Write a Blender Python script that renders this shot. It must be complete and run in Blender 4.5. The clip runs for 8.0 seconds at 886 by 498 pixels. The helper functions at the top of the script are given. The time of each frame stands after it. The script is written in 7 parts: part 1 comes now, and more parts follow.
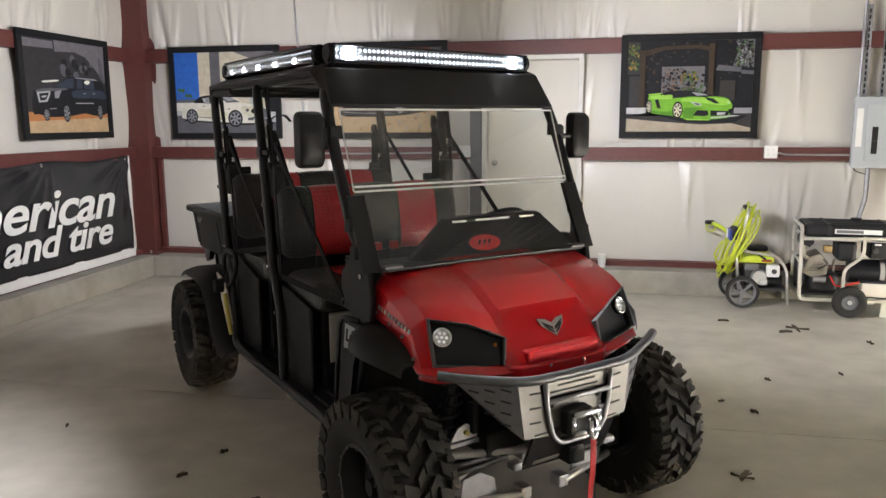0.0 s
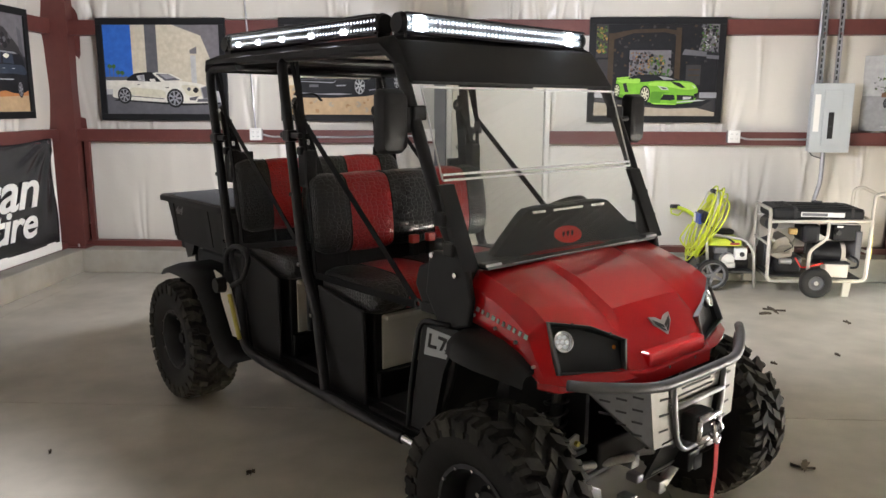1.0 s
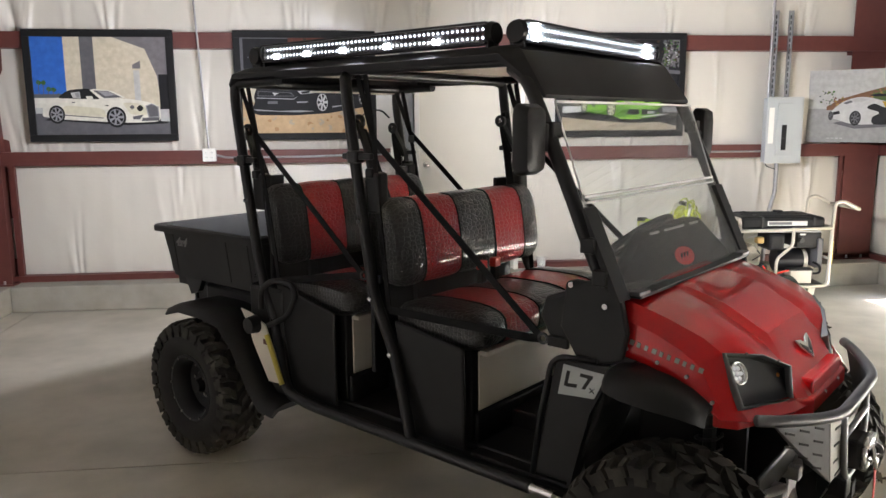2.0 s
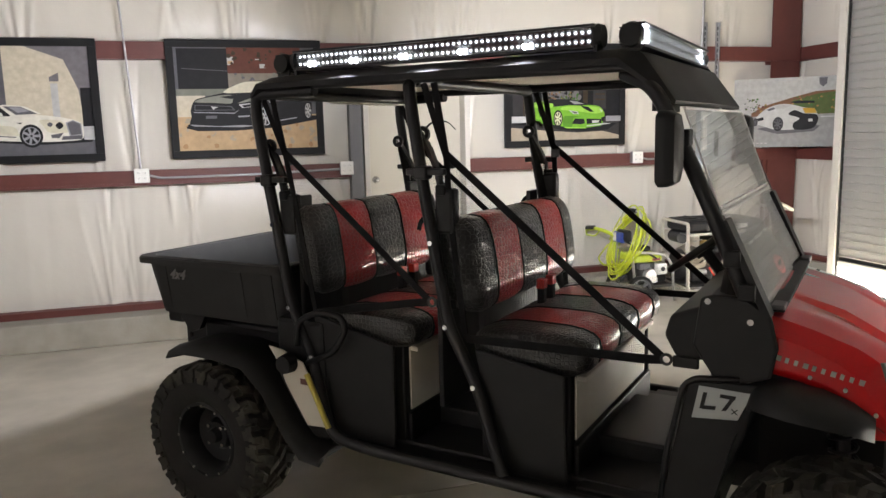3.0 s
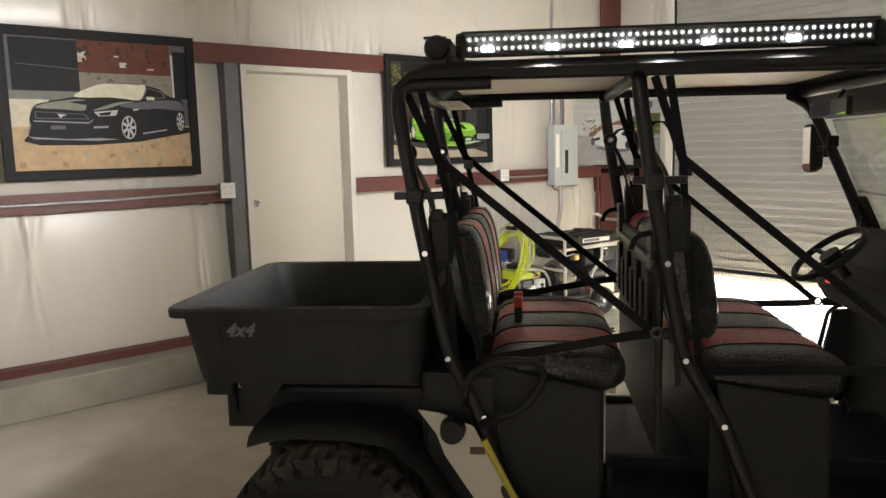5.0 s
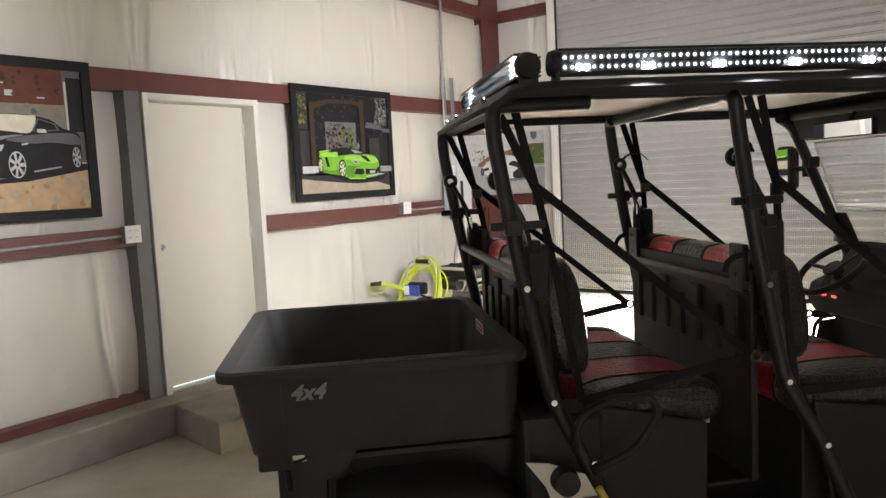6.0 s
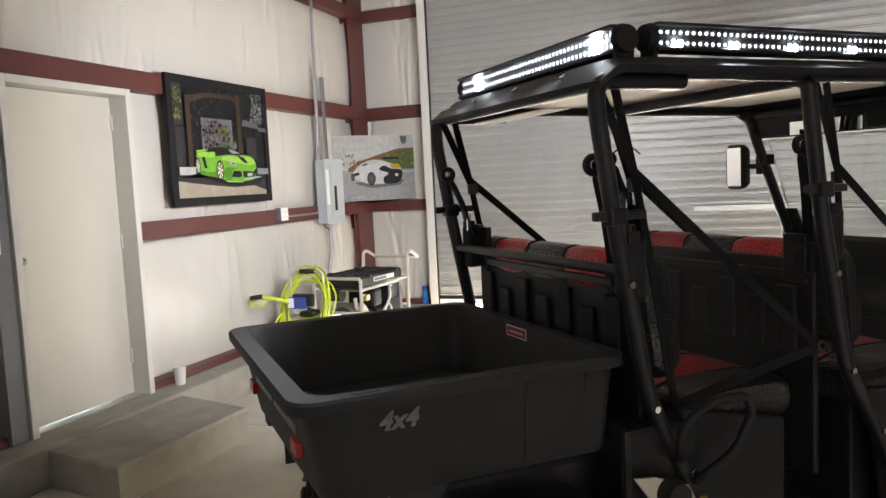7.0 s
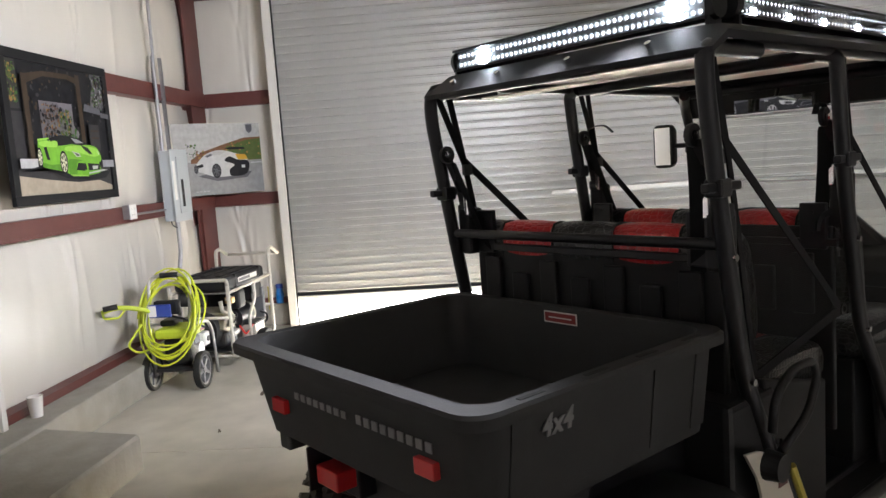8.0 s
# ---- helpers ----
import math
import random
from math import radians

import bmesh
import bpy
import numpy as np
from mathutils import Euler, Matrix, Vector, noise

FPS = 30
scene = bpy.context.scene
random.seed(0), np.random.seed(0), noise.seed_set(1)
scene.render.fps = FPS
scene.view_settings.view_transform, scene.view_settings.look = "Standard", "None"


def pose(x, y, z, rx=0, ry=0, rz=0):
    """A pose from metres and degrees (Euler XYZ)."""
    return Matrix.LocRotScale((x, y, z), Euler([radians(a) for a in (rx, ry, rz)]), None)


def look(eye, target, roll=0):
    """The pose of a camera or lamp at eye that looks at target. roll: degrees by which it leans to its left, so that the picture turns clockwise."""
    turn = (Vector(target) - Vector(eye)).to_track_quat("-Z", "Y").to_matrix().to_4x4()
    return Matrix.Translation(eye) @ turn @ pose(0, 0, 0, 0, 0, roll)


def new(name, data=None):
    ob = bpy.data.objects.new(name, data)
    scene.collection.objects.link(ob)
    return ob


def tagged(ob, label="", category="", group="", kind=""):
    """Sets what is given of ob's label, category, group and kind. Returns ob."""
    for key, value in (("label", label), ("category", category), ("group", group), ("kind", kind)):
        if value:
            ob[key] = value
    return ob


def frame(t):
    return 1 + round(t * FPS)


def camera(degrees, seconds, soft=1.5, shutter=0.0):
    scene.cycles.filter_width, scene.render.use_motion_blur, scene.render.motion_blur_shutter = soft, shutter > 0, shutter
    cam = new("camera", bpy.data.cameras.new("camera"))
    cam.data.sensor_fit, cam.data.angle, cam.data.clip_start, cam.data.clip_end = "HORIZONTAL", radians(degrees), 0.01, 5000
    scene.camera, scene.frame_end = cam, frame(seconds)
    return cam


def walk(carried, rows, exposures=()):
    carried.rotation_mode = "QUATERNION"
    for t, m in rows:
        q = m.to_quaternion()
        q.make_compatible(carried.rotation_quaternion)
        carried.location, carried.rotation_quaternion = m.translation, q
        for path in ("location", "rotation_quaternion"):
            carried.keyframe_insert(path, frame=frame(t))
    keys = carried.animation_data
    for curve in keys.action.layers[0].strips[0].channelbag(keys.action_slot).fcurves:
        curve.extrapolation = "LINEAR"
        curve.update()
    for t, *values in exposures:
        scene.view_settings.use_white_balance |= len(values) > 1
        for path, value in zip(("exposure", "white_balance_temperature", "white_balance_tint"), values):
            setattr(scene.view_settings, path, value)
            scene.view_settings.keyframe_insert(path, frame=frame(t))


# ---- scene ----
cam = camera(60.9, 8.0)
PATH = [
    (0, (0.086, -0.014, 1.664), (-0.293, 1.922, 1.334), -0.3),
    (0.5, (-0.298, 0.091, 1.648), (-0.539, 2.046, 1.302), 0.2),
    (1, (-0.709, 0.195, 1.653), (-0.795, 2.158, 1.281), 0.2),
    (1.5, (-1.111, 0.356, 1.649), (-1.051, 2.322, 1.29), 0.2),
    (2, (-1.546, 0.492, 1.655), (-1.325, 2.452, 1.324), -0.4),
    (2.2, (-1.697, 0.55, 1.662), (-1.417, 2.504, 1.338), -0.8),
    (3.5, (-2.635, 1.181, 1.659), (-1.897, 3.016, 1.36), -1.6),
    (4, (-2.976, 1.507, 1.631), (-2.072, 3.263, 1.32), -1.8),
    (4.5, (-3.293, 1.827, 1.637), (-2.194, 3.473, 1.345), -1.8),
    (5.8, (-3.953, 2.855, 1.612), (-2.41, 4.113, 1.416), -2.2),
    (6, (-4.006, 3.006, 1.636), (-2.394, 4.176, 1.452), -2.9),
    (6.5, (-4.057, 3.441, 1.634), (-2.303, 4.39, 1.475), -3.1),
    (7, (-4.116, 3.875, 1.6), (-2.251, 4.576, 1.422), -2.8),
    (7.5, (-4.135, 4.306, 1.599), (-2.202, 4.774, 1.387), -3.4),
    (8, (-4.064, 4.727, 1.601), (-2.082, 4.869, 1.372), -4.0),
]
walk(cam, [(t, look(eye, target, roll)) for t, eye, target, roll in PATH],
     exposures=[(0.0, 4.70, 6500, 10), (1.0, 4.85, 6500, 10), (2.2, 4.93, 6500, 10), (3.5, 4.76, 6900, 9), (4.6, 4.65, 7300, 7), (6.0, 4.90, 6750, 9), (7.2, 4.88, 6500, 10), (8.0, 4.85, 6350, 10)])

# ---- world and sun ----
SUN_EL, SUN_AZ = 33.0, 95.0
world = bpy.data.worlds.new("sky")
scene.world = world
world.use_nodes = True
wn = world.node_tree.nodes
sky = wn.new("ShaderNodeTexSky")
sky.sky_type, sky.sun_disc = "NISHITA", False
sky.sun_elevation, sky.sun_rotation = radians(SUN_EL), radians(SUN_AZ)
world.node_tree.links.new(sky.outputs[0], wn["Background"].inputs[0])
wn["Background"].inputs[1].default_value = 0.15
sun = new("sun", bpy.data.lights.new("sun", "SUN"))
sun.data.energy, sun.data.angle, sun.data.color = 5.0, radians(0.5), (1.0, 0.92, 0.80)
sun.matrix_world = look((3.4 + math.cos(radians(SUN_EL)) * math.sin(radians(SUN_AZ)), 5 + math.cos(radians(SUN_EL)) * math.cos(radians(SUN_AZ)), math.sin(radians(SUN_EL))), (3.4, 5, 0))
LED_POWER, LED_HOT = 0.32, 9.0      # glow of one diode of the roof light bars
BEAM = 20.0                            # watts of one beam of a light bar


# ---- materials ----
def mat(name, color, rough=0.5, metal=0.0, var=0.12, scale=6.0, bump=0.0, bump_scale=60.0, spec=0.5, coat=0.0, rvar=0.1, alt=None, alt_scale=1.2, alt_amount=0.5):
    """Principled surface with a fine and a coarse variation of colour and gloss, and a fine relief."""
    m = bpy.data.materials.new(name)
    m.use_nodes = True
    nt = m.node_tree
    b = nt.nodes["Principled BSDF"]
    tc = nt.nodes.new("ShaderNodeTexCoord")
    n1, n2 = nt.nodes.new("ShaderNodeTexNoise"), nt.nodes.new("ShaderNodeTexNoise")
    for n, s, d in ((n1, scale, 6.0), (n2, alt_scale, 3.0)):
        n.inputs["Scale"].default_value, n.inputs["Detail"].default_value = s, d
        nt.links.new(tc.outputs["Object"], n.inputs["Vector"])
    mix = nt.nodes.new("ShaderNodeMix")
    mix.data_type = "RGBA"
    c = Vector(color)
    mix.inputs["A"].default_value = (*[max(0.0, v * (1 - var)) for v in c], 1)
    mix.inputs["B"].default_value = (*[min(1.0, v * (1 + var)) for v in c], 1)
    nt.links.new(n1.outputs["Fac"], mix.inputs["Factor"])
    out = mix.outputs["Result"]
    if alt:
        ramp = nt.nodes.new("ShaderNodeMapRange")
        ramp.inputs["From Min"].default_value, ramp.inputs["From Max"].default_value = 0.36, 0.76
        ramp.interpolation_type = "SMOOTHSTEP"
        ramp.inputs["To Max"].default_value = alt_amount
        nt.links.new(n2.outputs["Fac"], ramp.inputs["Value"])
        mix2 = nt.nodes.new("ShaderNodeMix")
        mix2.data_type = "RGBA"
        nt.links.new(ramp.outputs["Result"], mix2.inputs["Factor"])
        nt.links.new(out, mix2.inputs["A"])
        mix2.inputs["B"].default_value = (*alt, 1)
        out = mix2.outputs["Result"]
    nt.links.new(out, b.inputs["Base Color"])
    rr = nt.nodes.new("ShaderNodeMapRange")
    rr.inputs["To Min"].default_value, rr.inputs["To Max"].default_value = max(0.02, rough - rvar), min(1.0, rough + rvar)
    nt.links.new(n2.outputs["Fac"], rr.inputs["Value"])
    nt.links.new(rr.outputs["Result"], b.inputs["Roughness"])
    b.inputs["Metallic"].default_value = metal
    b.inputs["Specular IOR Level"].default_value = spec
    b.inputs["Coat Weight"].default_value = coat
    b.inputs["Coat Roughness"].default_value = 0.06
    if bump:
        n3 = nt.nodes.new("ShaderNodeTexNoise")
        n3.inputs["Scale"].default_value, n3.inputs["Detail"].default_value = bump_scale, 4.0
        nt.links.new(tc.outputs["Object"], n3.inputs["Vector"])
        bp = nt.nodes.new("ShaderNodeBump")
        bp.inputs["Strength"].default_value, bp.inputs["Distance"].default_value = 1.0, bump
        nt.links.new(n3.outputs["Fac"], bp.inputs["Height"])
        nt.links.new(bp.outputs["Normal"], b.inputs["Normal"])
    return m


def node(m, kind):
    return m.node_tree.nodes.new(kind)


def croc(name, color):
    """Embossed reptile-grain vinyl: flattened cells with dark creases."""
    m = mat(name, color, 0.30, 0, 0.2, 9, coat=0.45, rvar=0.06)
    nt, b = m.node_tree, m.node_tree.nodes["Principled BSDF"]
    tc, mp, vo = node(m, "ShaderNodeTexCoord"), node(m, "ShaderNodeMapping"), node(m, "ShaderNodeTexVoronoi")
    mp.inputs["Scale"].default_value = (54, 34, 54)
    vo.feature = "DISTANCE_TO_EDGE"
    vo.inputs["Scale"].default_value = 1.0
    vo.inputs["Randomness"].default_value = 0.6
    nt.links.new(tc.outputs["Object"], mp.inputs["Vector"])
    nt.links.new(mp.outputs["Vector"], vo.inputs["Vector"])
    mr = node(m, "ShaderNodeMapRange")
    mr.inputs["From Max"].default_value = 0.16
    nt.links.new(vo.outputs["Distance"], mr.inputs["Value"])
    bp = node(m, "ShaderNodeBump")
    bp.inputs["Distance"].default_value = 0.0028
    nt.links.new(mr.outputs["Result"], bp.inputs["Height"])
    nt.links.new(bp.outputs["Normal"], b.inputs["Normal"])
    return m


def emitting(name, color, strength):
    m = bpy.data.materials.new(name)
    m.use_nodes = True
    b = m.node_tree.nodes["Principled BSDF"]
    b.inputs["Base Color"].default_value = (0.8, 0.8, 0.8, 1)
    b.inputs["Emission Color"].default_value = (*color, 1)
    b.inputs["Emission Strength"].default_value = strength
    return m


def clear(name, tint, rough=0.02, alpha_mix=0.9):
    """Thin clear sheet: mostly see-through, with a glossy skin."""
    m = bpy.data.materials.new(name)
    m.use_nodes = True
    nt = m.node_tree
    nt.nodes.remove(nt.nodes["Principled BSDF"])
    tr, gl, mx, lw, pw_, ad = (nt.nodes.new(k) for k in ("ShaderNodeBsdfTransparent", "ShaderNodeBsdfGlossy", "ShaderNodeMixShader", "ShaderNodeLayerWeight", "ShaderNodeMath", "ShaderNodeMath"))
    tr.inputs[0].default_value = (*tint, 1)
    gl.inputs["Roughness"].default_value = rough
    pw_.operation, ad.operation = "POWER", "MULTIPLY_ADD"
    lw.inputs["Blend"].default_value = 0.5
    pw_.inputs[1].default_value = 5.0
    ad.inputs[1].default_value, ad.inputs[2].default_value = 0.9, 0.075
    nt.links.new(lw.outputs["Facing"], pw_.inputs[0])
    nt.links.new(pw_.outputs[0], ad.inputs[0])
    nt.links.new(ad.outputs[0], mx.inputs[0])
    nt.links.new(tr.outputs[0], mx.inputs[1])
    nt.links.new(gl.outputs[0], mx.inputs[2])
    nt.links.new(mx.outputs[0], nt.nodes["Material Output"].inputs[0])
    return m


def netting(name, pitch=0.0062, hole=0.88):
    """Woven black net with small square holes."""
    m = mat(name, (0.02, 0.02, 0.022), 0.7)
    nt = m.node_tree
    tc, sep = node(m, "ShaderNodeTexCoord"), node(m, "ShaderNodeSeparateXYZ")
    nt.links.new(tc.outputs["Object"], sep.inputs[0])
    prod = None
    for ax in ("X", "Z"):
        dv, fr, lt = (node(m, "ShaderNodeMath") for _ in range(3))
        dv.operation, fr.operation, lt.operation = "DIVIDE", "FRACT", "LESS_THAN"
        dv.inputs[1].default_value, lt.inputs[1].default_value = pitch, math.sqrt(hole)
        nt.links.new(sep.outputs[ax], dv.inputs[0])
        nt.links.new(dv.outputs[0], fr.inputs[0])
        nt.links.new(fr.outputs[0], lt.inputs[0])
        if prod:
            mu = node(m, "ShaderNodeMath")
            mu.operation = "MULTIPLY"
            nt.links.new(prod.outputs[0], mu.inputs[0])
            nt.links.new(lt.outputs[0], mu.inputs[1])
            prod = mu
        else:
            prod = lt
    inv = node(m, "ShaderNodeMath")
    inv.operation = "SUBTRACT"
    inv.inputs[0].default_value = 1.0
    nt.links.new(prod.outputs[0], inv.inputs[1])
    nt.links.new(inv.outputs[0], nt.nodes["Principled BSDF"].inputs["Alpha"])
    return m


CONCRETE = mat("polished_concrete", (0.44, 0.41, 0.35), 0.43, 0, 0.24, 5.0, 0.0006, 90, alt=(0.24, 0.218, 0.178), alt_scale=1.5, alt_amount=0.5, rvar=0.13)
CURB = mat("raw_concrete", (0.29, 0.272, 0.235), 0.85, 0, 0.18, 9, 0.002, 45, alt=(0.14, 0.13, 0.108), alt_scale=2.6)
VINYL = mat("white_vinyl_sheet", (0.57, 0.542, 0.482), 0.32, 0, 0.04, 3, 0.0012, 14, rvar=0.03, alt=(0.52, 0.49, 0.43), alt_scale=0.8, alt_amount=0.3)
RED_STEEL = mat("oxide_red_primer", (0.105, 0.028, 0.023), 0.5, 0, 0.22, 14, 0.0006, 60, alt=(0.09, 0.028, 0.025), alt_scale=3)
DOOR_PAINT = mat("door_paint", (0.58, 0.545, 0.46), 0.45, 0, 0.04, 5, 0.0003, 120)
FRAME_PAINT = mat("frame_paint", (0.58, 0.56, 0.51), 0.45, 0, 0.06, 5)
GREY_STEEL = mat("galvanised_steel", (0.38, 0.38, 0.39), 0.42, 0.85, 0.2, 24, 0.0003, 80)
SLAT_STEEL = mat("slat_paint", (0.73, 0.72, 0.69), 0.35, 0.28, 0.05, 4, spec=0.6, rvar=0.04, alt=(0.70, 0.685, 0.65), alt_scale=1.5)
HOOD_MARK = mat("pale_print", (0.40, 0.35, 0.33), 0.45, 0, 0.1, 20)
MARK_GREY = mat("dull_silver_print", (0.17, 0.17, 0.17), 0.45, 0, 0.1, 20)
PANEL_GREY = mat("panel_enamel", (0.42, 0.45, 0.46), 0.4, 0, 0.05, 6)
WHITE_PLASTIC = mat("white_plastic", (0.75, 0.74, 0.70), 0.4, 0, 0.05)
BLACK_FRAME = mat("black_picture_frame", (0.010, 0.010, 0.011), 0.6, 0, 0.2, 20, spec=0.2)
BLACK_VINYL = mat("black_banner_vinyl", (0.016, 0.016, 0.018), 0.22, 0, 0.2, 5, 0.004, 5)
BANNER_WHITE = mat("banner_white", (0.78, 0.77, 0.72), 0.4, 0, 0.06, 5)
BLACK_PLASTIC = mat("black_plastic", (0.012, 0.012, 0.013), 0.5, 0, 0.3, 12, 0.0005, 160, spec=0.3, rvar=0.14)
BED_PLASTIC = mat("bed_plastic", (0.027, 0.027, 0.027), 0.70, 0, 0.25, 10, 0.0006, 140, spec=0.35)
BLACK_STEEL = mat("black_powder_coat", (0.011, 0.011, 0.013), 0.38, 0, 0.3, 20, 0.0004, 200, spec=0.4)
ROOF_BLACK = mat("roof_black", (0.014, 0.014, 0.016), 0.6, 0, 0.3, 8, 0.0005, 120, spec=0.3)
DUSTY_RUBBER = mat("dusty_tread_rubber", (0.022, 0.021, 0.019), 0.78, 0, 0.35, 24, 0.0012, 60, spec=0.3, alt=(0.085, 0.077, 0.063), alt_scale=9, alt_amount=0.75)
RUBBER = mat("tyre_rubber", (0.013, 0.0125, 0.012), 0.72, 0, 0.35, 16, 0.0012, 60, spec=0.35, alt=(0.035, 0.032, 0.028), alt_scale=4, alt_amount=0.4)
RED_PAINT = mat("red_body_paint", (0.56, 0.005, 0.009), 0.40, 0.1, 0.10, 200, coat=1.0, spec=0.12, rvar=0.04)
RED_PAINT.node_tree.nodes["Principled BSDF"].inputs["Coat Roughness"].default_value = 0.025
SILVER = mat("brushed_aluminium", (0.58, 0.57, 0.55), 0.36, 0.8, 0.12, 30, 0.0002, 200)
GUARD_PLATE = mat("bare_guard_plate", (0.165, 0.158, 0.143), 0.46, 0.75, 0.12, 30, 0.0002, 200)
CHROME = mat("chrome", (0.75, 0.75, 0.76), 0.12, 1.0, 0.05)
BLACK_CROC = croc("black_reptile_vinyl", (0.014, 0.014, 0.014))
RED_CROC = croc("red_reptile_vinyl", (0.52, 0.010, 0.014))
CREAM = mat("cream_panel", (0.62, 0.58, 0.50), 0.5, 0, 0.06, 5, alt=(0.52, 0.48, 0.40), alt_scale=5)
LINER = mat("roof_liner", (0.86, 0.80, 0.70), 0.6, 0, 0.05, 5)
WEBBING = mat("black_webbing", (0.010, 0.010, 0.011), 0.8, 0, 0.3, 60, 0.0006, 300, spec=0.2)
RED_STRAP = mat("red_strap", (0.45, 0.012, 0.012), 0.6, 0, 0.15, 60)
RED_LENS = mat("red_lens", (0.48, 0.012, 0.015), 0.3, 0, 0.05, coat=0.5)
YELLOW = mat("yellow_tape", (0.50, 0.42, 0.07), 0.4, 0, 0.1, 20)
AMBER = mat("amber_lens", (0.70, 0.22, 0.02), 0.2)
HOSE = mat("yellow_hose", (0.55, 0.62, 0.03), 0.38, 0, 0.12, 30)
LIME = mat("lime_plastic", (0.50, 0.60, 0.04), 0.4, 0, 0.08, 8)
BLUE_PLASTIC = mat("blue_plastic", (0.03, 0.06, 0.28), 0.4)
BLUE_CAN = mat("blue_bottle", (0.02, 0.16, 0.45), 0.3)
BEIGE_STEEL = mat("beige_tube_enamel", (0.50, 0.47, 0.40), 0.38, 0.1, 0.08, 10)
ENGINE = mat("cast_engine_metal", (0.30, 0.27, 0.22), 0.5, 0.6, 0.25, 25, 0.001, 80)
DARK_METAL = mat("dark_metal", (0.05, 0.05, 0.05), 0.45, 0.6, 0.3, 25)
BROWN_LABEL = mat("brown_label", (0.10, 0.03, 0.025), 0.5, 0, 0.1)
WHITE_PAPER = mat("white_label", (0.75, 0.74, 0.70), 0.5, 0, 0.03)
RED_LABEL = mat("red_label", (0.24, 0.02, 0.02), 0.4)
LOGO_RED = mat("logo_red", (0.75, 0.03, 0.02), 0.4, 0, 0.05)
ASPHALT = mat("outside_concrete", (0.50, 0.48, 0.44), 0.9, 0, 0.15, 4, 0.002, 60)
DRY_LEAF = mat("dry_leaf", (0.06, 0.045, 0.03), 0.8, 0, 0.3, 40)
CUP_CLEAR = mat("cloudy_plastic", (0.72, 0.70, 0.66), 0.25, 0, 0.05)
MIRROR = mat("mirror_glass", (0.9, 0.9, 0.9), 0.02, 1.0, 0.0, rvar=0.0)
GLASS = clear("windshield_sheet", (0.94, 0.95, 0.94))
LENS = clear("lamp_lens", (0.96, 0.97, 1.0))
NET = netting("safety_net")
LED_ON = emitting("lit_diode", (0.86, 0.93, 1.0), LED_POWER)
LED_BRIGHT = emitting("lit_flood_diode", (0.86, 0.93, 1.0), LED_HOT)
HEADLAMP = emitting("lit_headlamp", (0.95, 0.97, 1.0), 0.007)
RED_GLOW = emitting("red_switch_glow", (1.0, 0.05, 0.03), 0.06)
STUD_GREY = mat("stud_grey", (0.13, 0.13, 0.135), 0.5, 0, 0.12, 8)
BUMPER_STEEL = mat("bumper_steel", (0.135, 0.135, 0.14), 0.46, 0.80, 0.2, 30, 0.0003, 150)
# near-black for inlays that paint the darkness inside slots and holes
CAVITY = mat("dark_cavity", (0.01, 0.01, 0.01), 0.8)


# ---- building tools ----
def finish(bm, smooth=False):
    me = bpy.data.meshes.new("mesh")
    bmesh.ops.recalc_face_normals(bm, faces=bm.faces)
    if smooth:
        for f in bm.faces:
            f.smooth = True
    bm.to_mesh(me)
    bm.free()
    return me


def part(name, bm, material, parent=None, label="", smooth=False, edge=None):
    """Links a bmesh as one mesh object under a thing or a part."""
    me = finish(bm, smooth)
    for one in (material if isinstance(material, (list, tuple)) else [material]):
        me.materials.append(one)
    ob = new(name, me)
    if smooth and edge:
        me.set_sharp_from_angle(angle=radians(edge))
    if parent:
        ob.parent = parent
    if label:
        tagged(ob, label)
    return ob


def soft(ob, width=0.004, segments=2):
    mod = ob.modifiers.new("bevel", "BEVEL")
    mod.width, mod.segments, mod.limit_method, mod.angle_limit = width, segments, "ANGLE", radians(40)
    return ob


def thing(name, m=None):
    ob = new(name)
    ob.empty_display_size = 0.1
    if m is not None:
        ob.matrix_world = m
    return ob


def box(a, b, bm=None, bevel=0.0, m=None, mi=0):
    """A block between two corners."""
    bm = bm or bmesh.new()
    a, b = Vector(a), Vector(b)
    g = bmesh.ops.create_cube(bm, size=1.0)
    vs = g["verts"]
    for v in vs:
        v.co = Vector(((a.x + b.x) / 2 + v.co.x * abs(b.x - a.x), (a.y + b.y) / 2 + v.co.y * abs(b.y - a.y), (a.z + b.z) / 2 + v.co.z * abs(b.z - a.z)))
    fs = {f for v in vs for f in v.link_faces}
    if bevel:
        r = bmesh.ops.bevel(bm, geom=list({e for v in vs for e in v.link_edges}), offset=bevel, segments=2, affect="EDGES", profile=0.5)
        vs = list({v for f in r["faces"] for v in f.verts} | {v for v in vs if v.is_valid})
        fs = {f for v in vs for f in v.link_faces}
    if m is not None:
        for v in vs:
            v.co = m @ v.co
    for f in fs:
        f.material_index = mi
    return bm


def ring_skin(bm, rings, closed=True, caps=True, mi=0):
    """Skins rows of points; each row is a closed ring unless closed is off."""
    rows = [[bm.verts.new(p) for p in r] for r in rings]
    n = len(rows[0])
    fs = []
    for a, b in zip(rows, rows[1:]):
        for i in range(n if closed else n - 1):
            j = (i + 1) % n
            fs.append(bm.faces.new((a[i], a[j], b[j], b[i])))
    if caps and closed:
        fs += [bm.faces.new(rows[0][::-1]), bm.faces.new(rows[-1])]
    for f in fs:
        f.material_index = mi
    return rows


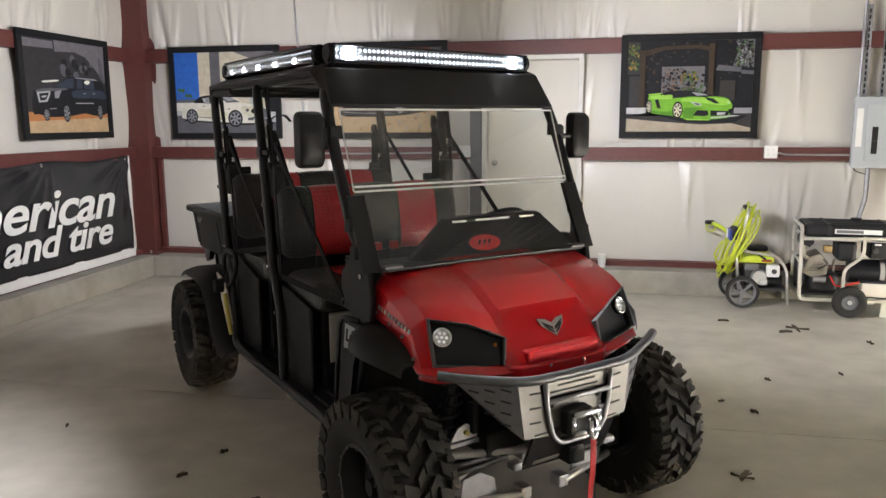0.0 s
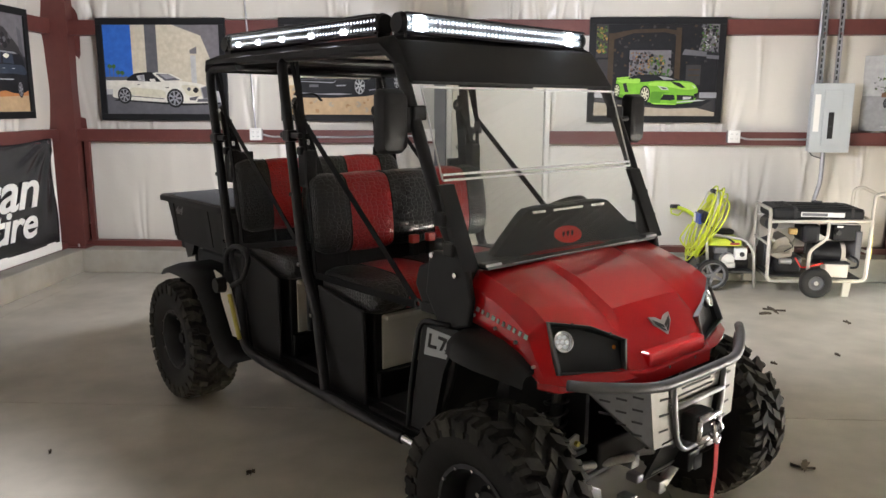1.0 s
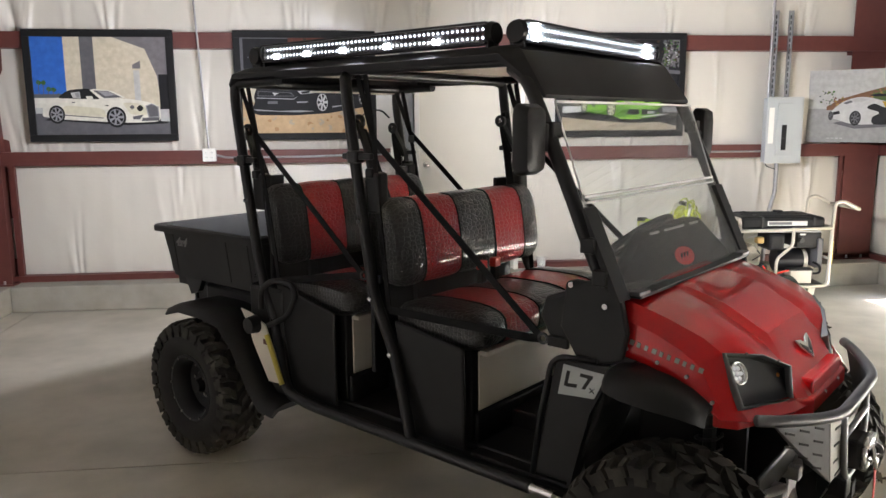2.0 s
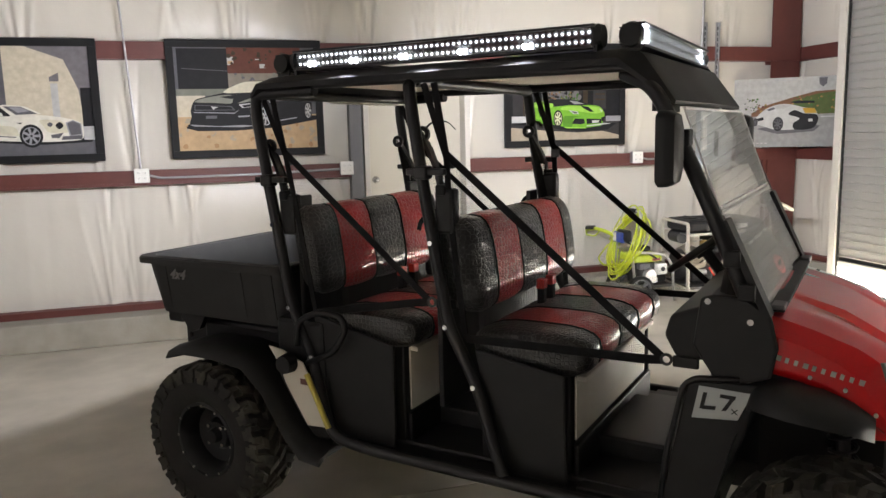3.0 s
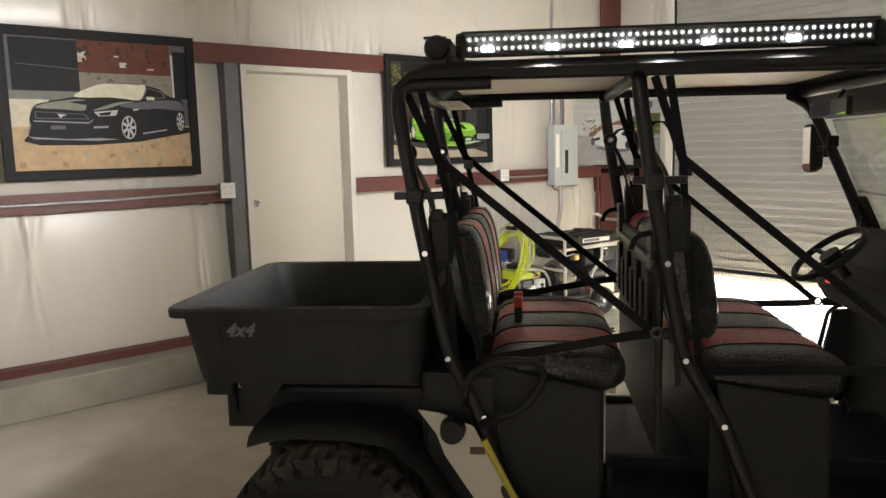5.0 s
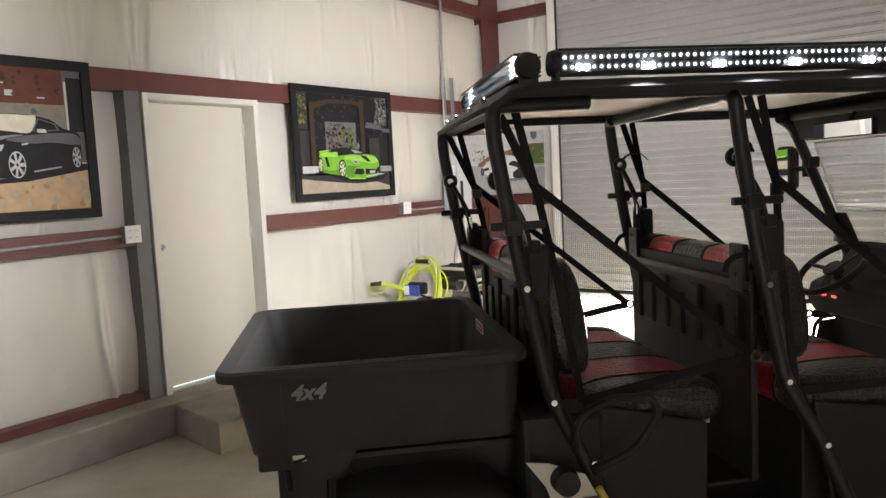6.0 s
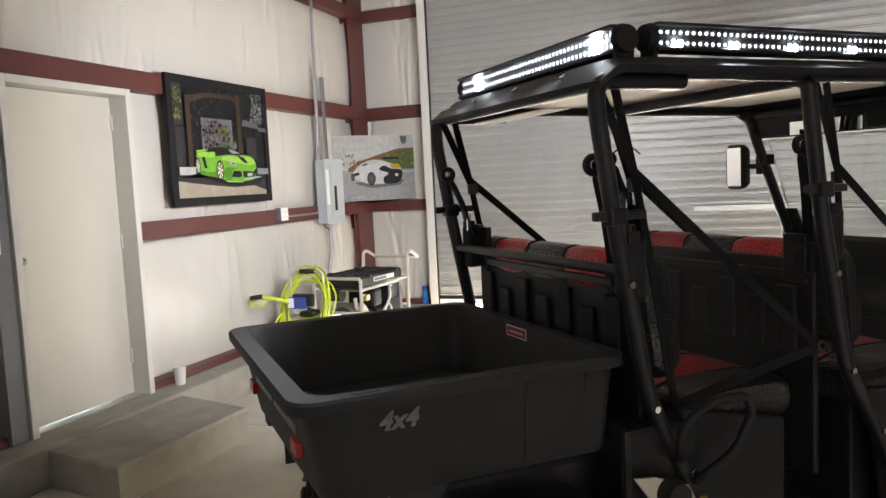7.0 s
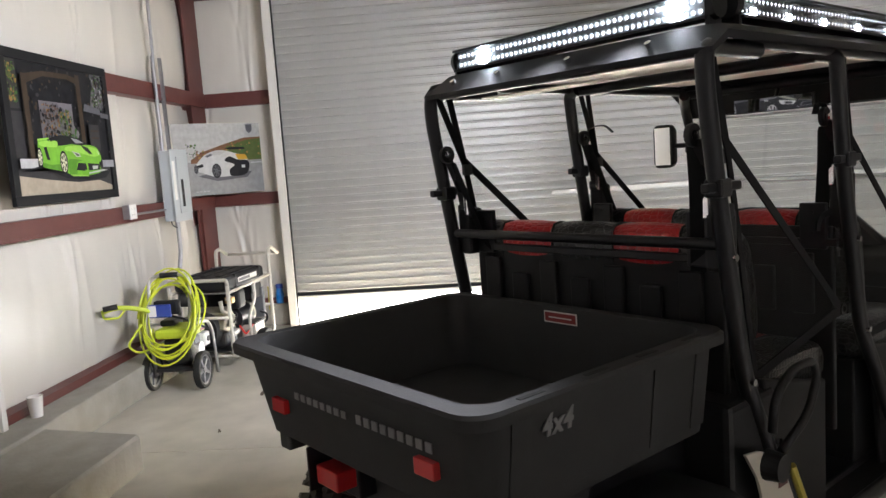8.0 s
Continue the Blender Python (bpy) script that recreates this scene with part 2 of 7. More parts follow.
def rounded(pts, r=0.05, k=5):
    """Rounds the corners of a polyline."""
    pts = [Vector(p) for p in pts]
    out = [pts[0]]
    for a, b, c in zip(pts, pts[1:], pts[2:]):
        d1, d2 = (a - b), (c - b)
        q = min(r, d1.length * 0.45, d2.length * 0.45)
        p1, p2 = b + d1.normalized() * q, b + d2.normalized() * q
        for i in range(k + 1):
            t = i / k
            out.append(p1 * (1 - t) ** 2 + b * 2 * t * (1 - t) + p2 * t * t)
    return out + [pts[-1]]


def tube(pts, r=0.02, n=10, bm=None, bend=0.06, flat=None, mi=0):
    """A pipe along a polyline with rounded corners; flat=(w, h) makes it a strap."""
    bm = bm or bmesh.new()
    pts = rounded(pts, bend) if bend else [Vector(p) for p in pts]
    up = None
    rings = []
    for i, p in enumerate(pts):
        d = (pts[min(i + 1, len(pts) - 1)] - pts[max(i - 1, 0)]).normalized()
        if up is None:
            up = Vector((0, 0, 1)) if abs(d.z) < 0.9 else Vector((1, 0, 0))
        s = d.cross(up).normalized()
        up = s.cross(d).normalized()
        if flat:
            w, h = flat
            rings.append([p + s * x * w / 2 + up * y * h / 2 for x, y in ((-1, -1), (1, -1), (1, 1), (-1, 1))])
        else:
            rr = r(i / (len(pts) - 1)) if callable(r) else r
            rings.append([p + (s * math.cos(a) + up * math.sin(a)) * rr for a in (2 * math.pi * j / n for j in range(n))])
    ring_skin(bm, rings, mi=mi)
    return bm


def disc(c, axis, r, depth, n=24, bm=None, r2=None, mi=0):
    """A round plug along an axis from c."""
    bm = bm or bmesh.new()
    axis = Vector(axis).normalized()
    s = axis.orthogonal().normalized()
    u = axis.cross(s)
    c = Vector(c)
    r2 = r if r2 is None else r2
    ring_skin(bm, [[c + axis * h + (s * math.cos(a) + u * math.sin(a)) * q for a in (2 * math.pi * j / n for j in range(n))] for h, q in ((0, r), (depth, r2))], mi=mi)
    return bm


def lathe(profile, c, axis, n=40, bm=None, closed=False, mi=0):
    """Turns (radius, along) pairs about an axis through c."""
    bm = bm or bmesh.new()
    axis = Vector(axis).normalized()
    s = axis.orthogonal().normalized()
    u = axis.cross(s)
    c = Vector(c)
    rings = [[c + axis * h + (s * math.cos(a) + u * math.sin(a)) * r for a in (2 * math.pi * j / n for j in range(n))] for r, h in profile]
    if closed:
        rings.append(rings[0])
    ring_skin(bm, rings, caps=not closed, mi=mi)
    if closed:
        bmesh.ops.remove_doubles(bm, verts=bm.verts, dist=1e-6)
    return bm


def prism(poly, lift, bm=None, mi=0):
    """Extrudes a flat polygon (3D points) by a vector."""
    bm = bm or bmesh.new()
    lift = Vector(lift)
    ring_skin(bm, [[Vector(p) for p in poly], [Vector(p) + lift for p in poly]], mi=mi)
    return bm


def fixed(ob, kind="structure", label="", category=""):
    return tagged(ob, label, category, kind=kind)


# ---- the building ----
XL, XR, YB, YF, ZC = -4.90, 3.80, 7.75, -10.0, 4.3
DOOR_X, JAMB_Y, GAP = 3.535, 6.875, 0.272

outside = fixed(part("ground", box((-60, -60, -0.5), (80, 80, -0.16)), ASPHALT), label="pale concrete apron outside the building", category="ground")
floor = fixed(part("floor", box((XL - 0.3, YF - 0.3, -0.155), (XR + 0.3, YB + 0.3, -0.012)), CURB), label="grey polished concrete garage floor with saw-cut joints", category="floor")
XJ, YJ, CUT = [-9.0, -4.45, 0.145, 9.0], [-12.0, -5.3, -0.6, 4.11, 12.0], 0.004
for x0, x1 in zip(XJ, XJ[1:]):
    for y0, y1 in zip(YJ, YJ[1:]):
        a = (max(x0 + CUT, XL - 0.3), max(y0 + CUT, YF - 0.3), -0.012)
        b = (min(x1 - CUT, XR + 0.3), min(y1 - CUT, YB + 0.3), 0.0)
        if b[0] - a[0] > 0.02 and b[1] - a[1] > 0.02:
            part("slab", box(a, b), CONCRETE, floor)


def sheet(name, along, length, place, z0, z1, facing, seed, bulge=0.05, cell=0.0135):
    """A hanging insulation sheet: it bellies between its rails and falls in soft upright folds."""
    rng = random.Random(seed)
    folds = []
    for _ in range(int(length * 2.6)):
        c, top = rng.uniform(0, length), rng.random() < 0.4
        count = rng.randint(2, 6)
        for k in range(count):
            fan = (k - (count - 1) / 2) * rng.uniform(0.05, 0.11)
            folds.append((c + (k - count / 2) * rng.uniform(0.02, 0.05), rng.uniform(0.010, 0.026), rng.choice((-1, 1, 1)) * rng.uniform(0.010, 0.028), fan * (-1 if top else 1), top, rng.uniform(0.35, 1.15)))
    for _ in range(int(length * 1.2)):
        folds.append((rng.uniform(0, length), rng.uniform(0.05, 0.14), rng.uniform(-0.02, 0.02), rng.uniform(-0.15, 0.15), rng.random() < 0.5, 2.5))
    bm = bmesh.new()
    nu, nv = max(2, int(length / cell)), max(2, int((z1 - z0) / 0.06))
    rows = []
    for j in range(nv + 1):
        v = j / nv
        row = []
        for i in range(nu + 1):
            u = length * i / nu
            d = bulge * (4 * v * (1 - v)) ** 0.6 * (0.75 + 0.5 * noise.noise(Vector((u * 0.6, seed, 0))))
            for c, w, h, lean, top, reach in folds:
                k = (u - c - lean * (1 - v if top else v) * (z1 - z0)) / w
                if abs(k) < 4:
                    far = (1 - v if top else v) / reach
                    d += h * math.exp(-abs(k) ** 1.3) * max(0.0, 1 - far)
            d += 0.012 * noise.noise(Vector((u * 2.2, v * 2.5, seed))) + 0.004 * noise.noise(Vector((u * 7.0, v * 3.0, seed + 5)))
            row.append(along(u, place + facing * d, z0 + (z1 - z0) * v))
        rows.append(row)
    ring_skin(bm, rows, closed=False)
    return part(name, bm, VINYL, None, smooth=True)


def on_x(start):
    return lambda u, d, z: (start + u, d, z)


def on_y(start):
    return lambda u, d, z: (d, start + u, z)


RAILS = [(1.295, 1.418), (2.325, 2.465), (3.42, 3.54)]
BANDS = [(0.25, 1.33), (1.38, 2.36), (2.43, 3.46), (3.50, ZC)]


def outer(name, a, b):
    return fixed(part(name, box(a, b), VINYL), label="unseen plain white wall added to close the room", category="wall")


# back wall with an opening for the door
DX0, DX1, DZ0, DZ1 = -0.955, -0.052, 0.215, 2.275
wall_n = fixed(thing("wall_north"), label="white insulated metal building wall with red rails", category="wall")
for a, b in (((XL - 0.2, YB + 0.10, 0), (DX0, YB + 0.2, ZC)), ((DX1, YB + 0.10, 0), (XR + 0.2, YB + 0.2, ZC)), ((DX0, YB + 0.10, DZ1), (DX1, YB + 0.2, ZC)), ((DX0, YB + 0.10, 0), (DX1, YB + 0.2, DZ0 - 0.03))):
    part("wall_panel", box(a, b), VINYL, wall_n)
for k, (z0, z1) in enumerate(BANDS):
    spans = [(XL, XR)] if k > 1 else [(XL, DX0 - 0.1), (DX1 + 0.03, XR)]
    for n, (x0, x1) in enumerate(spans):
        sheet("insulation_sheet", on_x(x0), x1 - x0, YB + 0.02, z0, z1, -1, 11 + k * 3 + n).parent = wall_n
for k, (z0, z1) in enumerate(RAILS):
    for x0, x1 in ([(XL, XR)] if k else [(XL, DX0 - 0.13), (DX1 + 0.05, XR)]):
        bm = box((x0, 7.645, z0), (x1, 7.652, z1))
        box((x0, 7.652, z1 - 0.007), (x1, YB + 0.1, z1), bm)
        box((x0, 7.652, z0), (x1, YB + 0.1, z0 + 0.007), bm)
        box((x0, 7.640, z0), (x1, 7.645, z0 + 0.02), bm)
        part("rail", bm, RED_STEEL, wall_n)
for x0, x1 in ((XL, DX0 - 0.13), (DX1 + 0.05, XR)):
    part("base_angle", box((x0, 7.66, 0.232), (x1, YB + 0.1, 0.288)), RED_STEEL, wall_n)

# left wall
wall_w = fixed(thing("wall_west"), label="white insulated metal building wall with red rails", category="wall")
part("wall_panel", box((XL - 0.25, YF - 0.2, 0), (XL - 0.12, YB + 0.2, ZC)), VINYL, wall_w)
for k, (z0, z1) in enumerate(BANDS):
    sheet("insulation_sheet", on_y(YF), YB - YF, XL - 0.02, z0, z1, 1, 41 + k, cell=0.02).parent = wall_w
for z0, z1 in RAILS:
    bm = box((-4.822, YF, z0), (-4.815, YB, z1))
    box((XL - 0.12, YF, z1 - 0.007), (-4.822, YB, z1), bm)
    box((XL - 0.12, YF, z0), (-4.822, YB, z0 + 0.007), bm)
    part("rail", bm, RED_STEEL, wall_w)
part("base_angle", box((XL - 0.12, YF, 0.232), (-4.82, YB, 0.288)), RED_STEEL, wall_w)

# right wall beside and above the roll-up door
DOOR_END, DOOR_TOP = 0.55, 3.75
wall_e = fixed(thing("wall_east"), label="unseen plain white wall added to close the room round the roll-up door", category="wall")
for a, b in (((XR + 0.06, JAMB_Y + 0.04, 0), (XR + 0.2, YB + 0.2, ZC)), ((XR + 0.06, YF, 0), (XR + 0.2, DOOR_END, ZC)), ((XR + 0.06, DOOR_END, DOOR_TOP), (XR + 0.2, JAMB_Y + 0.04, ZC))):
    part("wall_panel", box(a, b), VINYL, wall_e)
for k, (z0, z1) in enumerate(BANDS):
    sheet("insulation_sheet", on_y(JAMB_Y), YB - JAMB_Y, XR, z0, z1, -1, 61 + k).parent = wall_e
    sheet("insulation_sheet", on_y(YF), DOOR_END - YF, XR, z0, z1, -1, 71 + k, cell=0.08).parent = wall_e
for z0, z1 in RAILS:
    for y0, y1 in ((JAMB_Y + 0.02, YB), (YF, DOOR_END)):
        bm = box((3.715, y0, z0), (3.722, y1, z1))
        box((3.722, y0, z1 - 0.007), (XR + 0.06, y1, z1), bm)
        box((3.722, y0, z0), (XR + 0.06, y1, z0 + 0.007), bm)
        part("rail", bm, RED_STEEL, wall_e)
part("base_angle", box((3.72, JAMB_Y + 0.02, 0.232), (XR + 0.06, YB, 0.288)), RED_STEEL, wall_e)
# unseen wall, assumed; YF sets it far back so less light bounces
outer("unseen_wall_south", (XL - 0.25, YF - 0.3, 0), (XR + 0.2, YF - 0.1, ZC))
ceil = sheet("ceiling", lambda u, d, z: (XL - 0.25 + u, YF - 0.3 + z, d), XR - XL + 0.5, ZC + 0.1, 0, YB - YF + 0.6, -1, 91, bulge=0.05, cell=0.12)
soft_top = ceil.modifiers.new("thickness", "SOLIDIFY")
soft_top.thickness = 0.12
fixed(ceil, label="white sagging insulation sheet under the roof", category="ceiling")

# concrete curb round the walls and the door step
def curb(name, a, b, label="raw concrete curb at the wall foot"):
    ob = fixed(part(name, box(a, b), CURB), label=label, category="curb")
    return soft(ob, 0.012, 3)


curb("curb_1", (-4.643, 7.435, 0), (3.68, YB + 0.1, 0.232))
curb("curb_2", (XL - 0.12, YF, 0), (-4.643, YB + 0.1, 0.231))
curb("curb_3", (3.68, JAMB_Y + 0.03, 0), (XR + 0.05, YB + 0.1, 0.230))
# the step lies slightly askew and its poured edges are uneven
rng = random.Random(8)
FOOT = [(-1.17, 6.84), (-0.11, 6.785), (0.055, 7.434), (-1.07, 7.434)]
ring = []
for k in range(4):
    p, q = Vector(FOOT[k]), Vector(FOOT[(k + 1) % 4])
    ring += [p.lerp(q, i / 12) for i in range(12)]
rough = [p + Vector((rng.uniform(-0.004, 0.004), rng.uniform(-0.004, 0.0))) if p.y < 7.43 else p for p in ring]
bm = bmesh.new()
ring_skin(bm, [[(p.x, p.y, 0.0) for p in rough], [(p.x, p.y, 0.19 + rng.uniform(-0.006, 0.006)) for p in rough], [(p.x + (-0.53 - p.x) * 0.012, min(7.434, p.y + 0.010), 0.207) for p in ring]])
step = fixed(part("door_step", bm, CURB, None), label="raw concrete step below the door", category="curb")

# steel columns
def column(name, x0, x1, y0, y1, strip):
    col = fixed(thing(name), label="oxide red steel frame column", category="column")
    t = 0.012
    part("flange", box((x0, y0, 0.232), (x1, y0 + t, ZC)), RED_STEEL, col)
    part("flange", box((x0, y1 - t, 0.232), (x1, y1, ZC)), RED_STEEL, col)
    part("web", box(((x0 + x1) / 2 - 0.09, y0 + t, 0.232), ((x0 + x1) / 2 + 0.09, y1 - t, ZC)), RED_STEEL, col)
    part("base_plate", box((x0 - 0.02, y0 - 0.02, 0.232), (x1 + 0.02, y1 - 0.002, 0.246)), RED_STEEL, col)
    part("splice_strip", box(strip[0], strip[1]), RED_STEEL, col)
    for s in (-0.08, 0.08):
        part("anchor_bolt", disc(((x0 + x1) / 2 + s, y0 - 0.008, 0.246), (0, 0, 1), 0.011, 0.03, 6), GREY_STEEL, col)
    return col


column("column_1", -4.93, -4.65, 7.518, 7.755, ((-4.65, 7.66, 0.29), (-4.60, 7.70, 1.295)))
column("column_2", 3.36, 3.72, 7.66, 7.765, ((3.32, 7.68, 0.29), (3.36, 7.70, 1.295)))

# entrance door in its frame
door = fixed(thing("door_1"), label="closed cream steel entrance door in a pale frame", category="door")
for nm, a, b in (("door_jamb", (-1.002, 7.615, 0.232), (-0.955, 7.87, 2.32)), ("door_jamb", (-0.052, 7.615, 0.232), (-0.005, 7.87, 2.32)), ("door_head", (-0.955, 7.615, 2.275), (-0.052, 7.87, 2.32))):
    soft(part(nm, box(a, b), FRAME_PAINT, door), 0.004)
for a, b in (((-0.955, 7.80, 0.232), (-0.935, 7.86, 2.275)), ((-0.072, 7.80, 0.232), (-0.052, 7.86, 2.275)), ((-0.935, 7.80, 2.255), (-0.072, 7.86, 2.275))):
    part("door_stop", box(a, b), FRAME_PAINT, door)
leaf = soft(part("door_leaf", box((-0.952, 7.755, 0.244), (-0.055, 7.798, 2.272)), DOOR_PAINT, door), 0.003)
part("sill_plate", box((-0.955, 7.66, 0.2325), (-0.052, 7.86, 0.238)), GREY_STEEL, door)
knob = part("door_knob", lathe([(0.0, 0.0), (0.030, 0.0), (0.032, 0.006), (0.013, 0.012), (0.012, 0.032), (0.026, 0.042), (0.027, 0.055), (0.016, 0.064), (0.0, 0.066)], (-0.885, 7.755, 1.255), (0, -1, 0), 20), CHROME, leaf, "brushed metal knob", True)

for z in (0.45, 1.25, 2.05):
    part("hinge", disc((-0.055, 7.752, z), (0, 0, 1), 0.009, 0.1, 10), FRAME_PAINT, leaf)
fixed(part("door_trim", box((-1.125, 7.63, 0.235), (-1.015, 7.80, 2.325)), STUD_GREY), label="grey steel stud beside the door frame", category="trim")

# roll-up door
rollup = fixed(thing("door_2"), label="white ribbed steel roll-up door, slightly raised off the floor", category="roll-up door")
PITCH = 0.0803
bm = bmesh.new()
prof = [(0.003, -0.0005), (-0.005, 0.0025)] + [(-0.0055 - 0.0075 * math.cos(radians(a)), 0.0095 + 0.0075 * math.sin(radians(a))) for a in range(-70, 71, 20)] + [(-0.0010, 0.0185), (0.0012, 0.028), (0.0008, 0.045), (-0.0012, 0.062), (-0.0032, 0.074), (-0.0030, PITCH - 0.003), (0.003, PITCH - 0.0012)]
ring_skin(bm, [[(x, y, z) for x, z in prof] for y in (DOOR_END + 0.03, JAMB_Y - 0.03)], closed=False)
bmesh.ops.solidify(bm, geom=bm.faces[:], thickness=0.0015)
slat_mesh = finish(bm, True)
slat_mesh.set_sharp_from_angle(angle=radians(40))
rng = random.Random(12)
slat_mesh.materials.append(SLAT_STEEL)
for i in range(int((DOOR_TOP + 0.1 - GAP) / PITCH)):
    s = new("slat", slat_mesh)
    s.parent, s.location = rollup, (DOOR_X + rng.uniform(-0.0002, 0.0002), 0, 0.363 + i * PITCH)
part("bottom_bar", box((DOOR_X - 0.018, DOOR_END + 0.03, GAP), (DOOR_X + 0.018, JAMB_Y - 0.03, GAP + 0.05), bevel=0.004), SLAT_STEEL, rollup)
# raised strip added for the bright reflected line across the slats
part("glint_strip", box((DOOR_X - 0.018, DOOR_END + 0.05, 1.202), (DOOR_X - 0.0075, 4.15, 1.246), bevel=0.004), SLAT_STEEL, rollup, "added strip imitating a bright line of reflected light on the slats")
# added near-black sheet that darkens the slat joints and blocks daylight there
part("joint_blackout", box((DOOR_X + 0.014, DOOR_END + 0.03, GAP + 0.03), (DOOR_X + 0.018, JAMB_Y - 0.03, DOOR_TOP + 0.1)), CAVITY, rollup)
for y0 in (JAMB_Y - 0.055, DOOR_END - 0.03):
    part("guide_rail", box((DOOR_X - 0.05, y0, 0.0), (DOOR_X + 0.035, y0 + 0.085, ZC - 0.1), bevel=0.004), FRAME_PAINT, rollup)
# near-black strip drawn along the dark gap between jamb and slats
part("gap_strip", box((DOOR_X - 0.030, JAMB_Y - 0.068, 0.0), (DOOR_X - 0.006, JAMB_Y - 0.056, ZC - 0.1)), CAVITY, rollup, "black strip along the curtain edge")
part("jamb_panel", box((DOOR_X + 0.035, JAMB_Y + 0.004, 0.0), (XR + 0.06, JAMB_Y + 0.03, ZC)), FRAME_PAINT, rollup)
part("jamb_panel", box((DOOR_X + 0.035, DOOR_END - 0.03, 0.0), (XR + 0.06, DOOR_END - 0.004, ZC)), FRAME_PAINT, rollup)
part("drum_hood", box((DOOR_X - 0.3, DOOR_END, DOOR_TOP), (XR + 0.05, JAMB_Y + 0.03, ZC)), GREY_STEEL, rollup)


# ---- the four-seat utility vehicle ----
# local axes: x ahead from the rear axle, y to its left, z up from the floor
A = radians(-46.6)
AHEAD, LEFT = Vector((math.cos(A), math.sin(A), 0)), Vector((-math.sin(A), math.cos(A), 0))
car = thing("utility_vehicle", Matrix.Translation(AHEAD * -4.738 + LEFT * 1.89) @ Matrix.Rotation(A, 4, "Z"))
tagged(car, "red utility vehicle with black roof, dump bed, lit light bars", "utility vehicle")
AXLE_F, TYRE_R = 2.48, 0.345


def both(fn):
    for s in (-1, 1):
        fn(s)


# wheels
def wheel(x, s):
    yc, w = s * 0.625, 0.115
    out = Vector((0, s, 0))
    c = Vector((x, yc, TYRE_R))
    rim = part("wheel", lathe([(0.165, -0.10), (0.168, -0.09), (0.150, -0.085), (0.146, 0.06), (0.150, 0.085), (0.170, 0.092), (0.172, 0.104), (0.158, 0.106), (0.140, 0.085), (0.128, 0.02), (0.075, 0.012), (0.060, 0.035), (0.0, 0.04), (0.0, -0.02), (0.13, -0.02), (0.14, -0.10)], c, out, 36, closed=True), BLACK_STEEL, car, "black steel wheel with bolted bead ring", True, 35)
    part("tyre", lathe([(0.165, -0.095), (0.20, -0.118), (0.26, -0.125), (0.292, -0.116), (0.308, -0.10), (0.316, -0.06), (0.318, 0.0), (0.316, 0.06), (0.308, 0.10), (0.292, 0.116), (0.26, 0.125), (0.20, 0.118), (0.165, 0.095)], c, out, 48, closed=True), RUBBER, rim, "", True, 50)
    bm = bmesh.new()

    def lug(y0, y1, a, half, skew, drop0=0.0, drop1=0.0):
        """One tread block from y0 to y1 across, half an angle to each side of a."""
        pts = []
        for hi in (False, True):
            for yy, sk, drop in ((y0, -skew, drop0), (y1, skew, drop1)):
                for d in (-half, half):
                    ang = a + d * (0.80 if hi else 1.0) + sk
                    r = (TYRE_R - drop) if hi else 0.302 - drop * 0.6
                    pts.append(c + out * yy + Vector((math.cos(ang) * r, 0, math.sin(ang) * r)))
        v = [bm.verts.new(p) for p in pts]
        for f in ((0, 1, 3, 2), (4, 6, 7, 5), (0, 4, 5, 1), (2, 3, 7, 6), (0, 2, 6, 4), (1, 5, 7, 3)):
            bm.faces.new([v[q] for q in f])

    n = 26
    for i in range(n):
        for sd in (-1, 1):
            a = 2 * math.pi * (i + (0.0 if sd < 0 else 0.5)) / n
            inner = 0.040 if i % 2 else 0.062
            lug(sd * inner, sd * 0.092, a, 0.078, 0.035 * sd)
            for off in (-0.052, 0.052):
                lug(sd * 0.0915, sd * 0.127, a + off + 0.035, 0.034, 0.010 * sd, 0.003, 0.016)
            lug(sd * 0.0915, sd * 0.112, a + 0.035, 0.026, 0.010 * sd, 0.010, 0.020)
            m = Matrix.Translation(c) @ Matrix.Rotation(-(a + 0.035), 4, "Y")
            box((0.268, sd * 0.119 - 0.009, -0.020), (0.322, sd * 0.119 + 0.008, 0.020), bm, m=m)
            lug(sd * 0.004, sd * (0.034 if i % 2 else 0.052), a + 0.11, 0.062, -0.05 * sd)
    part("tread", bm, DUSTY_RUBBER, rim)
    for i in range(12):
        a = 2 * math.pi * i / 12
        part("ring_bolt", disc(c + out * 0.104 + Vector((math.cos(a) * 0.160, 0, math.sin(a) * 0.160)), out, 0.006, 0.008, 6), CHROME, rim)
    part("hub_cap", disc(c + out * 0.038, out, 0.038, 0.03, 16, r2=0.030), BLACK_PLASTIC, rim)
    for i in range(4):
        a = 2 * math.pi * (i + 0.5) / 4
        part("wheel_nut", disc(c + out * 0.03 + Vector((math.cos(a) * 0.055, 0, math.sin(a) * 0.055)), out, 0.009, 0.018, 6), CHROME, rim)


for wx in (0.0, AXLE_F):
    for ws in (-1, 1):
        wheel(wx, ws)

# chassis and running gear
bm = box((-0.35, -0.26, 0.40), (2.62, 0.26, 0.50), bevel=0.01)
box((0.55, -0.50, 0.36), (2.05, 0.50, 0.43), bm, bevel=0.01)
box((-0.30, -0.42, 0.56), (0.42, 0.42, 0.80), bm, bevel=0.02)
part("chassis", bm, BLACK_STEEL, car)
part("floor_pan", box((0.60, -0.585, 0.385), (2.10, 0.585, 0.41), bevel=0.006), BLACK_PLASTIC, car)
part("floor_ridge", box((1.66, -0.56, 0.408), (2.08, 0.575, 0.424), bevel=0.006), BLACK_PLASTIC, car)
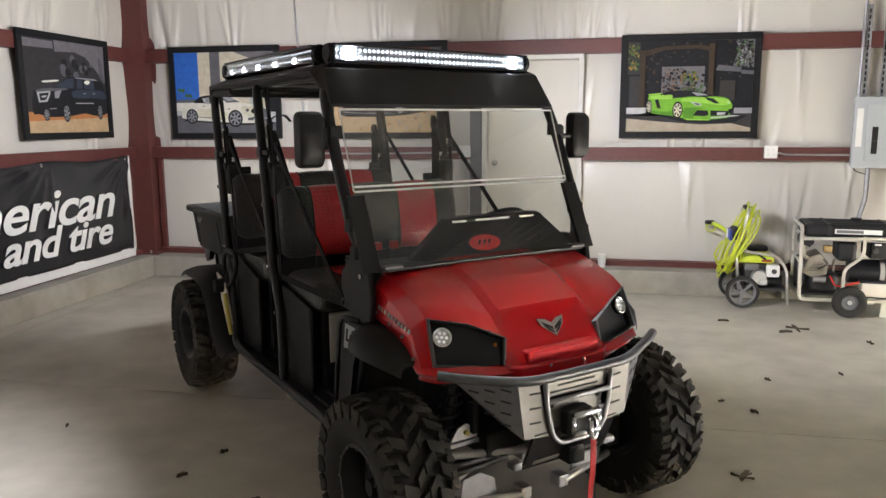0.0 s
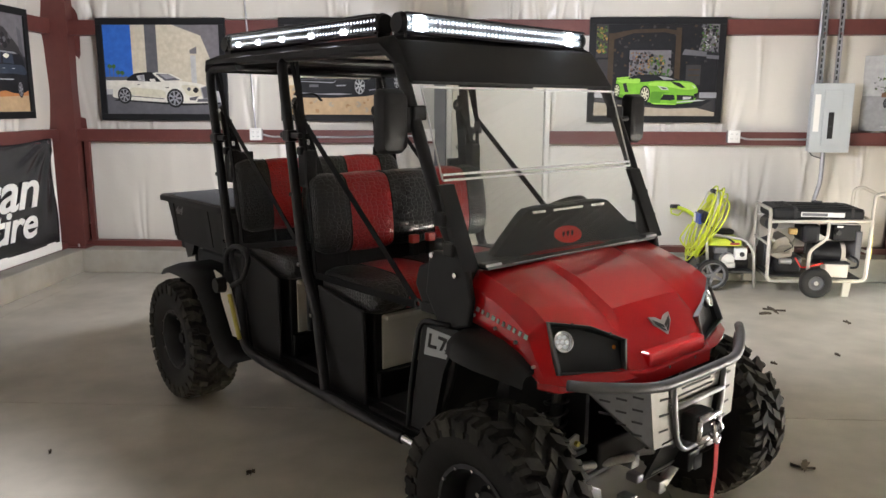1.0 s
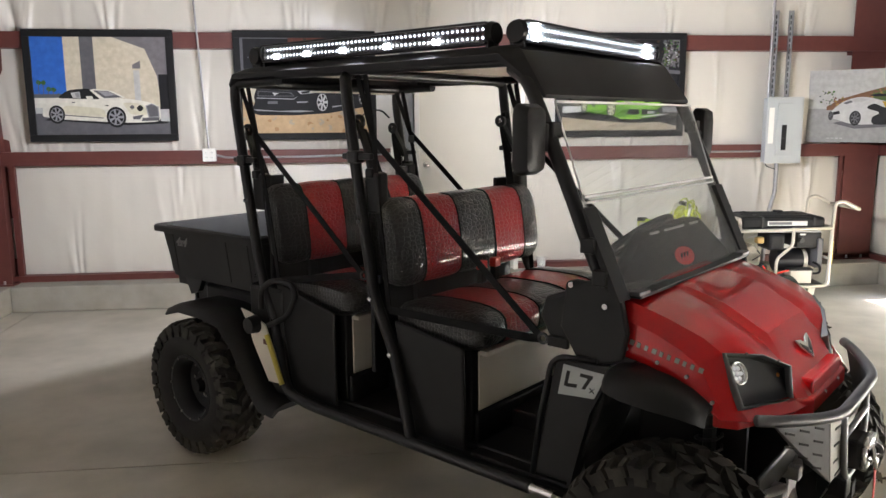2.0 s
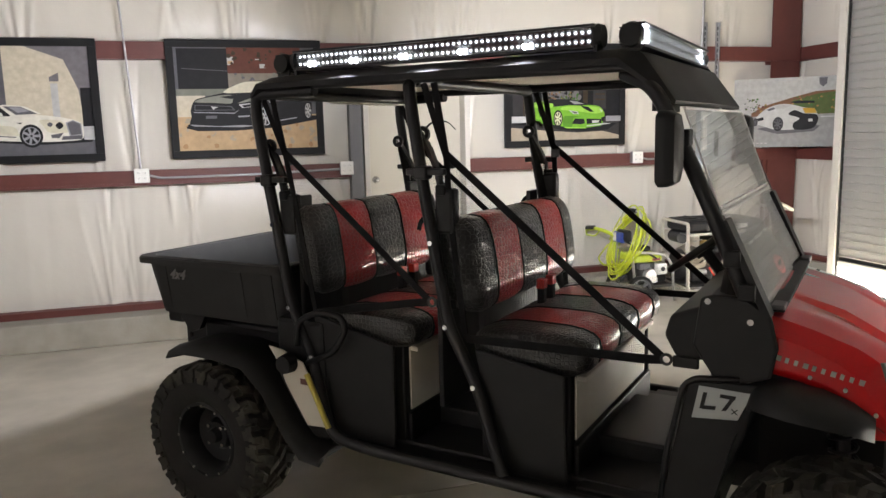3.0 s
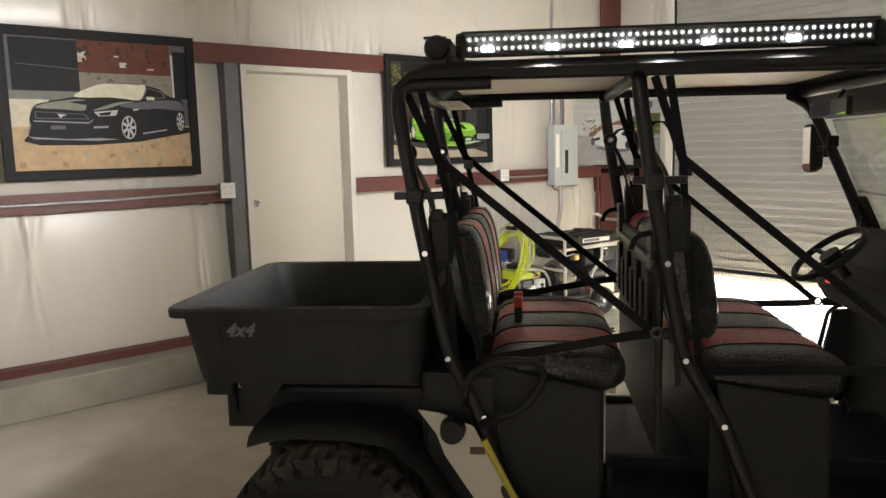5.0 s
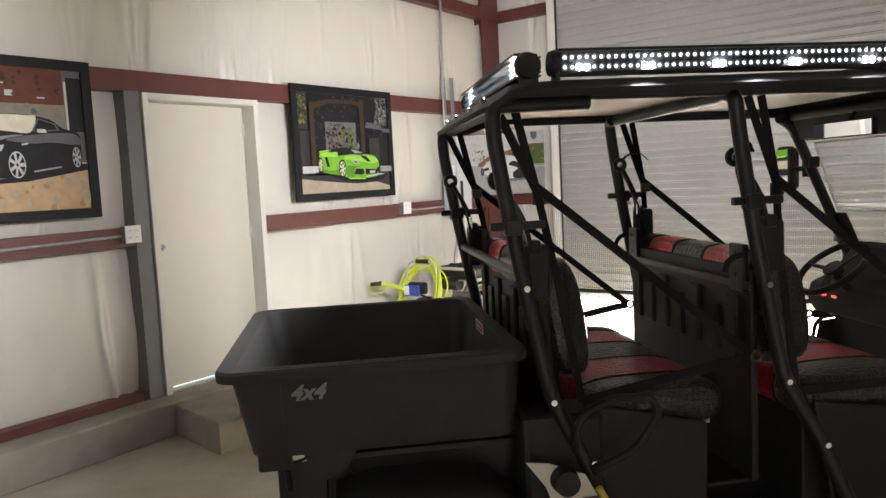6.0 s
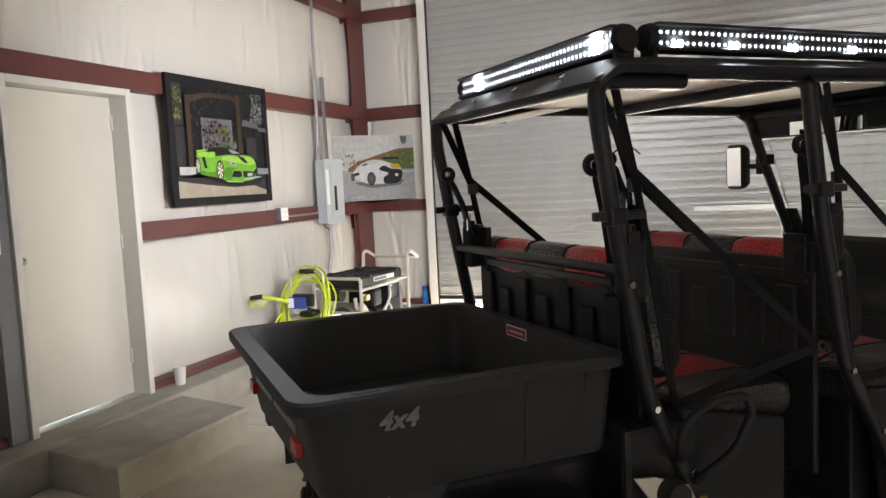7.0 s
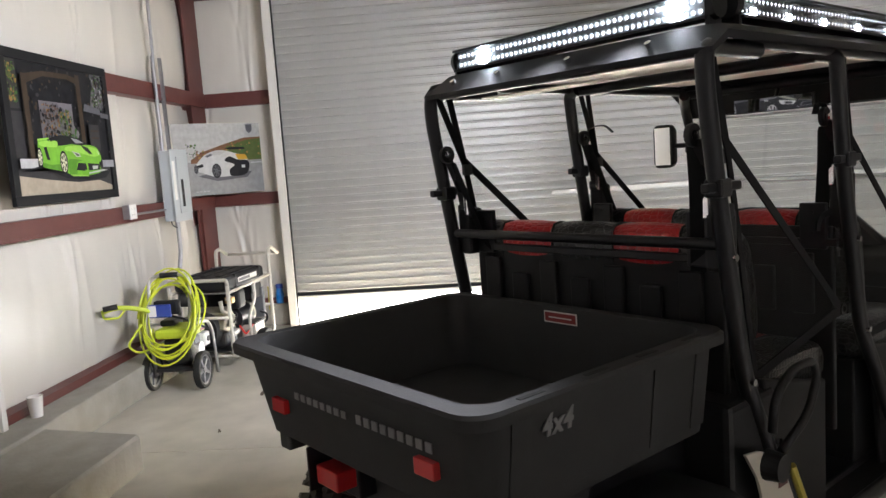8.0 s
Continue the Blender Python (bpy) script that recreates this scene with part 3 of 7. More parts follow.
part("engine_block", box((-0.28, -0.22, 0.26), (0.35, 0.22, 0.42), bevel=0.02), DARK_METAL, car)


def running(s):
    for x in (0.0, AXLE_F):
        part("axle_shaft", tube([(x, s * 0.12, 0.33), (x, s * 0.52, TYRE_R)], 0.018, bend=0), DARK_METAL, car)
        part("hub_carrier", box((x - 0.06, min(s * 0.44, s * 0.53), 0.24), (x + 0.06, max(s * 0.44, s * 0.53), 0.46), bevel=0.015), DARK_METAL, car)
        for z0, z1, lab in ((0.235, 0.215, "lower_arm"), (0.415, 0.425, "upper_arm")) if x else ((0.29, 0.26, "lower_arm"), (0.47, 0.44, "upper_arm")):
            bm = tube([(x - 0.15, s * 0.10, z0), (x, s * 0.46, z1)], 0.016, bend=0)
            tube([(x + 0.17, s * 0.10, z0), (x + 0.05, s * 0.46, z1)], 0.016, bm=bm, bend=0)
            part(lab, bm, SILVER if x else BLACK_STEEL, car, smooth=True, edge=40)
        sp = part("shock_absorber", tube([(x + 0.02, s * 0.40, 0.34), (x - 0.02, s * 0.28, 0.76)], 0.022, bend=0), DARK_METAL, car)
        p0, p1 = Vector((x + 0.02, s * 0.39, 0.40)), Vector((x - 0.02, s * 0.29, 0.72))
        coil = [p0.lerp(p1, i / 72) + Vector((math.cos(i * 0.7) * 0.042, math.sin(i * 0.7) * 0.042, 0)) for i in range(73)]
        part("spring", tube(coil, 0.006, 6, bend=0), BLACK_STEEL, sp, smooth=True)
    br = part("brake_bracket", prism([(2.555, s * 0.385, 0.478), (2.555, s * 0.355, 0.525), (2.555, s * 0.315, 0.538), (2.555, s * 0.265, 0.508), (2.555, s * 0.268, 0.478)], (0.008, 0, 0)), SILVER, car, "bright triangular brake bracket")
    part("bracket_knob", disc((2.563, s * 0.32, 0.505), (1, 0, 0), 0.010, 0.014, 10), YELLOW, br)
    part("bracket_rail", box((2.548, min(s * 0.10, s * 0.40), 0.452), (2.566, max(s * 0.10, s * 0.40), 0.470), bevel=0.003), GREY_STEEL, br)
    soft(part("link_cover", prism([(2.575, s * 0.345, 0.325), (2.580, s * 0.27, 0.340), (2.585, s * 0.205, 0.305), (2.585, s * 0.185, 0.215), (2.580, s * 0.30, 0.205), (2.575, s * 0.36, 0.25)], (0.010, 0, 0)), GREY_STEEL, car), 0.004)
    part("steering_link", tube([(2.56, s * 0.12, 0.355), (2.55, s * 0.44, 0.335)], 0.011, 8, bend=0), DARK_METAL, car, "", True)
    for x, z in ((2.60, 0.40), (2.60, 0.235)):
        part("arm_clevis", box((x, min(s * 0.07, s * 0.12), z - 0.025), (x + 0.06, max(s * 0.07, s * 0.12), z + 0.025), bevel=0.006), GREY_STEEL, car)


both(running)

# roll cage
def cage(s):
    rear = part("rear_pillar", tube([(0.55, s * 0.525, 1.846), (0.252, s * 0.545, 1.842), (0.252, s * 0.546, 1.75), (0.300, s * 0.546, 1.45), (0.395, s * 0.552, 0.95), (0.49, s * 0.556, 0.77), (0.575, s * 0.585, 0.50), (0.64, s * 0.605, 0.43), (0.80, s * 0.615, 0.415), (1.45, s * 0.617, 0.41), (1.97, s * 0.617, 0.405)], 0.024, 12, bend=0.09), BLACK_STEEL, car, "", True, 40)
    part("tube_end", tube([(1.96, s * 0.617, 0.405), (2.065, s * 0.617, 0.403)], 0.018, 12, bend=0), CHROME, rear, "bare metal tube end", True, 40)
    part("middle_pillar", tube([(1.00, s * 0.49, 1.858), (1.008, s * 0.545, 1.845), (1.018, s * 0.545, 1.75), (1.062, s * 0.543, 1.45), (1.155, s * 0.552, 0.955), (1.28, s * 0.565, 0.735), (1.40, s * 0.605, 0.42)], 0.024, 12, bend=0.05), BLACK_STEEL, car, "", True, 40)
    part("front_pillar", tube([(1.80, s * 0.50, 1.835), (1.912, s * 0.572, 1.79), (1.985, s * 0.583, 1.65), (2.100, s * 0.585, 1.40), (2.165, s * 0.575, 1.235), (2.210, s * 0.530, 1.10), (2.225, s * 0.515, 0.90)], 0.024, 12, bend=0.06), BLACK_STEEL, car, "", True, 40)
    part("roof_tube", tube([(0.45, s * 0.527, 1.868), (1.84, s * 0.535, 1.855)], 0.017, bend=0), BLACK_STEEL, car, "", True, 40)
    for x, y, z in ((0.396, 0.572, 0.950), (0.513, 0.580, 0.752), (1.157, 0.572, 0.948), (1.277, 0.586, 0.737), (2.214, 0.568, 1.078), (2.090, 0.568, 1.132), (0.328, 0.566, 1.30), (1.098, 0.566, 1.26)):
        part("cage_bolt", disc((x, s * y, z), (0, s, 0), 0.010, 0.012, 8), CHROME, car)
    # belt hardware on the inner face of each pillar
    for x, z in ((0.300, 1.455), (1.062, 1.49)):
        ret = part("belt_retractor", box((x + 0.035, min(s * 0.475, s * 0.535), z - 0.20), (x + 0.115, max(s * 0.475, s * 0.535), z - 0.03), bevel=0.014), BLACK_PLASTIC, car, "black seat-belt retractor on the pillar")
        part("belt_post", tube([(x + 0.072, s * 0.515, z - 0.10), (x + 0.038, s * 0.515, z + 0.05), (x - 0.026, s * 0.500, z + 0.165)], flat=(0.030, 0.014), bend=0.03), BLACK_STEEL, ret)
        part("belt_guide", lathe([(0.014, -0.008), (0.030, -0.008), (0.032, 0.0), (0.030, 0.008), (0.014, 0.008)], (x - 0.030, s * 0.495, z + 0.170), (0, 1, 0), 16, closed=True), BLACK_PLASTIC, ret, "", True, 40)
        part("guide_bolt", disc((x - 0.030, s * 0.502, z + 0.170), (0, s, 0), 0.012, 0.014, 8), CHROME, ret)
        part("belt_webbing", tube([(x + 0.075, s * 0.505, z - 0.06), (x - 0.015, s * 0.490, z + 0.150), (x + 0.025, s * 0.47, z + 0.03), (x + 0.10, s * 0.42, z - 0.24)], flat=(0.044, 0.003), bend=0.04), WEBBING, ret)
        part("belt_tongue", box((x + 0.035, s * 0.487 - 0.010, z - 0.055), (x + 0.055, s * 0.487 + 0.010, z + 0.015), bevel=0.004), CHROME, ret, "bright belt tongue")
        part("belt_knuckle", box((x + 0.045, min(s * 0.50, s * 0.545), z - 0.055), (x + 0.085, max(s * 0.50, s * 0.545), z - 0.015), bevel=0.008), BLACK_PLASTIC, ret)
        if x > 1.0:
            part("belt_tail", tube([(x - 0.02, s * 0.50, z + 0.185), (x + 0.00, s * 0.475, z + 0.215), (x + 0.045, s * 0.44, z + 0.218), (x + 0.07, s * 0.42, z + 0.185)], flat=(0.020, 0.004), bend=0.03), WEBBING, ret)
            part("belt_stub", tube([(x + 0.0, s * 0.50, z - 0.14), (x - 0.035, s * 0.49, z - 0.145), (x - 0.058, s * 0.485, z - 0.165), (x - 0.065, s * 0.485, z - 0.195)], flat=(0.006, 0.018), bend=0.02), WEBBING, ret)
        part("pillar_clamp", box((x - 0.070, s * 0.548 - 0.012, z + 0.02), (x + 0.095, s * 0.548 + 0.012, z + 0.045), bevel=0.005), BLACK_STEEL, ret)
        part("pillar_bracket", box((x - 0.030, min(s * 0.520, s * 0.573), z + 0.005), (x + 0.026, max(s * 0.520, s * 0.573), z + 0.055), bevel=0.008), BLACK_STEEL, ret)
    # side nets hung from the roof tube by two straps and drawn down to a buckle
    for top, knot, side, low, tip in (((0.265, 0.320), (0.380, 1.590), (0.420, 1.39), (0.50, 0.93), (1.062, 1.030)), ((1.060, 1.105), (1.150, 1.578), (1.160, 1.36), (1.215, 0.90), (1.945, 0.920))):
        ya, yb = s * 0.525, s * 0.527
        net = part("safety_net", prism([(knot[0], ya, knot[1]), (tip[0], ya, tip[1]), (low[0], ya, low[1]), (side[0], ya, side[1])], (0, s * 0.0012, 0)), NET, car, "black mesh side net with webbing edges")
        for x in top:
            part("net_strap", tube([(x, s * 0.525, 1.845), (knot[0], yb, knot[1])], flat=(0.005, 0.026), bend=0), WEBBING, net)
        part("net_strap", tube([(knot[0] - 0.004, yb, knot[1] + 0.012), (tip[0], yb, tip[1])], flat=(0.005, 0.027), bend=0), WEBBING, net)
        part("net_strap", tube([(knot[0], yb, knot[1]), (side[0], yb, side[1]), (low[0], yb, low[1])], flat=(0.005, 0.024), bend=0.05), WEBBING, net)
        part("net_strap", tube([(low[0], yb, low[1]), (tip[0] - 0.06, yb, tip[1] - 0.012), (tip[0], yb, tip[1] - 0.006)], flat=(0.005, 0.030), bend=0.03), WEBBING, net)
        part("strap_slide", box((knot[0] - 0.012, yb - s * 0.006 - 0.004, knot[1] - 0.045), (knot[0] + 0.030, yb - s * 0.006 + 0.010, knot[1] - 0.005), bevel=0.003), DARK_METAL, net)
        part("net_buckle", lathe([(0.012, -0.004), (0.021, -0.004), (0.021, 0.004), (0.012, 0.004)], (tip[0] + 0.012, s * 0.530, tip[1] - 0.003), (0, 1, 0), 16, closed=True), DARK_METAL, net)
        part("buckle_tab", box((tip[0] + 0.032, s * 0.529 - 0.009, tip[1] - 0.024), (tip[0] + 0.115, s * 0.529 + 0.009, tip[1] + 0.014), bevel=0.006), BLACK_PLASTIC, net)


both(cage)
for x, z in ((0.285, 1.842), (1.02, 1.855), (1.86, 1.842)):
    part("cross_tube", tube([(x, -0.52, z), (x, 0.52, z)], 0.022, bend=0), BLACK_STEEL, car, "", True, 40)
part("rear_cross_tube", tube([(0.322, -0.53, 1.335), (0.322, 0.53, 1.335)], 0.016, bend=0), BLACK_STEEL, car, "", True, 40)

# roof tray: flat top, short skirts, long visor in front
bm = bmesh.new()
XV = 1.86


def roof_ring(x0, y, xf, yf, zr, zs, zf):
    """One outline: rear corners, the ends of the straight sides, the visor's front corners."""
    half = [(x0, 0.0, zr), (x0, y - 0.06, zr), (x0 + 0.02, y - 0.015, zr), (x0 + 0.07, y, zs), (XV - 0.06, y, zs), (XV, y * 0.5 + yf * 0.5, (zs * 2 + zf) / 3), (xf - 0.01, yf, zf), (xf, yf - 0.03, zf), (xf, 0.0, zf)]
    return half + [(x, -yy, z) for x, yy, z in half[-2:0:-1]]


ring_skin(bm, [roof_ring(0.345, 0.530, 1.84, 0.52, 1.894, 1.892, 1.884), roof_ring(0.262, 0.566, 1.972, 0.552, 1.832, 1.864, 1.738), roof_ring(0.228, 0.586, 1.988, 0.572, 1.823, 1.858, 1.730), roof_ring(0.226, 0.588, 1.990, 0.574, 1.838, 1.880, 1.742), roof_ring(0.318, 0.552, 1.885, 0.558, 1.905, 1.903, 1.890), roof_ring(0.40, 0.50, 1.83, 0.50, 1.915, 1.915, 1.912)])
part("roof", bm, ROOF_BLACK, car, "black formed roof panel with front visor", True, 28)
for x0, x1 in ((0.37, 1.02), (1.05, 1.80)):
    part("roof_liner", box((x0, -0.53, 1.882), (x1, 0.53, 1.886)), LINER, car, "pale underside panel")
part("roof_liner", box((0.33, -0.16, 1.808), (0.42, 0.36, 1.813), bevel=0.002), LINER, car, "loose pale strip of the roof lining")
for y in (-0.38, -0.1, 0.2, 0.42):
    part("roof_bolt", disc((0.262, y, 1.867), (-0.6, 0, 0.8), 0.010, 0.014, 8), CHROME, car)
part("roof_reinforcement", prism([(1.855, -0.50, 1.84), (1.90, -0.50, 1.735), (1.915, -0.50, 1.735), (1.90, -0.50, 1.84)], (0, 1.0, 0)), BLACK_PLASTIC, car)

# light bars on the roof edges
def light_bar(p, q, out, hot, count=46, share=1.0, pale=False, dip=0.05, spread=118):
    p, q, out = Vector(p), Vector(q), Vector(out)
    along = (q - p).normalized()
    up = Vector((0, 0, 1))
    length = (q - p).length
    base = Matrix((( *along, 0), (*out, 0), (*up, 0), (0, 0, 0, 1))).transposed()
    base = Matrix.Translation(p) @ base
    bar = soft(part("light_bar", box((-0.012, -0.062, -0.036), (length + 0.012, -0.012, 0.036), m=base), BLACK_STEEL, car, "black roof light bar with two rows of lit diodes"), 0.002)
    for z0, z1 in ((0.030, 0.038), (-0.038, -0.030)):
        part("lip", box((-0.012, -0.014, z0), (length + 0.012, 0.012, z1), m=base), BLACK_STEEL, bar)
    for i in range(6):
        part("cooling_fin", box((0.0, -0.075, -0.030 + i * 0.011), (length, -0.0625, -0.026 + i * 0.011), m=base), BLACK_STEEL, bar)
    for e in (-0.012, length + 0.012):
        s = -1 if e < 0 else 1
        part("end_cap", disc(base @ Vector((e, -0.030, 0.0)), along * s, 0.042, 0.020, 20, r2=0.036), BLACK_PLASTIC, bar)
        part("mount_bracket", box((e - 0.006, -0.06, -0.070), (e + 0.006, 0.0, 0.0), m=base), BLACK_STEEL, bar)
    part("reflector_strip", box((0.0, -0.0118, -0.030), (length, -0.0105, 0.030), m=base), PANEL_GREY if pale else DARK_METAL, bar)
    cold, bright, cups = bmesh.new(), bmesh.new(), bmesh.new()
    step = length / count
    for r, z in ((0, 0.0145), (1, -0.0145)):
        for i in range(count):
            u = (i + 0.5) * step
            is_hot = (r == 1 or len(hot) < 3) and any(abs(u / length - h) < 0.018 for h in hot)
            c = base @ Vector((u, -0.0095, z))
            disc(c, out, 0.0105 if is_hot else 0.0040, 0.0035, 8 if is_hot else 6, bright if is_hot else cold)
            lathe([(0.0110, 0.007), (0.0102, 0.007), (0.0045, 0.0), (0.0050, -0.001)], base @ Vector((u, -0.0095, z)), out, 8, cups, closed=True)
    part("diode_row", cold, LED_ON, bar, "rows of lit white diodes")
    part("flood_diodes", bright, LED_BRIGHT, bar, "brighter lit diodes")
    part("reflector_cups", cups, PANEL_GREY if pale else DARK_METAL, bar)
    for k in range(3):
        beam = new("light_beam", bpy.data.lights.new("light_beam", "SPOT"))
        beam.data.energy, beam.data.color = BEAM * share / 3, (0.955, 0.96, 1.04)
        beam.data.spot_size, beam.data.spot_blend, beam.data.shadow_soft_size = radians(spread), 1.0, 0.08
        eye = car.matrix_world @ (base @ Vector((length * (0.2 + 0.3 * k), 0.07, 0.0)))
        aim = car.matrix_world.to_3x3() @ (out + Vector((0, 0, -dip)))
        beam.matrix_world = look(eye, eye + aim)
    lens = part("lens", box((0.0, 0.002, -0.031), (length, 0.004, 0.031), m=base), LENS, bar)
    lens.visible_shadow = False
    return bar


FIVE = (0.05, 0.23, 0.41, 0.61, 0.82)
light_bar((1.852, -0.49, 1.955), (1.852, 0.50, 1.945), (1, 0, 0), (0.06, 0.94), share=1.4, pale=True)
light_bar((0.345, 0.488, 1.956), (0.345, -0.489, 1.960), (-1, 0, 0), (0.13, 0.92), share=0.85, pale=True)
light_bar((0.472, -0.53, 1.964), (1.70, -0.53, 1.958), (0, -1, 0), FIVE, 54, 1.65, dip=0.24, spread=124)
light_bar((1.70, 0.53, 1.958), (0.472, 0.53, 1.964), (0, 1, 0), FIVE, 54, 1.15)

# bonnet: profiles from the windshield down to the nose, station by station
STATIONS = [
    (0.00, [(2.24, 1.120), (2.45, 1.058), (2.598, 0.976), (2.645, 0.914), (2.690, 0.850), (2.722, 0.815), (2.752, 0.770)]),
    (0.195, [(2.24, 1.119), (2.45, 1.056), (2.598, 0.974), (2.644, 0.913), (2.688, 0.850), (2.718, 0.815), (2.748, 0.770)]),
    (0.228, [(2.24, 1.114), (2.45, 1.036), (2.59, 0.955), (2.650, 0.902), (2.680, 0.850), (2.706, 0.800), (2.735, 0.770)]),
    (0.30, [(2.24, 1.110), (2.43, 1.052), (2.57, 0.986), (2.645, 0.924), (2.668, 0.850), (2.692, 0.800), (2.725, 0.772)]),
    (0.365, [(2.24, 1.106), (2.42, 1.058), (2.55, 0.998), (2.622, 0.950), (2.652, 0.860), (2.680, 0.802), (2.705, 0.774)]),
    (0.49, [(2.24, 1.092), (2.38, 1.052), (2.50, 1.008), (2.556, 0.972), (2.590, 0.870), (2.625, 0.805), (2.650, 0.778)]),
    (0.526, [(2.24, 1.040), (2.36, 1.005), (2.45, 0.965), (2.510, 0.925), (2.545, 0.860), (2.585, 0.805), (2.605, 0.782)]),
    (0.541, [(2.24, 0.922), (2.34, 0.906), (2.42, 0.884), (2.480, 0.856), (2.525, 0.822), (2.560, 0.795), (2.580, 0.782)]),
]


def flowing(pr, n=5):
    """Smooths a profile through its points."""
    p = [Vector(q) for q in pr]
    p = [p[0] * 2 - p[1]] + p + [p[-1] * 2 - p[-2]]
    out = []
    for a, q, c, d in zip(p, p[1:], p[2:], p[3:]):
        for i in range(n):
            t = i / n
            h = t * t * (3 - 2 * t)
            out.append(q.lerp(c, h) + (c - a) * 0.07 * (t * (1 - t) ** 2) - (d - q) * 0.07 * (t * t * (1 - t)))
    return out + [p[-2]]


fine = []
for (ya, pa), (yb, pb) in zip(STATIONS, STATIONS[1:]):
    fa, fb = flowing(pa), flowing(pb)
    for i in range(4):
        w = i / 4
        fine.append((ya + (yb - ya) * w, [p.lerp(q, w) for p, q in zip(fa, fb)]))
fine.append((STATIONS[-1][0], flowing(STATIONS[-1][1])))
rows = [[(p.x, -y, p.y) for p in pr] for y, pr in reversed(fine)] + [[(p.x, y, p.y) for p in pr] for y, pr in fine[1:]]
bm = bmesh.new()
ring_skin(bm, rows, closed=False)


def lamp_outline(s):
    q = [Vector(p) for p in ((2.556, s * 0.488, 0.972), (2.628, s * 0.356, 0.950), (2.678, s * 0.219, 0.888), (2.696, s * 0.234, 0.782), (2.626, s * 0.500, 0.812))]
    nrm = (q[2] - q[0]).cross(q[4] - q[0]).normalized()
    return q, sum(q, Vector()) / 5, nrm if nrm.x > 0 else -nrm


# openings for the two headlamps
for s in (-1, 1):
    q, mid, nrm = lamp_outline(s)
    q = [mid + (p - mid) * 0.975 for p in q]
    sides = []
    for a, b in zip(q, q[1:] + q[:1]):
        out = (b - a).cross(nrm).normalized()
        sides.append((a, out if out.dot(a - mid) > 0 else -out))
    for a, out in sides:
        near = [f for f in bm.faces if (f.calc_center_median() - mid).length < 0.26 and abs((f.calc_center_median() - mid).dot(nrm)) < 0.09]
        geom = list({v for f in near for v in f.verts}) + list({e for f in near for e in f.edges}) + near
        bmesh.ops.bisect_plane(bm, geom=geom, dist=1e-5, plane_co=a, plane_no=out)
    gone = [f for f in bm.faces if all((f.calc_center_median() - a).dot(out) < 0 for a, out in sides) and abs((f.calc_center_median() - mid).dot(nrm)) < 0.09]
    bmesh.ops.delete(bm, geom=gone, context="FACES")
hood = part("bonnet", bm, RED_PAINT, car, "glossy red moulded bonnet", True, 16)
sl = hood.modifiers.new("thickness", "SOLIDIFY")
sl.thickness = 0.006
part("nose_block", box((2.66, -0.163, 0.755), (2.738, 0.187, 0.838), bevel=0.010), RED_PAINT, hood)
soft(part("nose_valance", prism([(2.55, -0.52, 0.800), (2.62, -0.49, 0.798), (2.715, -0.25, 0.792), (2.752, -0.20, 0.790), (2.752, 0.20, 0.790), (2.715, 0.25, 0.792), (2.62, 0.49, 0.798), (2.55, 0.52, 0.800)], (0, 0, -0.055)), RED_PAINT, hood), 0.008, 3)
for y in (-0.08, 0.08):
    part("nose_rivet", disc((2.752, y + 0.012, 0.778), (1, 0, 0), 0.006, 0.005, 8), CHROME, hood)
# winged badge on the nose: plain chevrons
bm = bmesh.new()
for s in (-1, 1):
    for wing in (((0.004, 0.873), (0.030, 0.886), (0.048, 0.900), (0.050, 0.905), (0.024, 0.893), (0.004, 0.883)), ((0.004, 0.862), (0.022, 0.872), (0.044, 0.891), (0.046, 0.896), (0.024, 0.882), (0.004, 0.869))):
        prism([(2.6935 - (z - 0.85) * 0.735, 0.012 + s * y, z + 0.010) for y, z in wing], (0.0045, 0, 0.002), bm)
plate = bmesh.new()
for s in (-1, 1):
    prism([(2.692 - (z - 0.85) * 0.735, 0.012 + s * y, z + 0.010) for y, z in ((0.0, 0.853), (0.052, 0.890), (0.062, 0.915), (0.028, 0.910), (0.0, 0.896))], (0.004, 0, 0.002), plate)
part("nose_badge", plate, SILVER, hood, "chrome winged badge of plain shapes")
part("badge_inlay", bm, DARK_METAL, hood)


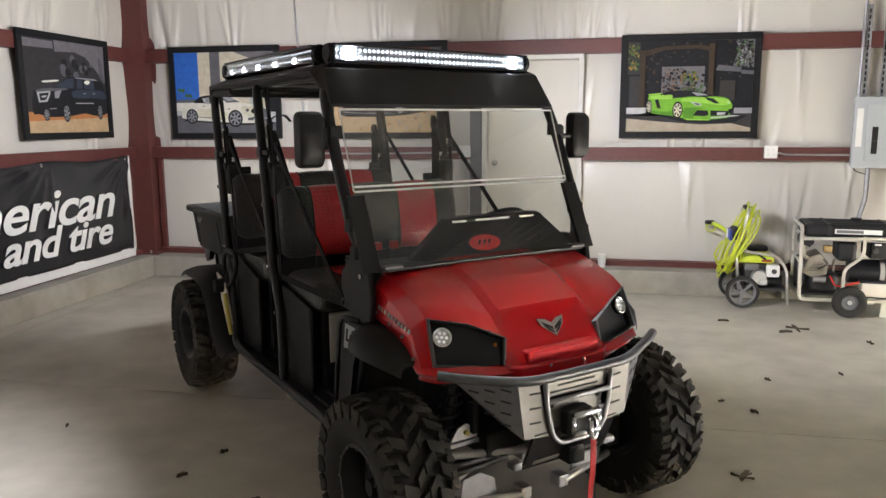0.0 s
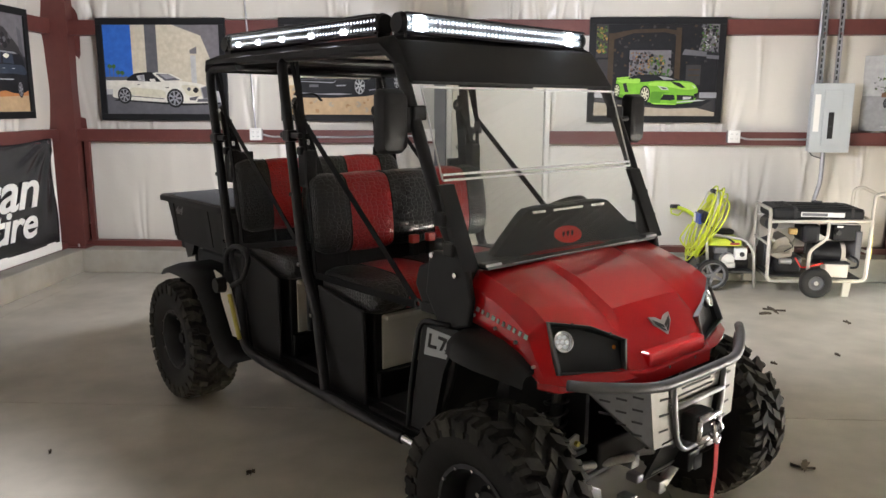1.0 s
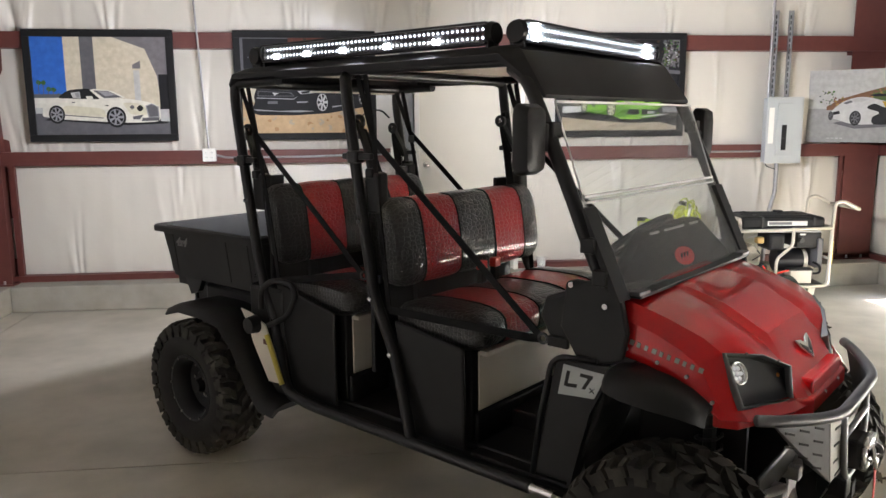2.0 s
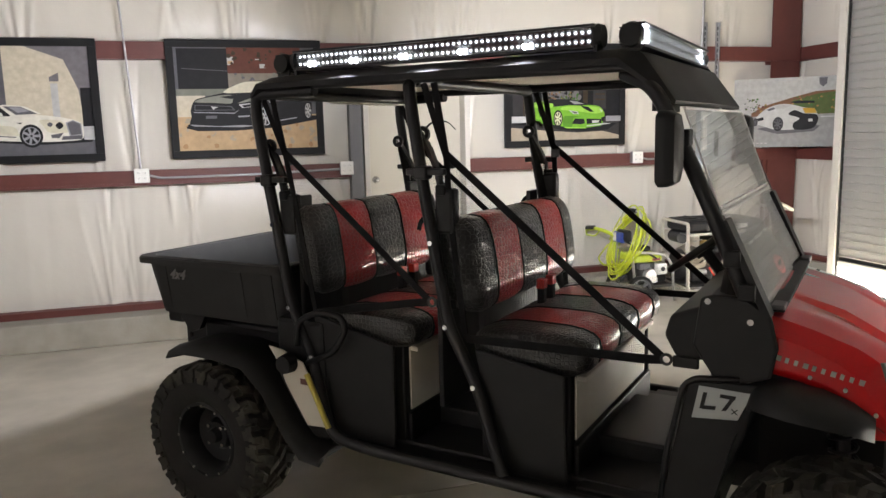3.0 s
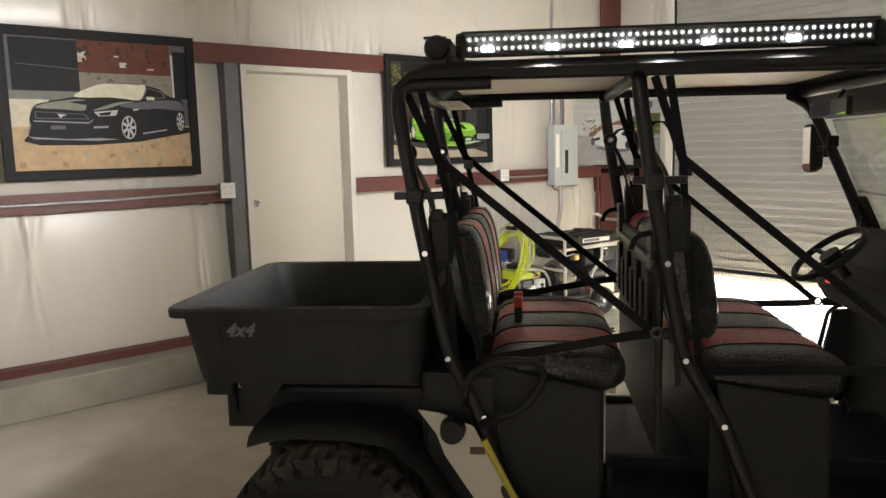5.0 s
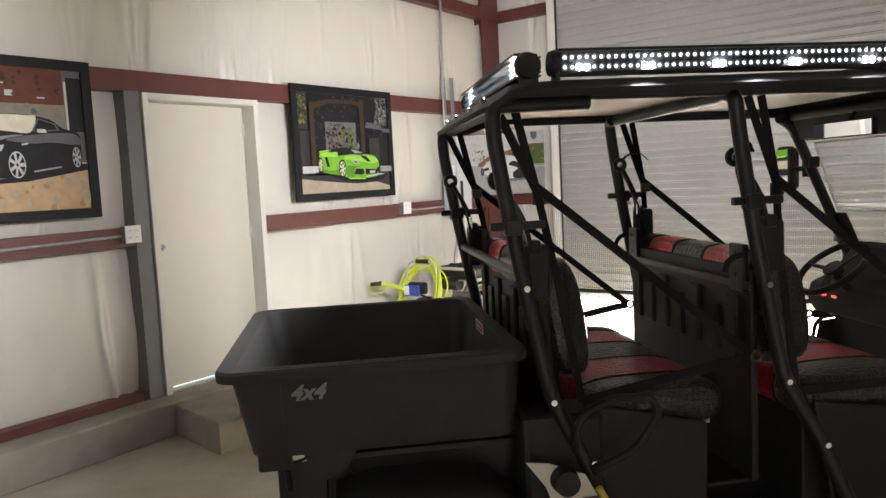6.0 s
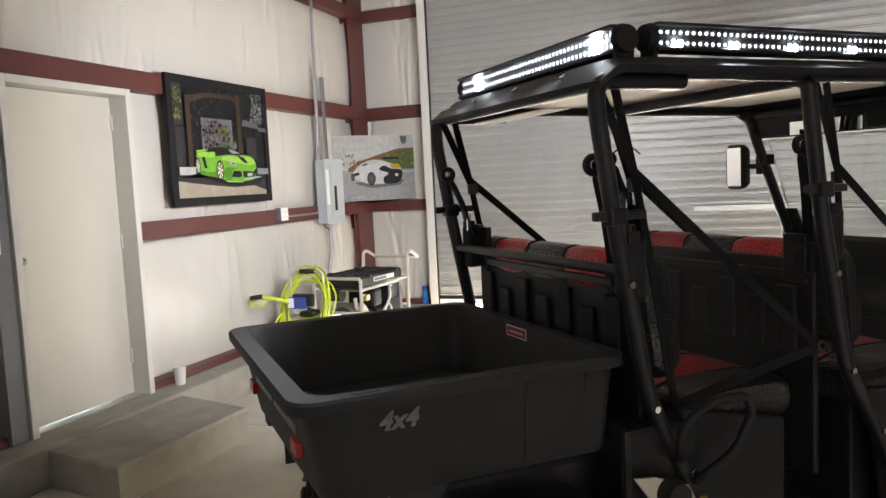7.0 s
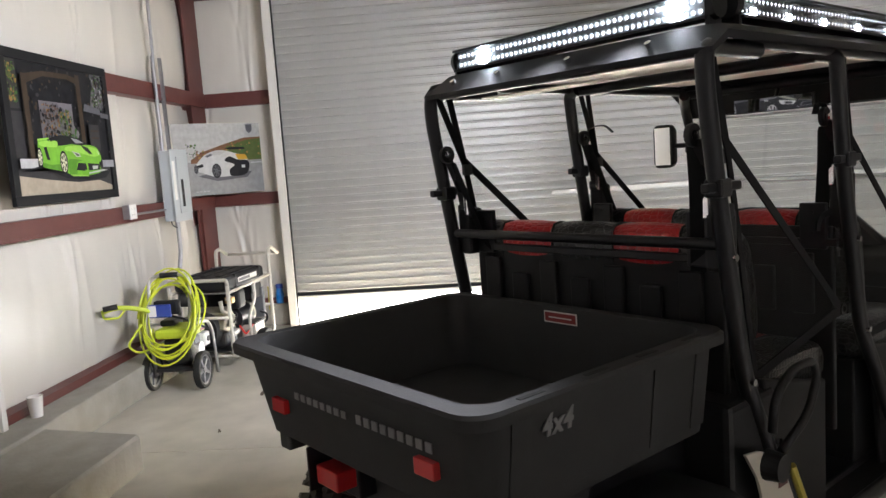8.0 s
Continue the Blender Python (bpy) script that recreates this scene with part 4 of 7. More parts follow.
def front_end(s):
    # headlamp unit: a five-sided frame round a recessed dark face
    q, mid, nrm = lamp_outline(s)

    def loop(k, d, flat=False):
        pts = [p - nrm * (p - mid).dot(nrm) for p in q] if flat else q
        return [mid + (p - mid) * k + nrm * d for p in pts]

    bm = bmesh.new()
    ring_skin(bm, [loop(0.97, -0.05), loop(0.92, 0.0), loop(0.90, -0.010), loop(0.885, -0.024, True)])
    lamp = part("headlamp", bm, BLACK_PLASTIC, car, "black headlamp unit with a lit round lamp")
    bm = bmesh.new()
    ring_skin(bm, [loop(1.0, -0.03), loop(1.0, 0.004), loop(0.985, 0.009), loop(0.935, 0.009), loop(0.915, 0.003), loop(0.90, -0.010)], caps=False)
    soft(part("bezel", bm, BUMPER_STEEL, lamp, "grey metal frame of the headlamp"), 0.002, 2)
    for a, b, k in ((0, 1, 0.55), (1, 2, 0.55)):
        part("bezel_screw", disc((mid + (q[a].lerp(q[b], k) - mid) * 0.955 + nrm * 0.008), nrm, 0.005, 0.004, 10), DARK_METAL, lamp)
    c = mid.lerp(q[0], 0.44) + (q[4] - mid) * 0.20 - nrm * 0.014
    part("lamp_ring", lathe([(0.028, -0.01), (0.036, -0.01), (0.037, 0.012), (0.033, 0.014), (0.029, 0.006)], c, nrm, 24, closed=True), CHROME, lamp, "", True)
    part("lamp_face", disc(c - nrm * 0.005, nrm, 0.029, 0.006), CHROME, lamp)
    u = nrm.orthogonal().normalized()
    v = nrm.cross(u)
    for i in range(7):
        a = 2 * math.pi * i / 6
        d = Vector() if i == 6 else (u * math.cos(a) + v * math.sin(a)) * 0.0175
        part("lamp_diode", disc(c + d + nrm * 0.001, nrm, 0.0062, 0.004, 10), HEADLAMP, lamp)
    part("turn_marker", lathe([(0.0, 0.006), (0.006, 0.004), (0.009, 0.0), (0.0, 0.0)], mid.lerp(q[2], 0.60) + (q[3] - mid) * 0.16 - nrm * 0.023, nrm, 14), AMBER, lamp, "amber round marker", True)
    # lettering on the bonnet side as plain bars
    for i in range(10):
        x = 2.283 + i * 0.0247
        zz = 0.961 - i * 0.0052
        y = 0.5375 - 0.0035 * i / 9
        w = 0.010 if i % 3 else 0.014
        part("side_mark", prism([(x, s * y, zz), (x + w, s * y, zz - 0.003), (x + w + 0.004, s * (y - 0.0022), zz + 0.012), (x + 0.004, s * (y - 0.0022), zz + 0.015)], (0, s * 0.0025, 0)), HOOD_MARK, hood)
    for x, z in ((2.275, 0.943), (2.379, 0.919), (2.473, 0.893), (2.554, 0.830)):
        part("side_rivet", disc((x, s * 0.534, z), (0, s, 0), 0.006, 0.010, 8), SILVER, hood)
    # wheel-arch flare and splash panel
    arch = [(2.212, 0.840), (2.228, 0.872), (2.26, 0.894), (2.33, 0.902), (2.42, 0.888), (2.495, 0.860), (2.555, 0.818)]
    bm = bmesh.new()
    flare = (0.34, 0.50, 0.80, 1.0, 0.95, 0.72, 0.40)
    ring_skin(bm, [[(x, s * (0.53 + (y - 0.53) * k), z + dz * (0.45 + 0.55 * k)) for y, dz in ((0.53, 0.0), (0.59, 0.004), (0.645, -0.006), (0.680, -0.032), (0.690, -0.075), (0.680, -0.078), (0.668, -0.040), (0.640, -0.022), (0.53, -0.018))] for (x, z), k in zip(arch, flare)])
    part("front_fender", bm, BLACK_PLASTIC, car, "black plastic wheel-arch flare", True, 50)
    bm = prism([(2.035, s * 0.555, 0.872), (2.245, s * 0.555, 0.885), (2.205, s * 0.555, 0.70), (2.115, s * 0.555, 0.476), (2.09, s * 0.555, 0.44), (1.955, s * 0.555, 0.44)], (0, s * 0.022, 0))
    soft(part("splash_panel", bm, BLACK_PLASTIC, car), 0.008)
    part("inner_arch", prism([(2.10, s * 0.30, 0.44), (2.10, s * 0.60, 0.44), (2.17, s * 0.60, 0.72), (2.24, s * 0.60, 0.86), (2.24, s * 0.30, 0.86)], (0.012, 0, 0)), BLACK_PLASTIC, car)
    part("arch_liner", box((2.22, min(s * 0.28, s * 0.30), 0.50), (2.585, max(s * 0.28, s * 0.30), 0.86)), BLACK_PLASTIC, car)
    plate = part("model_plate", prism([(2.071, s * 0.5785, 0.861), (2.227, s * 0.5785, 0.856), (2.188, s * 0.5785, 0.766), (2.051, s * 0.5785, 0.754)], (0, s * 0.002, 0)), PANEL_GREY, car, "grey plate with dark block marks")
    y = s * 0.5806
    bm = prism([(2.085, y, 0.842), (2.097, y, 0.842), (2.086, y, 0.789), (2.074, y, 0.788)], (0, s * 0.002, 0))
    prism([(2.086, y, 0.799), (2.124, y, 0.802), (2.121, y, 0.790), (2.083, y, 0.787)], (0, s * 0.0025, 0), bm)
    prism([(2.136, y, 0.843), (2.182, y, 0.842), (2.179, y, 0.830), (2.134, y, 0.832)], (0, s * 0.0025, 0), bm)
    prism([(2.168, y, 0.838), (2.182, y, 0.840), (2.154, y, 0.792), (2.140, y, 0.790)], (0, s * 0.002, 0), bm)
    for sx in (-1, 1):
        prism([(2.176 + sx * 0.008, y, 0.800), (2.180 + sx * 0.008, y, 0.800), (2.180 - sx * 0.008, y, 0.784), (2.176 - sx * 0.008, y, 0.784)][:: sx], (0, s * (0.0022 + 0.0004 * sx), 0), bm)
    part("plate_mark", bm, BLACK_PLASTIC, plate)
    # cowl side
    soft(part("cowl_side", prism([(2.065, s * 0.544, 1.138), (2.10, s * 0.544, 1.150), (2.20, s * 0.544, 1.150), (2.268, s * 0.544, 1.105), (2.292, s * 0.544, 1.00), (2.276, s * 0.544, 0.905), (2.20, s * 0.544, 0.88), (2.115, s * 0.544, 0.88), (2.045, s * 0.544, 0.985)], (0, s * 0.026, 0)), BLACK_PLASTIC, car), 0.01)
    part("grab_rail", tube([(1.955, s * 0.580, 0.44), (1.975, s * 0.580, 0.62), (2.022, s * 0.580, 0.855), (2.06, s * 0.580, 0.885), (2.19, s * 0.575, 0.892)], 0.010, bend=0.03), BLACK_STEEL, car, "", True)
    # windshield clamps and hinge lugs
    for x, z in ((2.00, 1.63), (2.155, 1.27), (2.20, 1.17)):
        part("windshield_clamp", box((x - 0.022, min(s * 0.545, s * 0.603), z - 0.026), (x + 0.028, max(s * 0.545, s * 0.603), z + 0.026), bevel=0.006), BLACK_PLASTIC, car)
    part("windshield_channel", prism([(2.118, s * 0.515, 1.385), (2.14, s * 0.515, 1.385), (2.272, s * 0.515, 1.10), (2.248, s * 0.515, 1.10)], (0, s * 0.075, 0)), BLACK_PLASTIC, car)
    part("hinge_lug", box((2.262, s * 0.47 - 0.04, 1.108), (2.30, s * 0.47 + 0.04, 1.122), bevel=0.004), BUMPER_STEEL, car)
    # wing mirror
    my = 0.672 if s < 0 else 0.738
    part("mirror_arm", tube([(2.005, s * 0.58, 1.60), (1.99, s * (my - 0.045), 1.60)], 0.013, bend=0), BLACK_PLASTIC, car)
    bm = bmesh.new()
    ringz = []
    for x, sc in ((1.958, 0.93), (1.965, 1.0), (1.99, 0.99), (2.012, 0.88), (2.020, 0.62)):
        w, h, r = 0.058 * sc, 0.112 * sc, 0.026 * sc
        pts = []
        for cy, cz, a0 in ((w - r, h - r, 0), (-w + r, h - r, 90), (-w + r, -h + r, 180), (w - r, -h + r, 270)):
            for i in range(4):
                a = radians(a0 + 30 * i)
                pts.append((x, s * my + cy + r * math.cos(a), 1.60 + cz + r * math.sin(a)))
        ringz.append(pts)
    ring_skin(bm, ringz)
    mir = part("wing_mirror", bm, BLACK_PLASTIC, car, "black plastic wing mirror", True, 40)
    part("mirror_glass", box((1.9555, s * my - 0.046, 1.60 - 0.097), (1.9575, s * my + 0.046, 1.60 + 0.097)), MIRROR, mir)
    part("mirror_bracket", box((1.985, min(s * 0.60, s * 0.625), 1.56), (2.015, max(s * 0.60, s * 0.625), 1.65), bevel=0.006), BLACK_PLASTIC, mir)


both(front_end)

# two-piece clear windshield
def ws_sheet(x0, z0, x1, z1, y):
    w = part("windshield", prism([(x0, -y, z0), (x1, -y, z1), (x1 + 0.005, -y, z1 + 0.001), (x0 + 0.005, -y, z0 + 0.001)], (0, 2 * y, 0)), GLASS, car, "clear plastic windshield sheet with bright cut edges")
    w.visible_shadow = False
    return w


# opaque white in place of the light that glows at the cut edges
EDGE = emitting("painted_edge_glow", (1, 1, 1), 0.0)
EDGE.node_tree.nodes["Principled BSDF"].inputs["Roughness"].default_value = 0.15
up = ws_sheet(1.995, 1.722, 2.112, 1.400, 0.545)
low = ws_sheet(2.108, 1.420, 2.262, 1.100, 0.555)
for a, b, par in (((1.997, 1.724), (2.0, 1.716), up), ((2.114, 1.402), (2.117, 1.394), up), ((2.110, 1.421), (2.113, 1.413), low)):
    part("sheet_edge", box((a[0] - 0.002, -0.545, b[1]), (b[0] + 0.004, 0.545, a[1])), EDGE, par, "white strip painting the glow at the edge of the clear sheet")
for s in (-1, 1):
    part("sheet_edge", prism([(1.996, s * 0.547, 1.722), (2.113, s * 0.547, 1.40), (2.119, s * 0.547, 1.40), (2.002, s * 0.547, 1.722)], (0, s * 0.004, 0)), EDGE, up)
part("windshield_sill", box((2.24, -0.50, 1.098), (2.30, 0.50, 1.112), bevel=0.004), BLACK_PLASTIC, car)
part("sill_strip", box((2.298, -0.38, 1.1085), (2.302, 0.36, 1.1108)), BUMPER_STEEL, car)

# dashboard, instrument hood and steering wheel
bm = bmesh.new()
ring_skin(bm, [[(1.99, y, 0.93), (1.95, y, 1.00), (1.97, y, 1.07), (2.06, y, 1.105), (2.22, y, 1.09), (2.24, y, 0.93)] for y in (-0.545, 0.545)])
dash = soft(part("dashboard", bm, BLACK_PLASTIC, car), 0.015, 3)
part("firewall", box((2.10, -0.545, 0.44), (2.14, 0.545, 0.95)), BLACK_PLASTIC, car)
bm = bmesh.new()
hoodrows = []
for y, z in ((-0.31, 1.10), (-0.13, 1.262), (-0.05, 1.268), (0.30, 1.268), (0.38, 1.262), (0.53, 1.10)):
    hoodrows.append([(2.06, y, 1.095), (2.075, y, z - 0.02), (2.10, y, z), (2.13, y, z - 0.004), (2.215, y, 1.098)])
ring_skin(bm, hoodrows)
ih = part("instrument_hood", bm, BLACK_PLASTIC, dash, "black moulded instrument hood", True, 30)
for y0, y1 in ((-0.10, -0.03), (0.02, 0.20), (0.26, 0.34)):
    part("hood_slot", box((2.128, y0, 1.243), (2.142, y1, 1.252), bevel=0.001), SILVER, ih)
part("switch_light", box((1.952, 0.40, 1.02), (1.957, 0.44, 1.03)), RED_GLOW, dash)
part("switch_light", box((1.952, 0.33, 1.02), (1.957, 0.36, 1.03)), RED_GLOW, dash)
bm = disc((2.228, 0.006, 1.163), (0.9, 0, 0.42), 0.062, 0.002, 28)
for v in bm.verts:
    v.co.z = 1.163 + (v.co.z - 1.163) * 0.55
    v.co.x = 2.228 + (v.co.x - 2.228) * 0.7
    v.co.y = 0.006 + (v.co.y - 0.006) * 1.3
sticker = part("windshield_sticker", bm, LOGO_RED, low, "red oval sticker with dark marks")
bm = bmesh.new()
for i in range(3):
    y = -0.035 + i * 0.026
    prism([(2.2315, y, 1.150), (2.2315, y + 0.010, 1.150), (2.2255, y + 0.022, 1.175), (2.2255, y + 0.010, 1.175)], (0.003, 0, 0.001), bm)
part("sticker_mark", bm, BLACK_PLASTIC, sticker)
tilt = Matrix.Translation((1.905, 0.285, 1.165)) @ Matrix.Rotation(radians(-38), 4, "Y")
sw = part("steering_wheel", lathe([(0.158 + 0.015 * math.cos(a), 0.015 * math.sin(a)) for a in (2 * math.pi * i / 8 for i in range(8))], tilt.translation, tilt.to_3x3() @ Vector((0, 0, 1)), 40, closed=True), BLACK_PLASTIC, car, "black steering wheel", True)
part("wheel_hub", disc(tilt @ Vector((0, 0, -0.03)), tilt.to_3x3() @ Vector((0, 0, 1)), 0.042, 0.035), BLACK_PLASTIC, sw)
for a in (90, 210, 330):
    part("spoke", tube([tilt @ Vector((0.03 * math.cos(radians(a)), 0.03 * math.sin(radians(a)), -0.012)), tilt @ Vector((0.15 * math.cos(radians(a)), 0.15 * math.sin(radians(a)), 0))], flat=(0.028, 0.01), bend=0), BLACK_PLASTIC, sw)
part("steering_column", tube([tilt @ Vector((0, 0, -0.03)), tilt @ Vector((0, 0, -0.24))], 0.022, bend=0), BLACK_PLASTIC, sw)
rv = part("rear_view_mirror", tube([(1.80, -0.12, 1.755), (1.80, 0.24, 1.755)], flat=(0.02, 0.065), bend=0), BLACK_PLASTIC, car, "wide rear-view mirror under the roof")
part("mirror_glass", box((1.788, -0.115, 1.727), (1.790, 0.235, 1.783)), MIRROR, rv)
part("mirror_stem", tube([(1.81, 0.06, 1.76), (1.85, 0.06, 1.82)], 0.008, bend=0), BLACK_PLASTIC, rv)

# bench seats in red and black reptile vinyl
BANDS_Y = [(-0.525, -0.365, 0), (-0.365, -0.125, 1), (-0.125, 0.125, 0), (0.125, 0.365, 1), (0.365, 0.50, 0)]


def pad(profile, owner, name):
    """A padded roll across the seat: each stitched panel swells between its seams."""
    cx = sum(p[0] for p in profile) / len(profile)
    cz = sum(p[1] for p in profile) / len(profile)
    base = None
    for y0, y1, red in BANDS_Y:
        bm = bmesh.new()
        rings = []
        n = 8
        for i in range(n + 1):
            t = i / n
            edge = (y0 < -0.5 and i < 3 and (0.80, 0.93, 0.98)[i]) or (y1 > 0.49 and n - i < 3 and (0.80, 0.93, 0.98)[n - i]) or 0
            sc = edge or (0.965 + 0.045 * (4 * t * (1 - t)) ** 0.5)
            rings.append([(cx + (x - cx) * sc, y0 + (y1 - y0) * t, cz + (z - cz) * sc) for x, z in profile])
        ring_skin(bm, rings)
        ob = part(name if base is None else "seat_panel", bm, RED_CROC if red else BLACK_CROC, base or owner, ("red" if red else "black") + " reptile-grain vinyl panel", True, 60)
        base = base or ob
    for y in [b[1] for b in BANDS_Y[:-1]]:
        part("piping", tube([(cx + (x - cx) * 0.985, y, cz + (z - cz) * 0.985) for x, z in profile + profile[:1]], 0.004, 6, bend=0), BLACK_PLASTIC, base, smooth=True)
    return base


def oval(x0, x1, z0, z1, lean=0.0, n=20, p=3.2):
    out = []
    for i in range(n):
        a = 2 * math.pi * i / n
        c, s = math.cos(a), math.sin(a)
        x = (x0 + x1) / 2 + (x1 - x0) / 2 * abs(c) ** (2 / p) * (1 if c > 0 else -1)
        z = (z0 + z1) / 2 + (z1 - z0) / 2 * abs(s) ** (2 / p) * (1 if s > 0 else -1)
        out.append((x - lean * (z - z0), z))
    return out


def bench(xb, xf, zc0, zc1, zb0, zb1, shift):
    pad(oval(xb - 0.075, xb + 0.065 + shift, zb0, zb1, 0.14), car, "backrest")
    pad(oval(xb + 0.02, xf, zc0, zc1), car, "seat_cushion")
    bm = box((xb + 0.05, -0.49, 0.408), (xf - 0.075, 0.49, zc0 + 0.02), bevel=0.008)
    base = part("seat_base", bm, BLACK_PLASTIC, car)
    part("seat_base_front", box((xf - 0.074, -0.455, 0.547), (xf - 0.066, 0.455, zc0 + 0.0), bevel=0.003), CREAM, base, "cream front panel of the seat base")
    if xf < 1.0:
        part("panel_mark", prism([(xf - 0.066, -0.115, 0.665), (xf - 0.066, -0.065, 0.665), (xf - 0.066, -0.090, 0.752)], (0.002, 0, 0)), BLACK_PLASTIC, base, "small black triangular decal")
    part("seat_lip", box((xf - 0.066, -0.455, zc0 - 0.014), (xf - 0.030, 0.455, zc0 + 0.006), bevel=0.004), CREAM, base)
    part("heel_board", box((xf - 0.066, -0.49, 0.408), (xf - 0.045, 0.49, 0.545), bevel=0.008), BLACK_PLASTIC, base)
    for y in (-0.30, 0.30):
        part("backrest_post", tube([(xb - 0.02, y, zc0), (xb - 0.05, y, zb1 - 0.08)], flat=(0.05, 0.02), bend=0), BLACK_STEEL, base)
    for y in (-0.06, 0.04):
        part("buckle_stalk", box((xb + 0.10, y, zc1 - 0.01), (xb + 0.13, y + 0.04, zc1 + 0.09), bevel=0.006), BLACK_PLASTIC, base)
        part("buckle_button", box((xb + 0.098, y - 0.002, zc1 + 0.055), (xb + 0.132, y + 0.042, zc1 + 0.096), bevel=0.005), LOGO_RED, base, "red buckle release button")


bench(1.205, 1.69, 0.785, 0.952, 0.990, 1.350, 0.025)
bench(0.505, 0.985, 0.810, 0.957, 1.000, 1.375, -0.015)

# moulded panel behind each bench
def back_panel(x, z0, z1):
    bp = part("back_panel", box((x - 0.02, -0.50, z0), (x + 0.005, 0.50, z1), bevel=0.008), BLACK_PLASTIC, car, "black moulded panel behind the seat")
    for i in range(7):
        y = -0.44 + i * 0.135
        part("panel_rib", box((x - 0.038, y, z1 - 0.30), (x - 0.019, y + 0.075, z1 - 0.09 - 0.05 * (i % 2)), bevel=0.006), BLACK_PLASTIC, bp)
    part("panel_rail", box((x - 0.035, -0.52, z1 - 0.065), (x - 0.019, 0.52, z1 - 0.04), bevel=0.004), BLACK_STEEL, bp)
    for s in (-1, 1):
        br = part("side_bracket", box((x - 0.036, min(s * 0.395, s * 0.485), z1 - 0.075), (x - 0.014, max(s * 0.395, s * 0.485), z1 + 0.080), bevel=0.005), BLACK_STEEL, bp)
        for z in (z1 - 0.02, z1 + 0.05):
            part("bracket_hole", disc((x - 0.0365, s * 0.44, z), (-1, 0, 0), 0.006, 0.002, 10), CAVITY, br)


back_panel(0.415, 0.80, 1.335)
back_panel(1.095, 0.60, 1.30)

# dump bed: tapered tub with a rolled rim
BX0, BX1, BY = -0.60, 0.335, 0.56


def tub(x0, x1, y, z, r=0.07, n=5):
    out = []
    for cx, cy, a0 in ((x1 - r, y - r, 0), (x0 + r, y - r, 90), (x0 + r, -y + r, 180), (x1 - r, -y + r, 270)):
        for i in range(n + 1):
            a = radians(a0 + 90 * i / n)
            out.append((cx + r * math.cos(a), cy + r * math.sin(a), z))
    return out


bm = bmesh.new()
ring_skin(bm, [tub(BX0 + 0.085, BX1 - 0.03, BY - 0.06, 0.835), tub(BX0 + 0.04, BX1 - 0.015, BY - 0.032, 1.075), tub(BX0 + 0.002, BX1, BY, 1.080), tub(BX0, BX1, BY, 1.105), tub(BX0 + 0.006, BX1 - 0.006, BY - 0.006, 1.113), tub(BX0 + 0.058, BX1 - 0.045, BY - 0.05, 1.113), tub(BX0 + 0.064, BX1 - 0.050, BY - 0.056, 1.100), tub(BX0 + 0.105, BX1 - 0.065, BY - 0.085, 0.862)])
bed = part("dump_bed", bm, BED_PLASTIC, car, "black plastic dump bed with rolled rim", True, 35)
for s in (-1, 1):
    for x in (-0.45, -0.24, -0.05, 0.14):
        # flat dark inlays on an uncut rim, the slots' shade as colour
        part("rim_slot", box((x, s * (BY - 0.028) - 0.007, 1.1125), (x + 0.075, s * (BY - 0.028) + 0.007, 1.1145), bevel=0.0008), CAVITY, bed)
    for x in (-0.47, 0.02, 0.20):
        bm = bmesh.new()
        ring_skin(bm, [[(x, s * (BY - 0.054), 0.86), (x + 0.06, s * (BY - 0.054), 0.86), (x + 0.055, s * (BY - 0.064), 0.86), (x + 0.005, s * (BY - 0.064), 0.86)], [(x, s * (BY - 0.028), 1.07), (x + 0.06, s * (BY - 0.028), 1.07), (x + 0.06, s * (BY - 0.036), 1.07), (x, s * (BY - 0.036), 1.07)]])
        part("bed_rib", bm, BED_PLASTIC, bed)
    part("reflector", box((BX0 + 0.044, s * 0.335 - 0.036, 0.925), (BX0 + 0.064, s * 0.335 + 0.036, 0.965), bevel=0.003), RED_LENS, bed, "red plastic reflector")
    part("tail_lamp", box((-0.43, min(s * 0.26, s * 0.38), 0.66), (-0.36, max(s * 0.26, s * 0.38), 0.72), bevel=0.006), RED_LENS, car, "red tail lamp")
    part("lamp_bracket", box((-0.36, min(s * 0.25, s * 0.39), 0.62), (-0.30, max(s * 0.25, s * 0.39), 0.78), bevel=0.006), BLACK_STEEL, car)
    part("bracket_cheek", box((-0.45, s * 0.392 - 0.004, 0.635), (-0.30, s * 0.392 + 0.004, 0.775), bevel=0.003), BLACK_STEEL, car)
    part("bed_foot", box((-0.50, min(s * 0.40, s * 0.46), 0.775), (-0.40, max(s * 0.40, s * 0.46), 0.838), bevel=0.008), BED_PLASTIC, bed)
    hx = part("bed_latch", prism([(-0.36, s * 0.47, 0.835), (-0.20, s * 0.47, 0.835), (-0.24, s * 0.47, 0.77), (-0.31, s * 0.47, 0.745)], (0, s * 0.03, 0)), BLACK_STEEL, bed)
part("bed_hinge_beam", box((-0.36, -0.40, 0.78), (0.28, 0.40, 0.835), bevel=0.01), BLACK_STEEL, bed)
part("label_border", box((BX1 - 0.0562, -0.066, 1.064), (BX1 - 0.0534, 0.070, 1.101)), WHITE_PAPER, bed)
lab = part("warning_label", box((BX1 - 0.0565, -0.062, 1.068), (BX1 - 0.0535, 0.066, 1.097)), RED_LABEL, bed, "red and white warning label")
part("label_text", box((BX1 - 0.0572, -0.045, 1.080), (BX1 - 0.0565, 0.050, 1.084)), WHITE_PAPER, lab)
for i in range(18):
    y = 0.235 - i * 0.034
    if i != 8:
        h = 0.019 if i < 8 else 0.023
        part("tailgate_mark", box((BX0 + 0.0475, y - 0.022, 0.985), (BX0 + 0.0505, y, 0.985 + h)), MARK_GREY, bed)


